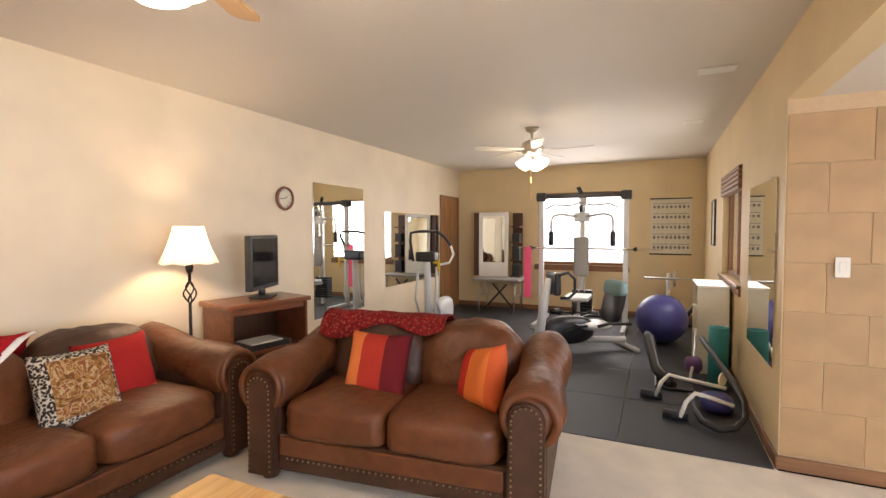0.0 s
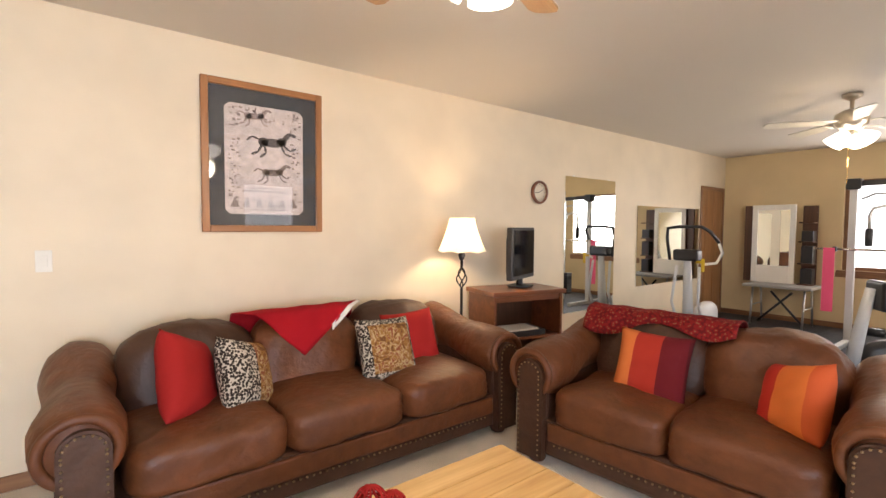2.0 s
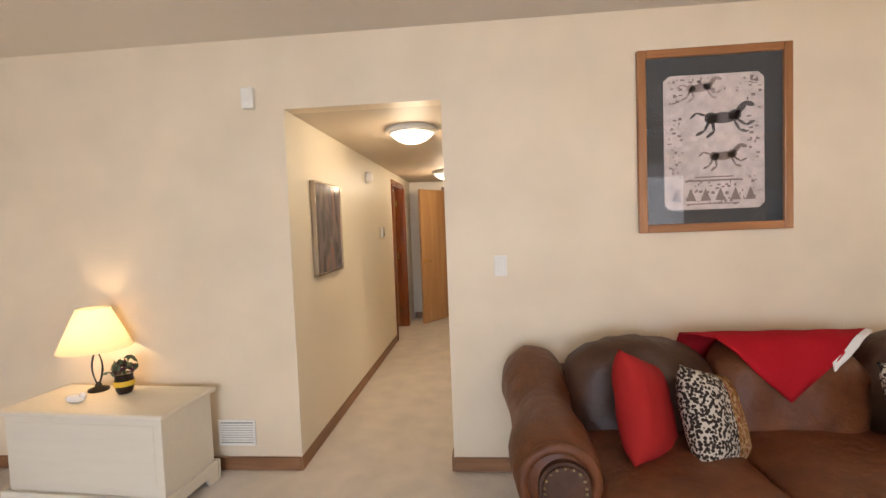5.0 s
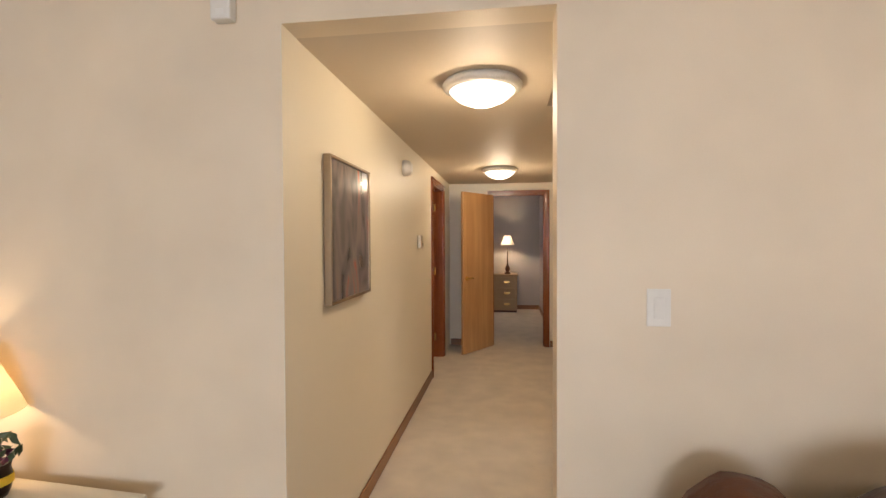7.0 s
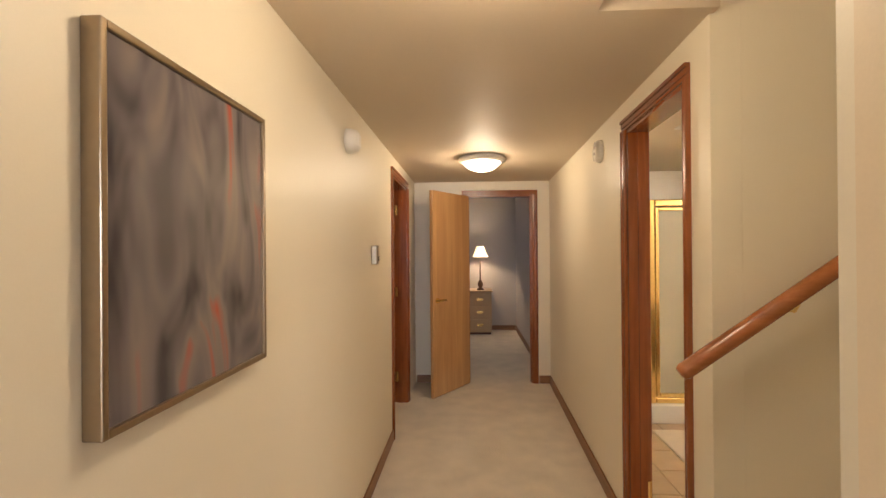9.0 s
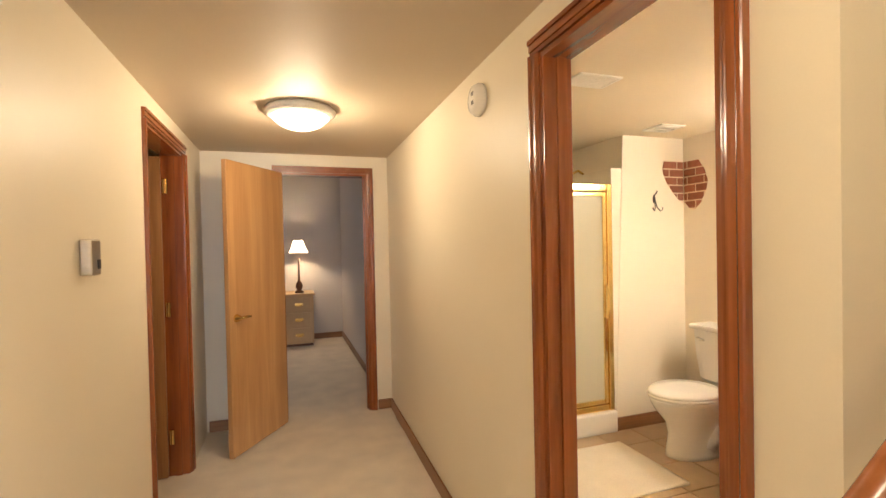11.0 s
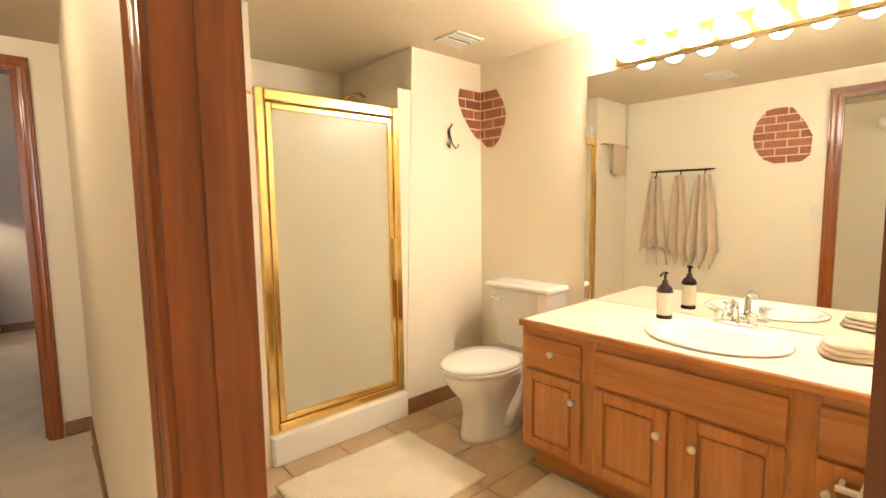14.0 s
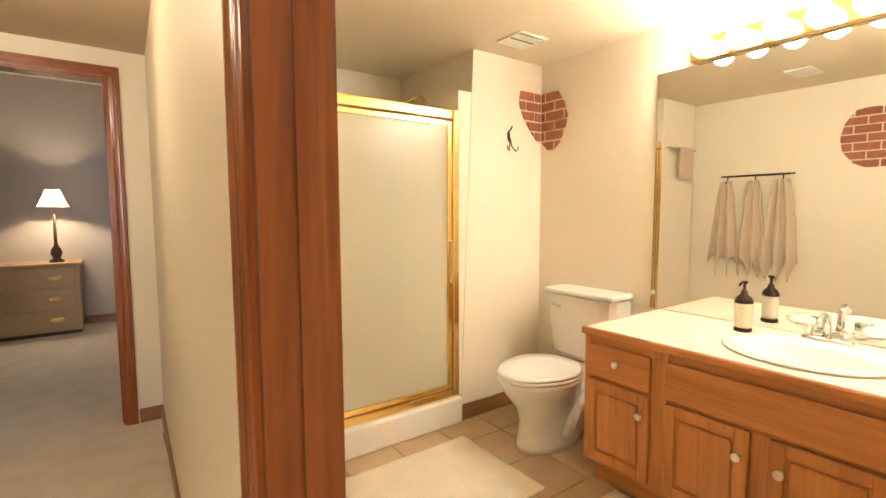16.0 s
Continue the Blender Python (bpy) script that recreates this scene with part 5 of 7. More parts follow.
bm = B(); box(bm, -0.15, 0.15, 0.26, 0.34, 0.68, 0.95, 0.03, 3); xf(bm, Matrix.Translation((0, 0.02, 0.0)))
part("console", bm, M_BLACK, bk)
bm = B(); tube(bm, [(-0.16, 0.34, 0.92), (-0.17, 0.22, 0.96), (-0.17, 0.13, 0.88), (-0.17, 0.13, 0.72), (-0.16, 0.20, 0.66), (-0.15, 0.30, 0.66)], 0.018, 10)
part("handlebar", bm, M_BLACK, bk, smooth=True)
bm = B(); blob(bm, (0, 0.12, 0.25), 0.09, 0.32, 0.17, 2.6, 3)
part("flywheel_cover", bm, M_BLACK, bk, smooth=True)
for s in (-1, 1):
    bm = B(); tube(bm, [(s * 0.09, 0.18, 0.25), (s * 0.13, 0.18 + s * 0.12, 0.25 - s * 0.08)], 0.014, 8); box(bm, s * 0.19 - 0.05, s * 0.19 + 0.05, 0.12 + s * 0.12, 0.24 + s * 0.12, 0.24 - s * 0.08, 0.27 - s * 0.08, 0.006)
    part("pedal", bm, M_BLACK, bk)
    bm = B(); tube(bm, [(s * 0.24, -0.55, 0.34), (s * 0.26, -0.25, 0.36), (s * 0.25, -0.12, 0.33)], 0.018, 10)
    part("side_grip", bm, M_BLACK, bk, smooth=True)
bm = B(); blob(bm, (0, -0.20, 0.30), 0.21, 0.20, 0.045, 3, 3)
part("seat", bm, M_SILVERPAD, bk, smooth=True)
bm = B(); blob(bm, (0, 0, 0), 0.20, 0.055, 0.25, 4, 3); xf(bm, Matrix.Translation((0, -0.46, 0.56)) @ Matrix.Rotation(radians(14), 4, 'X'))
bp = part("seat_back", bm, M_BLACK, bk, "dark vinyl seat back", True)
bm = B(); blob(bm, (0, 0, 0), 0.21, 0.068, 0.10, 4, 3, 0.008, 12); xf(bm, Matrix.Translation((0, -0.485, 0.74)) @ Matrix.Rotation(radians(14), 4, 'X'))
tagged(part("draped_towel", bm, M_TEALG, smooth=True, m=pose(7.30, -2.68, 0.006, 0, 0, 35)), "grey-green towel over the bike seat back", "towel")

bm = B(); bmesh.ops.create_icosphere(bm, subdivisions=4, radius=0.31, matrix=Matrix.Translation((8.12, -3.60, 0.317)))
bl_ = part("exercise_ball", bm, M_BALL, smooth=True)
tagged(bl_, "large dark blue exercise ball on the mats", "exercise ball")

cb = thing("storage_cabinet", "white open-fronted storage cabinet against the wall", "cabinet", 7.17, -4.05, 0.006)
for x0, x1 in ((-0.32, -0.30), (0.30, 0.32)):
    bm = B(); box(bm, x0, x1, -0.14, 0.14, 0, 0.87, 0.002, 1)
    part("side_panel", bm, M_CREAMP, cb)
for z in (0.04, 0.32, 0.60):
    bm = B(); box(bm, -0.30, 0.30, -0.14, 0.13, z, z + 0.018)
    part("shelf", bm, M_CREAMP, cb)
bm = B(); box(bm, -0.33, 0.33, -0.145, 0.15, 0.87, 0.895, 0.004)
part("top", bm, M_WHITE, cb)
bm = B(); box(bm, -0.30, 0.30, -0.14, -0.13, 0.0, 0.87)
part("back_panel", bm, M_CREAMP, cb)
for x, z, r in ((-0.12, 0.085, 0.022), (0.08, 0.085, 0.03), (0.0, 0.36, 0.03)):
    bm = B(); tube(bm, [(x - 0.08, 0.05, z + r * 1.4), (x + 0.08, 0.05, z + r * 1.4)], 0.012, 8)
    for e in (-1, 1):
        tube(bm, [(x + e * 0.06, 0.05, z + r * 1.4), (x + e * 0.10, 0.05, z + r * 1.4)], r * 1.4, 12)
    db = part("dumbbell", bm, M_BLACK, smooth=True, m=pose(7.17, -4.05, 0.006 - (0.027 if z < 0.2 else 0.022)))
    tagged(db, "small black dumbbell on the cabinet shelf", "dumbbell", "dumbbells")
bm = B(); lathe(bm, [(0.085, 0), (0.085, 0.56), (0.06, 0.56), (0.055, 0.54), (0.02, 0.54)], 30)
yr = part("foam_mat_roll", bm, M_TEAL, smooth=True)
yr.matrix_basis = pose(6.45, -4.06, 0.006)
tagged(yr, "rolled teal foam exercise mat standing upright", "exercise mat")

# abdominal rocker with a black hoop and white bars
ab = thing("ab_rocker", "black hooped abdominal rocker with white bars", "exercise machine", 5.72, -3.86, 0.006)
bm = B(); tube(bm, [(0.60, -0.05, 0.47), (0.30, -0.14, 0.36), (0.0, -0.23, 0.26), (-0.20, -0.27, 0.19), (-0.33, -0.26, 0.11), (-0.40, -0.19, 0.055), (-0.42, -0.09, 0.035), (-0.34, 0.01, 0.05), (-0.16, 0.06, 0.09), (0.02, 0.06, 0.12)], 0.024, 10)
part("hoop", bm, M_BLACK, ab, smooth=True)
for k, (dx, dy) in enumerate(((-0.22, 0.05), (0.20, 0.22))):
    bm = B(); tube(bm, [(dx - 0.02, -0.20, 0.16), (dx - 0.02, dy - 0.10, 0.20), (dx - 0.02, dy, 0.22), (dx - 0.03, dy + 0.06, 0.15), (dx - 0.04, dy + 0.10, 0.03)], 0.016, 10)
    part("white_bar", bm, M_WHITE, ab, smooth=True)
    bm = B(); tube(bm, [(dx - 0.02, dy + 0.05, 0.03), (dx - 0.02, dy + 0.22, 0.04)], [0.03, 0.035], 12)
    part("foot_pad", bm, M_BLACK, ab, smooth=True)
bm = B(); blob(bm, (0.08, -0.12, 0.07), 0.13, 0.12, 0.07, 3, 3)
part("head_rest", bm, M_BALL, ab, "dark blue head rest", True)
bm = B(); lathe(bm, [(0.055, 0), (0.055, 0.012), (0.02, 0.016)], 24); xf(bm, Matrix.Translation((0.12, -0.16, 0.25)) @ Matrix.Rotation(math.pi / 2, 4, 'X') @ Matrix.Rotation(-0.6, 4, 'Y'))
part("dial", bm, M_SOAP, ab, "round cream dial")
tr = thing("ab_trainer", "black folded abdominal trainer lying on the mats", "exercise machine", 6.45, -3.55, 0.006)
bm = B(); tube(bm, [(0.32, 0.10, 0.38), (0.24, 0.08, 0.36), (0.02, 0.0, 0.10), (-0.25, -0.12, 0.04)], [0.03, 0.05, 0.055, 0.05], 12)
part("bolster", bm, M_BLACK, tr, smooth=True)
bm = B(); tube(bm, [(-0.05, -0.28, 0.05), (0.22, -0.33, 0.22), (0.45, -0.36, 0.40)], 0.014, 8)
part("steel_tube", bm, M_STEEL, tr, smooth=True)
bm = B(); blob(bm, (0.18, -0.32, 0.14), 0.10, 0.08, 0.08, 2.5, 3)
part("padded_roll", bm, mat("purple_foam", (0.12, 0.05, 0.14), 0.8, 60, 0.2, 0.3), tr, "purple padded roll", True)
bm = B(); box(bm, -0.28, 0.30, -0.30, 0.02, 0, 0.03, 0.01)
part("base", bm, M_BLACK, tr)

# elliptical trainer by the wall
el = thing("elliptical_trainer", "grey elliptical trainer with black handlebars", "exercise machine", 7.35, -0.62, 0.0)
for x in (-0.40, 0.75):
    bm = B(); tube(bm, [(x, -0.27, 0.04), (x, 0.27, 0.04)], 0.035, 12)
    part("floor_bar", bm, M_GREYP, el, smooth=True)
bm = B(); tube(bm, [(-0.40, 0, 0.08), (0.75, 0, 0.12)], 0.04, 12)
part("main_beam", bm, M_GREYP, el, smooth=True)
bm = B(); tube(bm, [(0.06, 0, 0.10), (0.02, 0, 0.6), (-0.02, 0, 1.12)], [0.07, 0.055, 0.04], 14)
part("mast", bm, M_GREYP, el, smooth=True)
bm = B(); box(bm, -0.10, 0.06, -0.15, 0.15, 1.02, 1.16, 0.03, 3)
part("console", bm, M_BLACK, el)
bm = B(); tube(bm, [(-0.05, 0.20, 1.02), (-0.06, 0.24, 1.30), (-0.08, 0.22, 1.42), (-0.08, 0.10, 1.44), (-0.08, -0.18, 1.44), (-0.02, -0.26, 1.38), (0.12, -0.30, 1.25)], 0.020, 10)
part("upper_handlebar", bm, M_BLACK, el, smooth=True)
bm = B(); tube(bm, [(0.12, -0.30, 1.25), (0.18, -0.32, 1.12), (0.12, -0.28, 1.00), (0.0, -0.16, 0.98)], 0.018, 10)
part("side_handle", bm, M_WHITE, el, smooth=True)
for s in (-1, 1):
    bm = B(); tube(bm, [(0.0, s * 0.14, 0.95), (-0.06, s * 0.16, 0.5), (0.1, s * 0.16, 0.22)], 0.018, 8)
    part("swing_arm", bm, M_GREYP, el, smooth=True)
    bm = B(); box(bm, 0.0, 0.36, s * 0.16 - 0.07, s * 0.16 + 0.07, 0.20, 0.24, 0.015)
    part("foot_plate", bm, M_BLACK, el)
bm = B(); blob(bm, (0.55, 0, 0.26), 0.27, 0.09, 0.20, 2.6, 3)
part("flywheel_cover", bm, M_GREYP, el, smooth=True)
bm = B(); box(bm, -0.11, -0.09, -0.24, -0.20, 0.90, 1.06, 0.008); box(bm, -0.11, -0.09, -0.22, -0.14, 1.0, 1.03, 0.006)
part("strap", bm, M_YEL, el, "yellow strap")

# mirror and folding table by the far wall
tb_ = thing("folding_table", "grey folding table with tubular legs", "table", 9.55, -0.98, 0.006)
bm = B(); box(bm, -0.30, 0.30, -0.42, 0.42, 0.56, 0.60, 0.012)
part("tabletop", bm, M_PAD, tb_)
for y in (-0.32, 0.32):
    bm = B(); tube(bm, [(-0.24, y, 0), (-0.16, y, 0.56)], 0.014, 8); tube(bm, [(0.24, y, 0), (0.16, y, 0.56)], 0.014, 8); tube(bm, [(-0.2, y, 0.28), (0.2, y, 0.28)], 0.010, 8)
    part("leg_frame", bm, M_STEEL, tb_, smooth=True)
bm = B(); tube(bm, [(-0.12, -0.30, 0.04), (-0.12, 0.10, 0.50)], 0.016, 8); tube(bm, [(-0.12, 0.26, 0.04), (-0.12, -0.16, 0.50)], 0.016, 8)
part("cross_brace", bm, M_BLACK, tb_, smooth=True)
fm = thing("framed_mirror", "white-framed mirror standing on the folding table", "mirror", 9.72, -0.80, 0.606, 0)
W_, H_ = 0.56, 1.18
for y0, y1, z0, z1 in ((-W_ / 2, -W_ / 2 + 0.07, 0, H_), (W_ / 2 - 0.07, W_ / 2, 0, H_), (-W_ / 2 + 0.07, W_ / 2 - 0.07, 0, 0.26), (-W_ / 2 + 0.07, W_ / 2 - 0.07, H_ - 0.08, H_)):
    bm = B(); box(bm, -0.03, 0.0, y0, y1, z0, z1, 0.006)
    part("frame", bm, M_WHITE, fm)
bm = B(); box(bm, -0.012, -0.004, -W_ / 2 + 0.06, W_ / 2 - 0.06, 0.25, H_ - 0.07)
part("glass", bm, M_MIRROR, fm)
bm = B(); box(bm, 9.74, 9.78, -0.56, -0.40, 0.606, 1.78, 0.004); tagged(part("wood_board", bm, M_DARKWOOD), "dark brown wooden board leaning by the mirror", "board")
sp = thing("shelf_stack", "dark shelf with black boxes beside the mirror", "shelf", 9.75, -1.22, 0.606)
for k, z in enumerate((0.0, 0.30, 0.62, 0.90)):
    bm = B(); box(bm, -0.10, 0.10, -0.09, 0.09, z, z + 0.02)
    part("board", bm, M_DARKWOOD, sp)
    if k < 3:
        bm = B(); box(bm, -0.08, 0.08, -0.08, 0.06, z + 0.02, z + 0.02 + (0.22, 0.25, 0.15)[k], 0.006)
        part("black_box", bm, M_BLACK, sp)
bm = B(); box(bm, 0.08, 0.10, -0.09, 0.09, 0.02, 1.16)
part("back_board", bm, M_DARKWOOD, sp)
ps = thing("exercise_poster", "cream exercise chart with rows of grey figures", "poster")
bm = B(); box(bm, XF - 0.004, XF - 0.001, -4.03, -3.43, 1.07, 1.97)
part("sheet", bm, M_PAPER, ps)
for z in (1.06, 1.965):
    bm = B(); tube(bm, [(XF - 0.012, -4.04, z), (XF - 0.012, -3.42, z)], 0.009, 8)
    part("hanging_rod", bm, M_BLACK, ps)
for r in range(5):
    z = 1.12 + r * 0.165
    bm = B(); box(bm, XF - 0.006, XF - 0.0045, -4.0, -3.46, z + 0.10, z + 0.108)
    part("caption_bar", bm, M_INK, ps)
    for c in range(9):
        bm = B(); blob(bm, (XF - 0.005, -3.985 + c * 0.062, z + 0.05), 0.0012, 0.018 + 0.006 * random.random(), 0.018 + 0.016 * random.random(), 2.2, 1)
        part("diagram", bm, M_INK, ps)
wp = thing("wall_picture", "small dark-framed picture on the gym wall", "picture")
for x0, x1, z0, z1 in ((8.45, 8.47, 1.25, 1.85), (8.77, 8.79, 1.25, 1.85), (8.47, 8.77, 1.25, 1.27), (8.47, 8.77, 1.83, 1.85)):
    bm = B(); box(bm, x0, x1, YR + 0.001, YR + 0.025, z0, z1, 0.003)
    part("frame", bm, M_BLACK, wp)
bm = B(); box(bm, 8.46, 8.78, YR + 0.002, YR + 0.012, 1.26, 1.84)
part("print", bm, M_PAPER, wp)
wr = thing("weight_rack", "white bar rack with a plate by the far wall", "weight rack", 9.35, -3.72, 0.006)
bm = B(); tube(bm, [(0, 0.02, 0), (0, 0.02, 0.80)], 0.025, 10)
part("post", bm, M_GREYP, wr, smooth=True)
bm = B(); tube(bm, [(-0.05, -0.34, 0.72), (-0.05, 0.36, 0.72)], 0.016, 10)
part("bar", bm, M_STEEL, wr, smooth=True)
bm = B(); lathe(bm, [(0.12, -0.012), (0.12, 0.012)], 26); xf(bm, Matrix.Translation((-0.05, -0.06, 0.72)) @ Matrix.Rotation(math.pi / 2, 4, 'X'))
part("weight_plate", bm, M_STEEL, wr)
bm = B(); box(bm, -0.2, 0.2, -0.02, 0.06, 0, 0.04, 0.006); box(bm, -0.03, 0.03, -0.3, 0.3, 0, 0.04, 0.006)
part("foot", bm, M_BLACK, wr)
bm = B(); tube(bm, [(-0.1, -0.15, 0.04), (-0.1, -0.4, 0.45)], 0.03, 10)
part("incline_arm", bm, M_BLACK, wr, smooth=True)

# ---- hall ----
def dome_light(label, x, y):
    o = thing("flush_ceiling_light", label, "ceiling light", x, y, HZ, 0, "hall ceiling lights")
    bm = B(); lathe(bm, [(0.165, -0.045), (0.185, -0.035), (0.19, -0.018), (0.175, 0.0)], 44)
    part("rim", bm, M_RIM, o, "pale nickel rim", True)
    bm = B(); lathe(bm, [(0.005, -0.115), (0.06, -0.108), (0.11, -0.088), (0.145, -0.06), (0.155, -0.046)], 40)
    p = part("glass_dome", bm, M_DOME, o, "glowing frosted glass dome", True)
    p.visible_shadow = False
    return o


dome_light("lit flush dome ceiling light in the hall", 0.66, 0.70)
dome_light("lit flush dome ceiling light by the bedroom", 0.70, 3.41)


M_CHAMP = mat("bronze_frame", (0.34, 0.26, 0.17), 0.3, 60, 0.1, 0, metal=0.9)


def art_mat():
    m = mat("abstract_print", (0.2, 0.2, 0.25), 0.12, 5, 0.2, 0, big=2)
    nt = m.node_tree
    tc = nt.nodes.new("ShaderNodeTexCoord")
    mp = nt.nodes.new("ShaderNodeMapping"); mp.inputs["Scale"].default_value = (1, 3.0, 1.2)
    nt.links.new(tc.outputs["Object"], mp.inputs[0])
    n = nt.nodes.new("ShaderNodeTexNoise"); n.inputs["Scale"].default_value = 2.2; n.inputs["Distortion"].default_value = 1.2
    nt.links.new(mp.outputs[0], n.inputs[0])
    r = nt.nodes.new("ShaderNodeValToRGB")
    for p_, c_ in ((0.30, (0.06, 0.052, 0.06)), (0.50, (0.15, 0.13, 0.135)), (0.62, (0.21, 0.17, 0.16)), (0.72, (0.36, 0.09, 0.06))):
        e = r.color_ramp.elements.new(p_); e.color = (*c_, 1)
    nt.links.new(n.outputs[0], r.inputs[0]); nt.links.new(r.outputs[0], nt.nodes["Principled BSDF"].inputs["Base Color"])
    return m


a = thing("framed_art", "metal-framed dark abstract print on the hall wall", "picture")
AY0, AY1, AZ0, AZ1 = 0.362, 0.935, 1.148, 1.80
bm = B(); box(bm, 0.002, 0.028, AY0 + 0.01, AY1 - 0.01, AZ0 + 0.01, AZ1 - 0.01)
part("print", bm, art_mat(), a)
for y0, y1, z0, z1 in ((AY0, AY0 + 0.014, AZ0, AZ1), (AY1 - 0.014, AY1, AZ0, AZ1), (AY0 + 0.014, AY1 - 0.014, AZ0, AZ0 + 0.014), (AY0 + 0.014, AY1 - 0.014, AZ1 - 0.014, AZ1)):
    bm = B(); box(bm, 0.001, 0.036, y0, y1, z0, z1, 0.003)
    part("frame", bm, M_CHAMP, a, "thin bronze metal frame")

s = thing("alarm_siren", "round ivory alarm siren on the hall wall", "alarm", 0.001, 1.93, 1.975)
bm = B(); lathe(bm, [(0.06, 0), (0.06, 0.02), (0.052, 0.05), (0.036, 0.06)], 28); xf(bm, Matrix.Rotation(math.pi / 2, 4, 'Y'))
part("housing", bm, M_PLASTIC, s, smooth=True)
bm = B(); box(bm, 0.058, 0.063, -0.03, 0.03, -0.03, 0.03, 0.002)
part("lens", bm, M_WHITE, s)
th = thing("thermostat", "small beige wall thermostat with dark window", "thermostat")
bm = B(); box(bm, 0.001, 0.035, 2.47, 2.55, 1.355, 1.47, 0.006)
part("cover", bm, M_NICKEL, th)
bm = B(); box(bm, 0.034, 0.037, 2.515, 2.54, 1.375, 1.405)
part("display", bm, M_BLACK, th)
sm = thing("smoke_detector", "round white smoke detector on the hall wall", "smoke detector", rx(2.555) - 0.001, 2.555, 2.03)
bm = B(); lathe(bm, [(0.068, 0), (0.068, 0.015), (0.058, 0.035), (0.03, 0.042)], 30); xf(bm, Matrix.Rotation(-math.pi / 2, 4, 'Y'))
part("housing", bm, M_PORC, sm, smooth=True)
for z in (-0.025, 0.012):
    bm = B(); box(bm, -0.043, -0.034, -0.022, 0.004, z, z + 0.018, 0.002)
    part("sensor_slot", bm, M_BLACK, sm)

h = thing("handrail", "round reddish wooden stair handrail on brass brackets", "handrail", kind="structure")
R0 = Vector((1.225, 1.125, 1.06))
DIR = Vector((1, 0, 0.70))
bm = B(); tube(bm, [R0 + DIR * q for q in (0, 0.01, 1.5, 3.0)], [0.020, 0.026, 0.026, 0.026], 20)
part("rail", bm, wood("handrail_oak", (0.24, 0.07, 0.018), (0.42, 0.15, 0.05), 0.25, 0, 0.8, coat=0.5), h, smooth=True)
for q in (0.35, 1.4, 2.6):
    b_ = R0 + DIR * q
    bm = B(); tube(bm, [b_ + Vector((0, 0, -0.02)), b_ + Vector((0, 0.03, -0.06)), b_ + Vector((0, 0.074, -0.06))], 0.007, 8)
    part("bracket", bm, M_BRASS, h)

# ---- bathroom ----
# shower
SH0, SH1 = 2.08, 2.905
sh = thing("shower_enclosure", "brass-framed frosted glass shower door on white curb", "shower")
bm = B(); box(bm, 2.075, 2.913, YN - 0.03, YN + 0.10, 0, 0.16, 0.015, 3)
part("curb", bm, M_PORC, sh)
bm = B(); box(bm, 2.075, 2.913, YN + 0.10, YN + 0.80, 0, 0.06)
part("shower_pan", bm, M_PORC, sh)
for x0, x1 in ((SH0, SH0 + 0.045), (SH1 - 0.045, SH1)):
    bm = B(); box(bm, x0, x1, YN - 0.005, YN + 0.05, 0.16, 1.845, 0.008)
    part("frame_post", bm, M_BRASS, sh)
for z0, z1 in ((0.161, 0.21), (1.785, 1.845)):
    bm = B(); box(bm, SH0 + 0.045, SH1 - 0.045, YN - 0.004, YN + 0.05, z0, z1, 0.010)
    part("frame_rail", bm, M_BRASS, sh)
dr = part("door_frame", box(B(), SH0 + 0.05, SH0 + 0.08, YN + 0.0, YN + 0.03, 0.215, 1.78, 0.005), M_BRASS, sh)
for x0, x1, z0, z1 in ((SH1 - 0.08, SH1 - 0.05, 0.215, 1.78), (SH0 + 0.08, SH1 - 0.08, 0.215, 0.245), (SH0 + 0.08, SH1 - 0.08, 1.75, 1.78)):
    bm = B(); box(bm, x0, x1, YN + 0.0, YN + 0.03, z0, z1, 0.005)
    part("door_rail", bm, M_BRASS, dr)
bm = B(); box(bm, SH0 + 0.075, SH1 - 0.075, YN + 0.012, YN + 0.017, 0.24, 1.755)
g = part("glass_panel", bm, M_FROST, sh, "frosted glass panel"); g.visible_shadow = False
bm = B(); box(bm, SH1 - 0.072, SH1 - 0.060, YN - 0.03, YN + 0.0, 0.85, 1.10, 0.004)
part("pull_handle", bm, M_BRASS, sh)
bm = B(); prism(bm, [(2.905, 0.16), (2.921, 0.16), (3.001, 1.96), (2.905, 1.96)], -YN - 0.79, -YN - 0.004); xf(bm, Matrix.Rotation(math.pi / 2, 4, 'X'))
part("side_flange", bm, M_SHOWER, sh)
bm = B(); box(bm, 2.077, 2.095, YN + 0.05, YN + 0.8, 0.06, 1.96)
part("side_wall", bm, M_SHOWER, sh)
bm = B(); tube(bm, [(3.0, YN + 0.42, 1.95), (2.90, YN + 0.40, 2.0), (2.78, YN + 0.38, 1.95)], 0.010, 10); lathe(bm, [(0.012, 0.0), (0.028, -0.03), (0.034, -0.05)], 16, (2.77, YN + 0.38, 1.945))
lathe(bm, [(0.03, 0), (0.03, 0.006)], 16, (2.985, YN + 0.42, 1.955))
part("shower_head", bm, M_BRASS, sh, smooth=True)
bm = B(); lathe(bm, [(0.075, 0), (0.07, 0.012), (0.03, 0.02), (0.025, 0.06)], 24); xf(bm, Matrix.Translation((2.906, YN + 0.40, 1.18)) @ Matrix.Rotation(-math.pi / 2, 4, 'Y'))
part("mixer_valve", bm, M_BRASS, sh, smooth=True)

# toilet
to = thing("toilet", "white porcelain toilet with closed lid", "toilet", XM - 0.006, 3.14, 0, 90)
to.scale = (1.05, 1, 1.025)
# local: y is forward (away from the wall is +y), x across


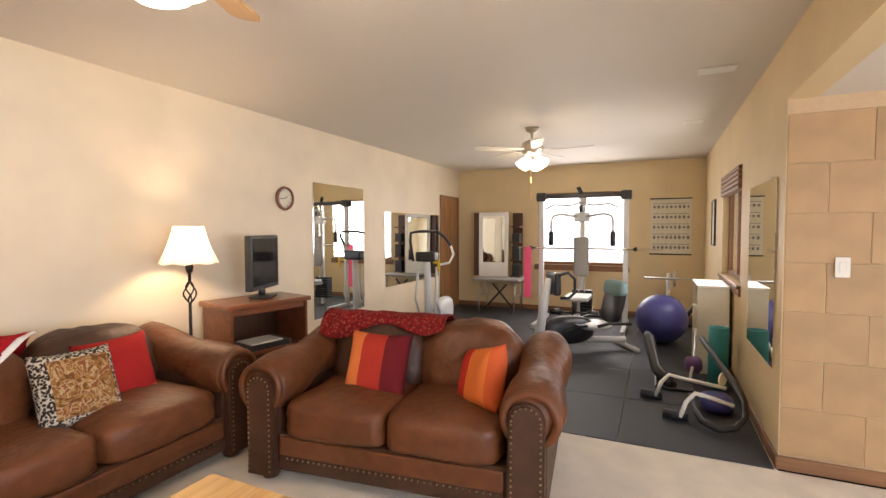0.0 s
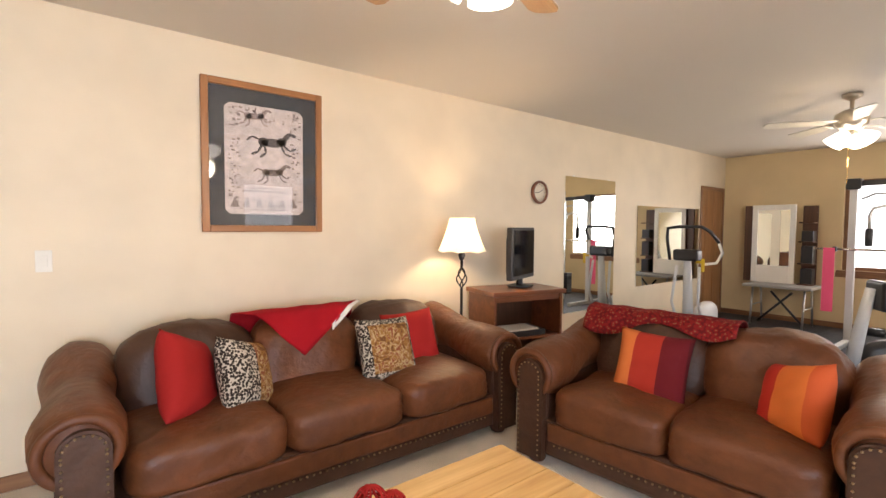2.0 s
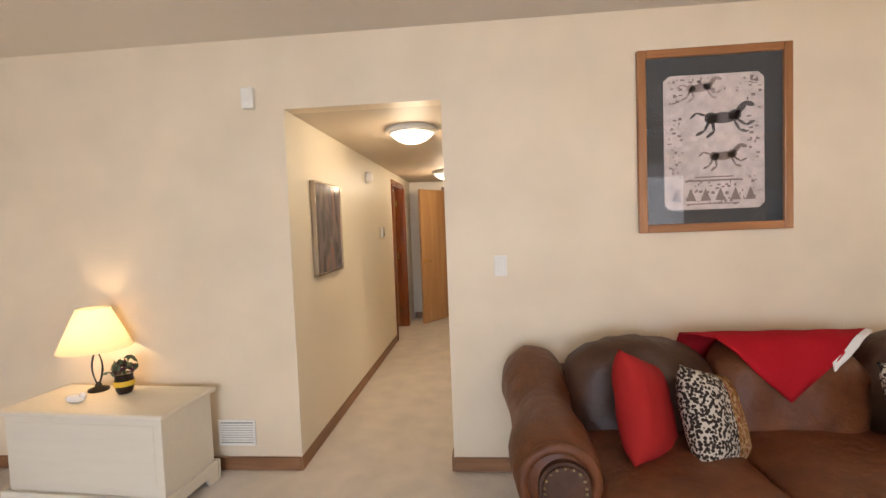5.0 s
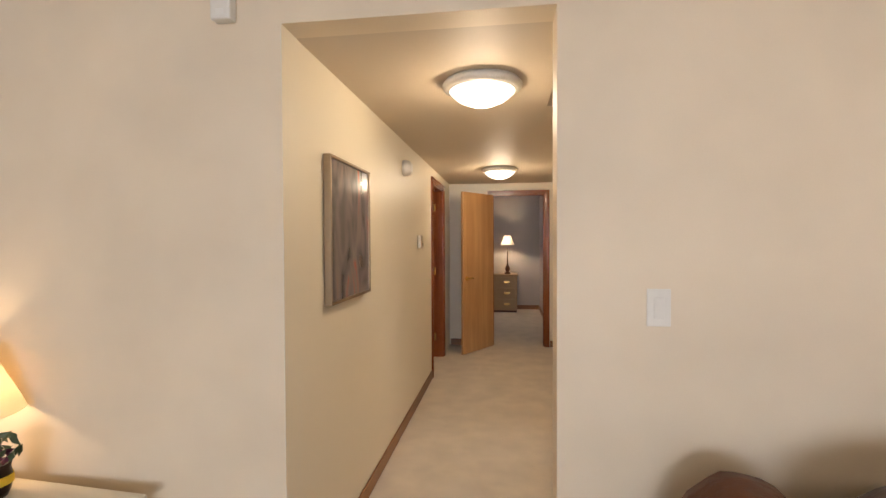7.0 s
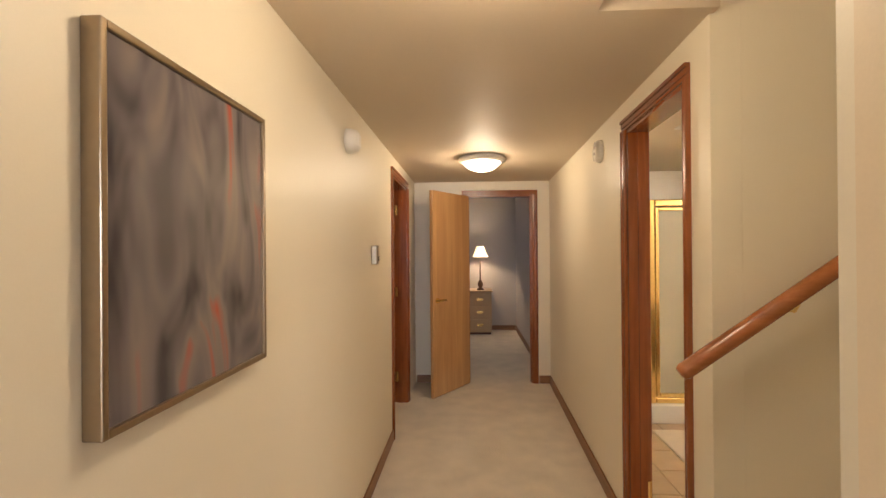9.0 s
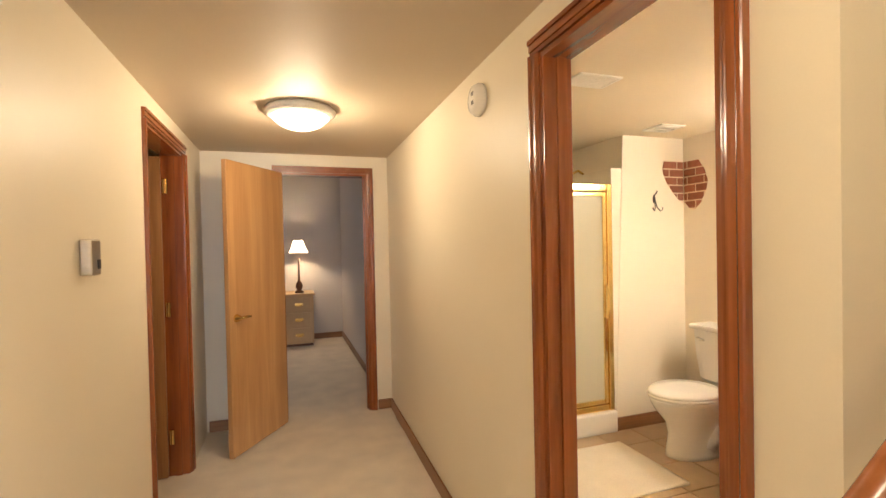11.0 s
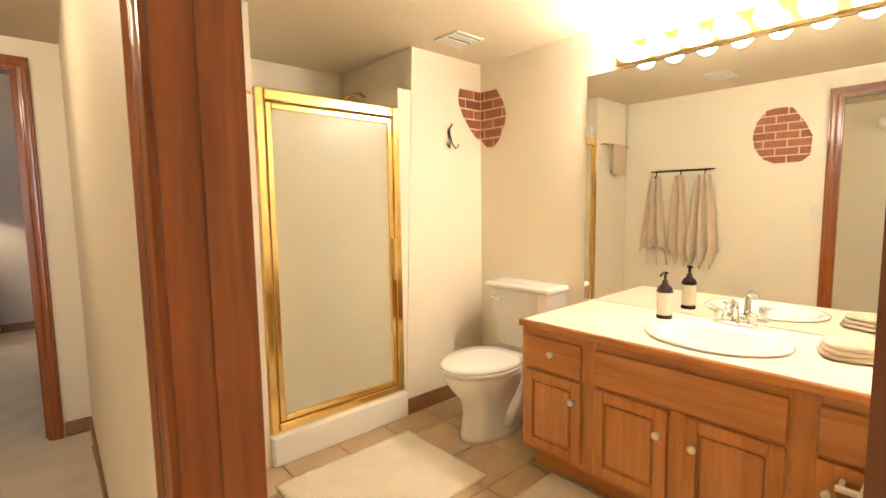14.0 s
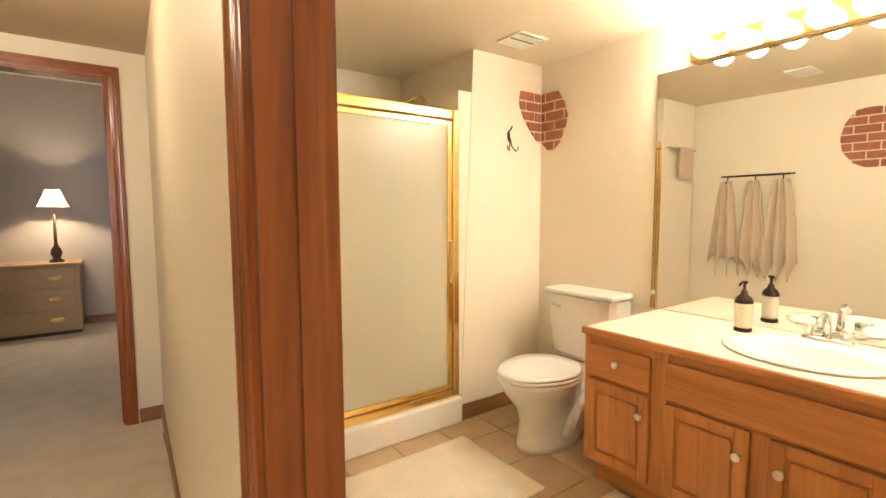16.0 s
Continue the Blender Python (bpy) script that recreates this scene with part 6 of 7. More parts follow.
def ring_loft(bm, rings, cap=True):
    vs = [[bm.verts.new(p) for p in r] for r in rings]
    n = len(vs[0])
    for P, Q in zip(vs, vs[1:]):
        for k in range(n):
            bm.faces.new((P[k], P[(k + 1) % n], Q[(k + 1) % n], Q[k]))
    if cap:
        bm.faces.new(vs[0][::-1]); bm.faces.new(vs[-1])
    bmesh.ops.recalc_face_normals(bm, faces=bm.faces[:])
    return bm


def egg(cy, a, bf, bb, z, n=32):
    return [(a * math.cos(t), cy + (bf if math.sin(t) > 0 else bb) * math.sin(t), z) for t in (2 * math.pi * k / n for k in range(n))]


bm = B()
ring_loft(bm, [egg(0.43, 0.118, 0.215, 0.26, 0.0), egg(0.43, 0.114, 0.21, 0.25, 0.03), egg(0.43, 0.108, 0.19, 0.24, 0.14), egg(0.44, 0.122, 0.20, 0.22, 0.22), egg(0.46, 0.165, 0.25, 0.22, 0.30), egg(0.47, 0.185, 0.275, 0.22, 0.36), egg(0.47, 0.187, 0.28, 0.22, 0.385)])
part("bowl", bm, M_PORC, to, smooth=True)
bm = B()
tube(bm, [(-0.10, 0.42, 0.06), (-0.115, 0.36, 0.16), (-0.11, 0.28, 0.24), (-0.11, 0.22, 0.16), (-0.105, 0.19, 0.05)], 0.035, 12); tube(bm, [(0.10, 0.42, 0.06), (0.115, 0.36, 0.16), (0.11, 0.28, 0.24), (0.11, 0.22, 0.16), (0.105, 0.19, 0.05)], 0.035, 12)
blob(bm, (0, 0.24, 0.20), 0.105, 0.13, 0.195, 4, 3)
part("trapway", bm, M_PORC, to, smooth=True)
bm = B(); ring_loft(bm, [egg(0.47, 0.192, 0.285, 0.20, 0.387), egg(0.47, 0.196, 0.29, 0.20, 0.395), egg(0.47, 0.192, 0.285, 0.20, 0.405)])
part("seat", bm, M_PORC, to, smooth=True)
bm = B(); ring_loft(bm, [egg(0.47, 0.192, 0.285, 0.20, 0.407), egg(0.47, 0.194, 0.288, 0.20, 0.418), egg(0.47, 0.18, 0.27, 0.19, 0.428), egg(0.47, 0.10, 0.15, 0.11, 0.433)])
part("lid", bm, M_PORC, to, smooth=True)
bm = B()
tk = [[(x * w, y0 + (y + 1) / 2 * d_, z) for x, y in ((-1, -1), (-0.5, -1), (0.5, -1), (1, -1), (1, 0.4), (0.93, 0.85), (0.7, 1), (-0.7, 1), (-0.93, 0.85), (-1, 0.4))] for z, w, d_, y0 in ((0.40, 0.165, 0.16, 0.012), (0.42, 0.18, 0.175, 0.012), (0.60, 0.205, 0.19, 0.012), (0.755, 0.215, 0.195, 0.012))]
ring_loft(bm, tk)
part("tank", bm, M_PORC, to)
bm = B(); box(bm, -0.228, 0.228, 0.008, 0.218, 0.757, 0.79, 0.014, 3)
part("tank_lid", bm, M_PORC, to)
bm = B(); tube(bm, [(0.15, 0.205, 0.70), (0.15, 0.225, 0.70), (0.09, 0.228, 0.695)], 0.008, 8)
part("flush_lever", bm, M_CHROME, to)

# vanity
VF, VY0, VY1, VZ = 2.993, 1.335, 2.779, 0.715
va = thing("vanity_cabinet", "honey oak vanity cabinet with raised-panel doors", "cabinet")
bm = B(); box(bm, VF + 0.02, XM - 0.002, VY0, VY1, 0.12, 0.58, 0.003); box(bm, VF + 0.02, XM - 0.002, VY1 - 0.02, VY1, 0.581, VZ)
part("body", bm, M_OAK, va)
bm = B(); box(bm, VF + 0.08, XM - 0.002, VY0, VY1 - 0.02, 0, 0.12)
part("toe_kick", bm, M_OAK_H, va)
for y0, y1 in ((VY1 - 0.03, VY1), (2.385, 2.465), (2.03, 2.093), (1.65, 1.735), (VY0, VY0 + 0.04)):
    bm = B(); box(bm, VF, VF + 0.02, y0, y1, 0.12, VZ if y0 != 2.03 else 0.515, 0.002, 1)
    part("face_stile", bm, M_OAK, va)
for y0, y1 in ((2.465, VY1 - 0.03), (1.735, 2.385), (VY0 + 0.04, 1.65)):
    for z0, z1 in ((0.12, 0.15), (0.505, 0.535), (0.67, VZ)):
        bm = B(); box(bm, VF + 0.001, VF + 0.02, y0, y1, z0, z1, 0.002, 1)
        part("face_rail", bm, M_OAK_H, va)


def raised(name, y0, y1, z0, z1, knob=None, door=True):
    bm = B()
    if door:
        f = 0.045
        for a0, a1, b0, b1 in ((y0, y0 + f, z0, z1), (y1 - f, y1, z0, z1), (y0 + f, y1 - f, z0, z0 + f), (y0 + f, y1 - f, z1 - f, z1)):
            box(bm, VF - 0.018, VF - 0.001, a0, a1, b0, b1, 0.003, 1)
        d_ = part(name, bm, M_OAK, va)
        bm = B(); box(bm, VF - 0.016, VF - 0.002, y0 + f + 0.008, y1 - f - 0.008, z0 + f + 0.008, z1 - f - 0.008, 0.010, 2)
        box(bm, VF - 0.008, VF - 0.001, y0 + f, y1 - f, z0 + f, z1 - f)
        part("raised_panel", bm, M_OAK, d_)
        for zz in (z0 + 0.06, z1 - 0.06):
            hy = y1 + 0.004 if knob and knob[0] < (y0 + y1) / 2 else y0 - 0.004
            bm = B(); box(bm, VF - 0.008, VF + 0.0, hy - 0.006, hy + 0.006, zz - 0.022, zz + 0.022, 0.002, 1)
            part("hinge", bm, M_BRASS, d_)
    else:
        box(bm, VF - 0.018, VF - 0.001, y0, y1, z0, z1, 0.006, 2)
        d_ = part(name, bm, M_OAK_H, va)
    if knob:
        bm = B(); lathe(bm, [(0.010, 0), (0.007, 0.01), (0.016, 0.018), (0.016, 0.026), (0.008, 0.031)], 18); xf(bm, Matrix.Translation((VF - 0.018, knob[0], knob[1])) @ Matrix.Rotation(-math.pi / 2, 4, 'Y'))
        part("knob", bm, M_SOAP, d_, "cream ceramic and brass knob", True)


raised("drawer_front", 2.455, 2.752, 0.527, 0.677, (2.60, 0.612), False)
raised("cabinet_door", 2.455, 2.752, 0.143, 0.512, (2.487, 0.426))
raised("false_front", 1.728, 2.392, 0.527, 0.677, None, False)
raised("cabinet_door", 2.092, 2.392, 0.143, 0.512, (2.122, 0.415))
raised("cabinet_door", 1.728, 2.031, 0.143, 0.512, (1.995, 0.412))
raised("drawer_front", VY0 + 0.03, 1.655, 0.527, 0.677, (1.51, 0.612), False)
raised("cabinet_door", VY0 + 0.03, 1.655, 0.143, 0.512, (1.62, 0.42))

SKX, SKY, SKA, SKB = 3.245, 2.03, 0.215, 0.255
CT = 0.748                                     # countertop height
co = thing("countertop", "cream laminate countertop with oak front edge", "countertop")
bm = B()
n = 48
# top with an oval hole for the basin
inner = [bm.verts.new((SKX + (SKA - 0.015) * math.cos(2 * math.pi * k / n), SKY + (SKB - 0.015) * math.sin(2 * math.pi * k / n), CT)) for k in range(n)]
CX0, CX1, CY0, CY1 = 2.973, XM - 0.002, VY0, 2.757
outer = []
for k in range(n):
    dx, dy = math.cos(2 * math.pi * k / n), math.sin(2 * math.pi * k / n)
    tt = min((CX1 - SKX) / dx if dx > 1e-6 else 9, (CX0 - SKX) / dx if dx < -1e-6 else 9, (CY1 - SKY) / dy if dy > 1e-6 else 9, (CY0 - SKY) / dy if dy < -1e-6 else 9)
    outer.append(bm.verts.new((SKX + dx * tt, SKY + dy * tt, CT)))
for k in range(n):
    bm.faces.new((inner[k], inner[(k + 1) % n], outer[(k + 1) % n], outer[k]))
for cx, cy in ((CX0, CY0), (CX0, CY1), (CX1, CY0), (CX1, CY1)):
    near = sorted(range(n), key=lambda k: (outer[k].co - Vector((cx, cy, CT))).length)[:2]
    c_ = bm.verts.new((cx, cy, CT))
    bm.faces.new((outer[near[0]], outer[near[1]], c_))
bmesh.ops.recalc_face_normals(bm, faces=bm.faces[:])
box(bm, CX0 + 0.001, CX1, CY0, CY0 + 0.02, 0.716, CT - 0.0005); box(bm, CX0 + 0.001, CX1, CY1 - 0.02, CY1, 0.716, CT - 0.0005)
part("top", bm, M_COUNTER, co)
bm = B(); box(bm, CX0 - 0.018, CX0 - 0.0005, CY0, CY1 + 0.018, 0.7155, CT + 0.001, 0.008, 3); box(bm, CX0 - 0.018, CX1, CY1 + 0.0005, CY1 + 0.018, 0.716, CT + 0.0005, 0.006, 2)
part("oak_edge", bm, M_OAK_H, co, "rounded oak edging")
sk = thing("sink_basin", "oval white porcelain drop-in sink", "sink", SKX, SKY, CT)
bm = B(); lathe(bm, [(0.86, 0.001), (1.0, 0.002), (1.02, 0.008), (0.98, 0.014), (0.88, 0.012), (0.80, -0.01), (0.66, -0.08), (0.40, -0.13), (0.12, -0.14), (0.10, -0.145)], 56, sx=SKA, sy=SKB, cap=False)
part("basin", bm, M_PORC, sk, smooth=True)
bm = B(); lathe(bm, [(0.022, -0.1445), (0.024, -0.139), (0.012, -0.138)], 18)
part("drain", bm, M_CHROME, sk, smooth=True)
fa = thing("faucet", "chrome two-handle bathroom faucet behind the basin", "faucet", 3.50, 2.03, CT + 0.001)
bm = B(); blob(bm, (0, 0, 0.010), 0.028, 0.085, 0.014, 3, 3)
part("base_plate", bm, M_CHROME, fa, smooth=True)
bm = B(); tube(bm, [(0, 0, 0.01), (0, 0, 0.06), (-0.01, 0, 0.10), (-0.05, 0, 0.115), (-0.10, 0, 0.10), (-0.115, 0, 0.085)], [0.016, 0.014, 0.013, 0.012, 0.011, 0.010], 12)
part("spout", bm, M_CHROME, fa, smooth=True)
for s in (-1, 1):
    bm = B(); lathe(bm, [(0.018, 0.01), (0.014, 0.03), (0.020, 0.05), (0.018, 0.065), (0.006, 0.07)], 16, (0, s * 0.062, 0)); tube(bm, [(0, s * 0.062, 0.058), (-0.012, s * 0.10, 0.062)], 0.006, 8)
    part("tap_handle", bm, M_CHROME, fa, smooth=True)

so = thing("soap_dispenser", "cream ceramic soap pump with dark bronze top", "soap dispenser", 3.44, 2.305, CT + 0.001)
bm = B(); lathe(bm, [(0.030, 0.016), (0.031, 0.03), (0.034, 0.11), (0.036, 0.125), (0.02, 0.13)], 26)
part("bottle", bm, M_SOAP, so, smooth=True)
bm = B(); lathe(bm, [(0.034, 0), (0.035, 0.012), (0.029, 0.017)], 26)
part("foot_ring", bm, M_BRONZE, so, smooth=True)
bm = B(); lathe(bm, [(0.037, 0.122), (0.030, 0.145), (0.014, 0.160), (0.012, 0.175), (0.006, 0.178), (0.006, 0.205), (0.012, 0.206), (0.012, 0.216)], 20); tube(bm, [(0, 0, 0.210), (-0.030, 0.004, 0.208), (-0.042, 0.004, 0.200)], 0.005, 8)
part("pump", bm, M_BRONZE, so, smooth=True)
ft = thing("folded_towel", "folded beige washcloth on the countertop", "towel", 3.33, 1.62, CT + 0.001, 20)
for i in range(3):
    bm = B(); blob(bm, (0, 0, 0.012 + i * 0.017), 0.085 - 0.004 * i, 0.10 - 0.006 * i, 0.0115, 4, 3, 0.004, 20)
    part("fold", bm, M_TOWEL, ft, smooth=True)

bm = B(); box(bm, XM - 0.008, XM - 0.001, VY0, 2.811, CT + 0.003, 1.968, 0.001, 1)
tagged(part("vanity_mirror", bm, M_MIRROR), "large frameless mirror above the vanity", "mirror")
lb = thing("vanity_light_bar", "brass bar of lit round globe bulbs over the mirror", "light fixture")
bm = B(); box(bm, XM - 0.05, XM - 0.001, 1.40, 2.626, 1.972, 2.075, 0.006)
part("bar", bm, M_BRASS, lb)
for i in range(8):
    y = 2.54 - 0.1435 * i
    bm = B(); lathe(bm, [(0.03, 0), (0.028, 0.01), (0.02, 0.02)], 18); xf(bm, Matrix.Translation((XM - 0.05, y, 2.012)) @ Matrix.Rotation(-math.pi / 2, 4, 'Y'))
    sc = part("socket", bm, M_BRASS, lb)
    bm = B(); bmesh.ops.create_icosphere(bm, subdivisions=3, radius=0.045, matrix=Matrix.Translation((XM - 0.112, y, 2.012)))
    part("globe_bulb", bm, M_GLOBE, lb, "glowing round bulb", True)

grille("ceiling_vent", "white bathroom ceiling air vent", pose(3.14, 3.35, ZB, 180, 0, 0), 0.21, 0.19, 2)
grille("ceiling_vent", "white bathroom exhaust fan grille", pose(2.03, 2.66, ZB, 180, 0, 0), 0.24, 0.16, 6)
hk = thing("robe_hook", "dark bronze double robe hook on the wall", "hook", 3.297, YN - 0.001, 1.735)
bm = B(); lathe(bm, [(0.016, 0), (0.014, 0.006), (0.005, 0.01)], 14, sy=2.2); xf(bm, Matrix.Rotation(math.pi / 2, 4, 'X'))
part("back_plate", bm, M_BRONZE, hk)
bm = B()
for s in (-1, 1):
    tube(bm, [(0, -0.008, 0.01), (s * 0.012, -0.03, -0.07), (s * 0.034, -0.05, -0.10), (s * 0.052, -0.055, -0.09), (s * 0.058, -0.055, -0.07)], 0.005, 8)
tube(bm, [(0, -0.008, 0.03), (0, -0.035, 0.045), (0, -0.045, 0.06)], 0.006, 8)
part("prongs", bm, M_BRONZE, hk, smooth=True)
hk.scale = (0.8, 0.7, 0.95)


def towel(bm, w, top, length, seed, y=0.0):
    """A towel gathered on a hook: deep folds that open towards the hem."""
    cols, rows = 26, 22
    g = []
    for i in range(cols + 1):
        u = 2 * i / cols - 1
        row = []
        for j in range(rows + 1):
            f = j / rows
            spread = w * (0.35 + 0.65 * f ** 0.7)
            d_ = (0.022 + 0.020 * f) * math.sin(u * 8 + seed + f) + 0.012 * noise.noise(Vector((u * 3, f * 3, seed)))
            drop = length * (1 - 0.20 * abs(math.sin(u * 4.5 + seed)))
            row.append(bm.verts.new((u * spread / 2, y - 0.04 - d_, top - drop * f)))
        g.append(row)
    for i in range(cols):
        for j in range(rows):
            bm.faces.new((g[i][j], g[i + 1][j], g[i + 1][j + 1], g[i][j + 1]))
    bmesh.ops.recalc_face_normals(bm, faces=bm.faces[:])
    bmesh.ops.solidify(bm, geom=bm.faces[:], thickness=0.006)
    return bm


# towel rack on the hall-side wall
WX = rx(3.0) + 0.102
rk = thing("towel_rack", "dark iron towel rack with three hooks", "towel rack")
bm = B(); tube(bm, [(WX + 0.02, 2.83, 1.557), (WX + 0.02, 3.374, 1.557)], 0.006, 8); box(bm, WX, WX + 0.016, 2.87, 3.33, 1.549, 1.565)
part("bar", bm, M_BRONZE, rk)
for k, y in enumerate((2.906, 3.104, 3.318)):
    bm = B(); tube(bm, [(WX + 0.02, y, 1.557), (WX + 0.025, y, 1.507), (WX + 0.05, y, 1.497), (WX + 0.055, y, 1.517)], 0.005, 8)
    part("hook", bm, M_BRONZE, rk)
    bm = B(); towel(bm, 0.24, 1.515, 0.82, k * 2.1)
    tw = part("hanging_towel", bm, M_TOWEL, smooth=True)
    tw.matrix_basis = pose(WX + 0.008, y, 0, 0, 0, 90)
    tagged(tw, "beige towel hanging in folds from the rack", "towel", "towels on the rack")
tb = thing("towel_bar", "brass towel bar with a hand towel", "towel bar")
bm = B(); tube(bm, [(1.60, YN - 0.05, 1.80), (2.05, YN - 0.05, 1.80)], 0.007, 8); tube(bm, [(1.62, YN, 1.80), (1.62, YN - 0.05, 1.80)], 0.006, 8); tube(bm, [(2.03, YN, 1.80), (2.03, YN - 0.05, 1.80)], 0.006, 8)
part("bar", bm, M_BRASS, tb)
bm = B(); box(bm, 1.68, 1.90, YN - 0.066, YN - 0.058, 1.54, 1.81, 0.003); box(bm, 1.68, 1.90, YN - 0.042, YN - 0.034, 1.58, 1.81, 0.003); box(bm, 1.68, 1.90, YN - 0.066, YN - 0.034, 1.805, 1.813, 0.003)
part("hand_towel", bm, M_TOWEL, tb, "beige hand towel")
vt = thing("vanity_towel_bar", "cream towel on a white bar at the vanity front", "towel bar")
bm = B(); tube(bm, [(VF - 0.07, 1.37, 0.47), (VF - 0.07, 1.60, 0.47)], 0.010, 10); tube(bm, [(VF - 0.018, 1.59, 0.47), (VF - 0.07, 1.59, 0.47)], 0.008, 8)
part("bar", bm, M_WHITE, vt)
bm = B(); towel(bm, 0.22, 0.62, 0.40, 3.3)
part("towel", bm, M_RUG, vt, "cream towel", True, pose(VF - 0.13, 1.47, 0, 0, 0, 90))
plate("light_switch", "ivory switch plate inside the bathroom", pose(rx(2.12) + 0.102, 2.12, 1.19, 90, 0, 90), 0.115, 0.118, 2)


def rug(label, x0, x1, y0, y1):
    bm = B(); nx, ny = 40, 30
    g = [[bm.verts.new((x0 + (x1 - x0) * i / nx + 0.004 * noise.noise(Vector((j * 0.7, i, 0))), y0 + (y1 - y0) * j / ny + 0.004 * noise.noise(Vector((i * 0.7, j, 3))), 0.016 + 0.004 * noise.noise(Vector((i * 1.7, j * 1.7, 0))))) for j in range(ny + 1)] for i in range(nx + 1)]
    for i in range(nx):
        for j in range(ny):
            bm.faces.new((g[i][j], g[i + 1][j], g[i + 1][j + 1], g[i][j + 1]))
    r = bmesh.ops.extrude_face_region(bm, geom=bm.faces[:])
    for v in r["geom"]:
        if isinstance(v, bmesh.types.BMVert):
            v.co.z = 0.0
    bmesh.ops.recalc_face_normals(bm, faces=bm.faces[:])
    return tagged(part("bath_rug", bm, M_RUG, smooth=True), label, "rug", "bath rugs")


rug("cream tufted bath rug by the shower", 2.02, 2.79, 2.83, 3.43)
rug("cream tufted bath rug before the vanity", 2.48, 3.03, 1.80, 2.63)

# ---- bedroom ----
dr = thing("dresser", "beige painted three-drawer dresser against the wall", "dresser", 0.47, 7.81, 0)
bm = B(); box(bm, -0.50, 0.50, -0.20, 0.26, 0.04, 0.72, 0.006)
part("body", bm, M_DRESS, dr)
bm = B(); box(bm, -0.52, 0.52, -0.225, 0.27, 0.72, 0.75, 0.008)
part("top", bm, M_DRESS, dr)
bm = B(); box(bm, -0.49, 0.49, -0.17, 0.25, 0, 0.04)
part("plinth", bm, M_DARKWOOD, dr)
for i in range(3):
    z = 0.07 + i * 0.215
    bm = B(); box(bm, -0.46, 0.46, -0.216, -0.199, z, z + 0.195, 0.006)
    dw = part("drawer", bm, M_DRESS, dr)
    for x in (-0.30, 0.30):
        bm = B(); tube(bm, [(x - 0.045, -0.217, z + 0.10), (x - 0.03, -0.235, z + 0.08), (x + 0.03, -0.235, z + 0.08), (x + 0.045, -0.217, z + 0.10)], 0.006, 8); box(bm, x - 0.055, x + 0.055, -0.219, -0.215, z + 0.08, z + 0.12, 0.002, 1)
        part("pull", bm, M_BRASS, dw, "brass bail pull")
bl = thing("bedside_lamp", "lit slim lamp with turned dark base", "lamp", 0.785, 7.76, 0.75)
bm = B(); lathe(bm, [(0.065, 0), (0.06, 0.02), (0.03, 0.04), (0.05, 0.09), (0.045, 0.13), (0.02, 0.17), (0.016, 0.20), (0.012, 0.50)], 22)
part("body", bm, M_DARKWOOD, bl, smooth=True)
bm = B(); lamp_shade(bm, 0.135, 0.065, 0.18, 0.575, 0.3)
part("shade", bm, M_SHADE, bl, "pale cream shade", True)
bm = B(); bmesh.ops.create_icosphere(bm, subdivisions=3, radius=0.026, matrix=Matrix.Translation((0, 0, 0.67)))
p = part("bulb", bm, M_BULB, bl, "glowing bulb", True); p.visible_shadow = False

# ---- pieces of walls and floors ----
def shared_box(name, w, d, h, bevel, material):
    bm = B(); box(bm, -w / 2, w / 2, -d / 2, d / 2, 0, h, bevel, 1)
    me = bpy.data.meshes.new(name)
    bm.to_mesh(me); bm.free()
    me.materials.append(material)
    return me


# bathroom floor tiles
me = shared_box("tile", 0.297, 0.297, 0.008, 0.002, M_FTILE)
for i in range(7):
    for j in range(8):
        o = new("tile", me)
        o.parent = bath_floor
        o.location = (1.66 + 0.305 * i, 1.40 + 0.305 * j, -0.006 + 0.0008 * random.random())
# tan blocks of the alcove wall
meb = shared_box("stone_tile", 0.40, 0.29, 0.005, 0.002, M_TAN)
for r in range(8):
    for c in range(7):
        y = YR - 0.008 - 0.20 - 0.403 * c + (0.20 if r % 2 else 0) - (0.0 if r % 2 == 0 else 0.20) * 0
        if r % 2 and c == 0:
            continue
        z = 0.09 + 0.1475 + 0.293 * r
        if z + 0.145 > ZA:
            continue
        o = new("stone_tile", meb)
        o.parent = tile_wall
        o.matrix_basis = Matrix.Translation((XP + 0.0125, y, z)) @ Matrix(((0, 0, -1, 0), (1, 0, 0, 0), (0, 1, 0, 0), (0, 0, 0, 1)))
meh = shared_box("stone_tile", 0.198, 0.29, 0.005, 0.002, M_TAN)
for r in range(1, 8, 2):
    o = new("stone_tile", meh)
    o.parent = tile_wall
    z = 0.09 + 0.1475 + 0.293 * r
    if z + 0.145 < ZA:
        o.matrix_basis = Matrix.Translation((XP + 0.0125, YR - 0.008 - 0.099, z)) @ Matrix(((0, 0, -1, 0), (1, 0, 0, 0), (0, 1, 0, 0), (0, 0, 0, 1)))
    else:
        bpy.data.objects.remove(o)

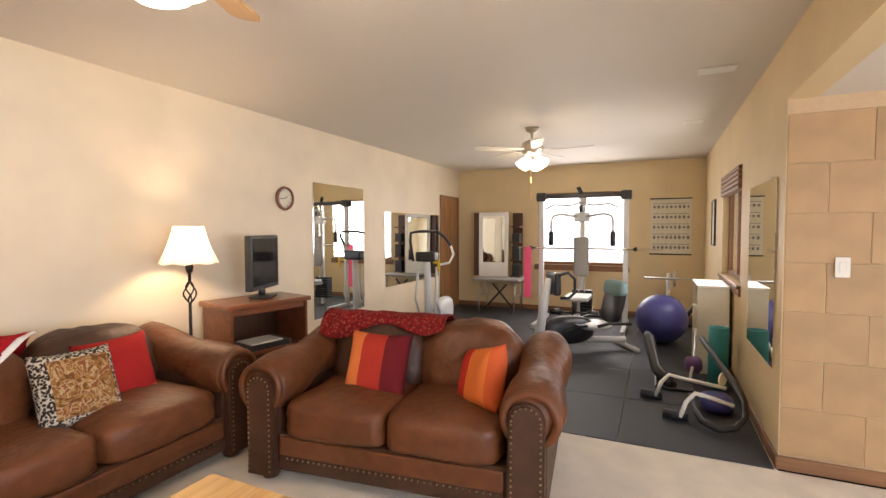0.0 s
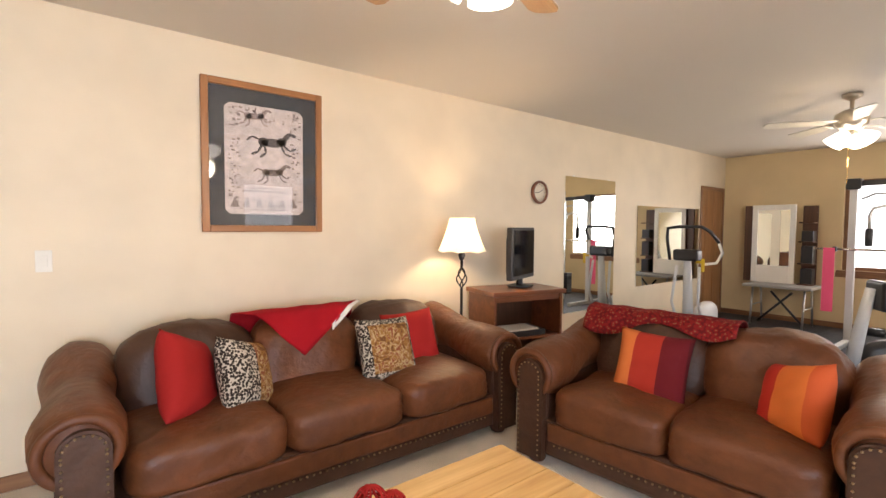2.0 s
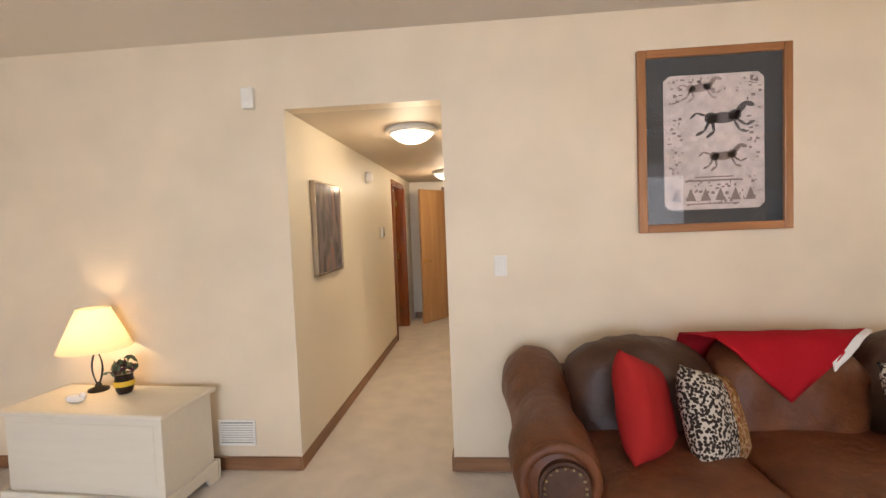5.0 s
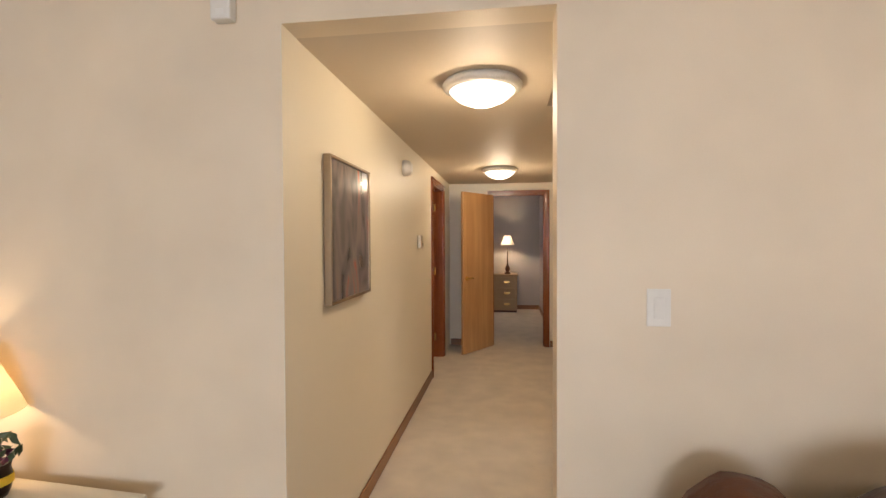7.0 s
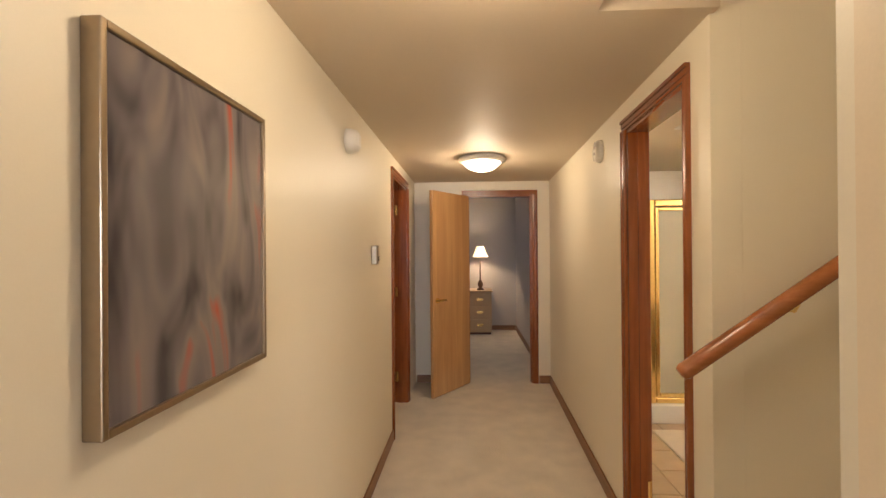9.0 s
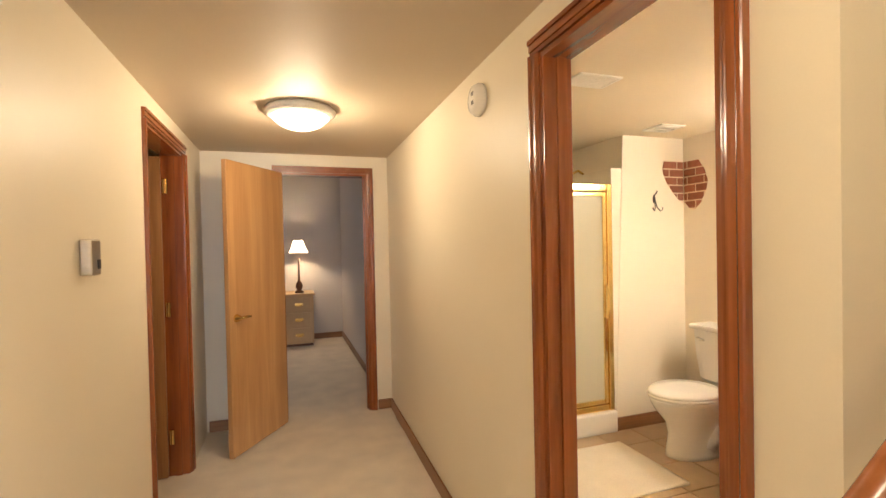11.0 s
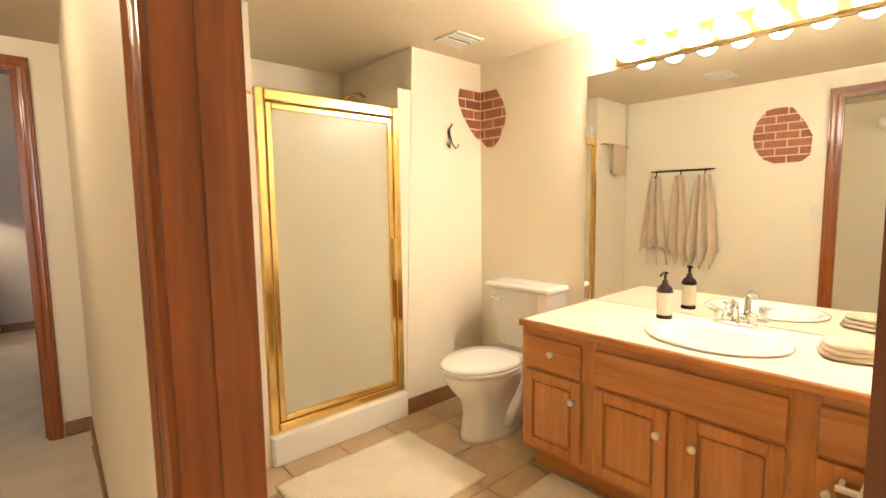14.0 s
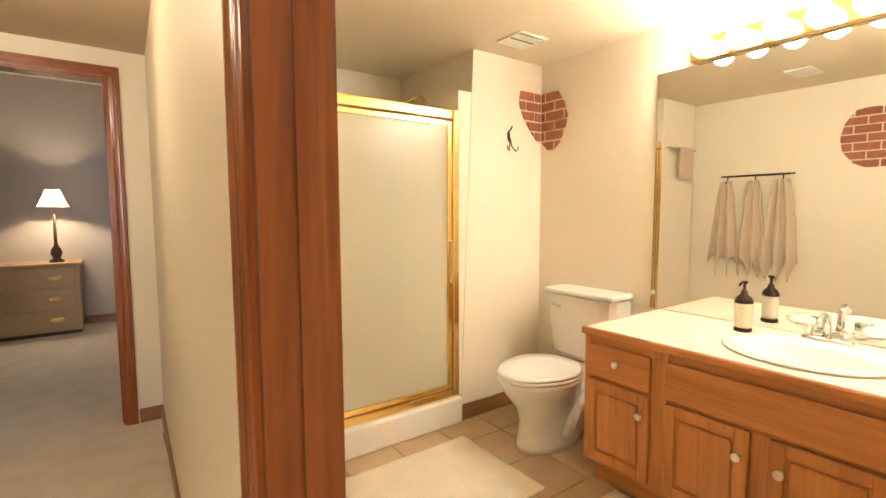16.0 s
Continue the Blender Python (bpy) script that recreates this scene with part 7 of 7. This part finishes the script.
# painted brick patches
def clip(poly, outline):
    """The part of a flat polygon inside a convex outline that runs anticlockwise."""
    for (ax, ay), (bx, by) in zip(outline, outline[1:] + outline[:1]):
        res = []
        for k, p in enumerate(poly):
            q = poly[(k + 1) % len(poly)]
            sp_ = (bx - ax) * (p[1] - ay) - (by - ay) * (p[0] - ax)
            sq_ = (bx - ax) * (q[1] - ay) - (by - ay) * (q[0] - ax)
            if sp_ >= 0:
                res.append(p)
            if (sp_ >= 0) != (sq_ >= 0):
                f_ = sp_ / (sp_ - sq_)
                res.append((p[0] + (q[0] - p[0]) * f_, p[1] + (q[1] - p[1]) * f_))
        poly = res
        if len(poly) < 3:
            return []
    return poly


def plate_of(bm, poly, place, d0, d1, inset):
    cx, cz = sum(p[0] for p in poly) / len(poly), sum(p[1] for p in poly) / len(poly)
    lo = [bm.verts.new(place(a, d0, z)) for a, z in poly]
    hi = []
    for a, z in poly:
        ln = math.hypot(a - cx, z - cz) or 1
        hi.append(bm.verts.new(place(a - (a - cx) / ln * inset, d1, z - (z - cz) / ln * inset)))
    bm.faces.new(hi)
    for k in range(len(poly)):
        bm.faces.new((lo[k], lo[(k + 1) % len(poly)], hi[(k + 1) % len(poly)], hi[k]))
    bmesh.ops.recalc_face_normals(bm, faces=bm.faces[:])
    return bm


def brick_patch(name, label, outline, place, course=0.062, length=0.155, shift=0.0):
    """Bricks and mortar inside a convex outline of (a, z); place(a, d, z): d is out of the wall."""
    p = thing(name, label, "wall decoration")
    part("mortar", plate_of(B(), outline, place, 0.001, 0.004, 0.001), M_MORTAR, p)
    z0, z1 = min(q[1] for q in outline), max(q[1] for q in outline)
    a0, a1 = min(q[0] for q in outline), max(q[0] for q in outline)
    k, z = 0, z1
    while z > z0:
        a = a0 - length + shift - (length / 2 if k % 2 else 0)
        while a < a1:
            b = clip([(a + 0.005, z - course + 0.005), (a + length - 0.005, z - course + 0.005), (a + length - 0.005, z - 0.005), (a + 0.005, z - 0.005)], outline)
            if b and max(q[0] for q in b) - min(q[0] for q in b) > 0.012 and max(q[1] for q in b) - min(q[1] for q in b) > 0.01:
                part("brick", plate_of(B(), b, place, 0.004, 0.009, 0.003), M_BRICK, p)
            a += length
        z -= course
        k += 1
    return p


brick_patch("brick_patch", "red brick patch showing through plaster in the corner", [(0.0, 1.705), (0.05, 1.735), (0.10, 1.785), (0.16, 1.86), (0.195, 1.93), (0.20, 1.975), (0.185, 2.03), (0.0, 2.03)], lambda a, d, z: (XM - 0.010 - a, YN - d, z), shift=0.06)
brick_patch("brick_patch", "red brick patch showing through plaster by the corner", [(0.0, 1.715), (0.055, 1.655), (0.10, 1.65), (0.155, 1.70), (0.205, 1.80), (0.215, 1.86), (0.19, 1.94), (0.135, 2.025), (0.0, 2.03)], lambda a, d, z: (XM - d, YN - 0.010 - a, z), shift=0.03)
brick_patch("brick_patch", "oval red brick patch on the wall by the door", [(2.20, 1.62), (2.25, 1.575), (2.42, 1.57), (2.50, 1.61), (2.56, 1.70), (2.575, 1.80), (2.55, 1.90), (2.49, 1.985), (2.40, 2.0), (2.32, 1.985), (2.24, 1.87), (2.19, 1.76)], lambda a, d, z: (rx(a) + 0.101 + d, a, z))

# rubber mats of the gym
mem = shared_box("mat_tile", 0.896, 0.896, 0.010, 0.003, M_RUBBER)
gym_mat = thing("rubber_gym_floor", "black rubber gym mats laid edge to edge", "gym mat", kind="structure")
for i in range(6):
    for j in range(5):
        o = new("mat_tile", mem)
        o.parent = gym_mat
        o.location = (4.90 + 0.45 + 0.9 * i, YR + 0.45 + 0.02 + 0.9 * j - (0.15 if j == 4 else 0), -0.005 + (0.002 if j == 4 else 0) + 0.001 * random.random())
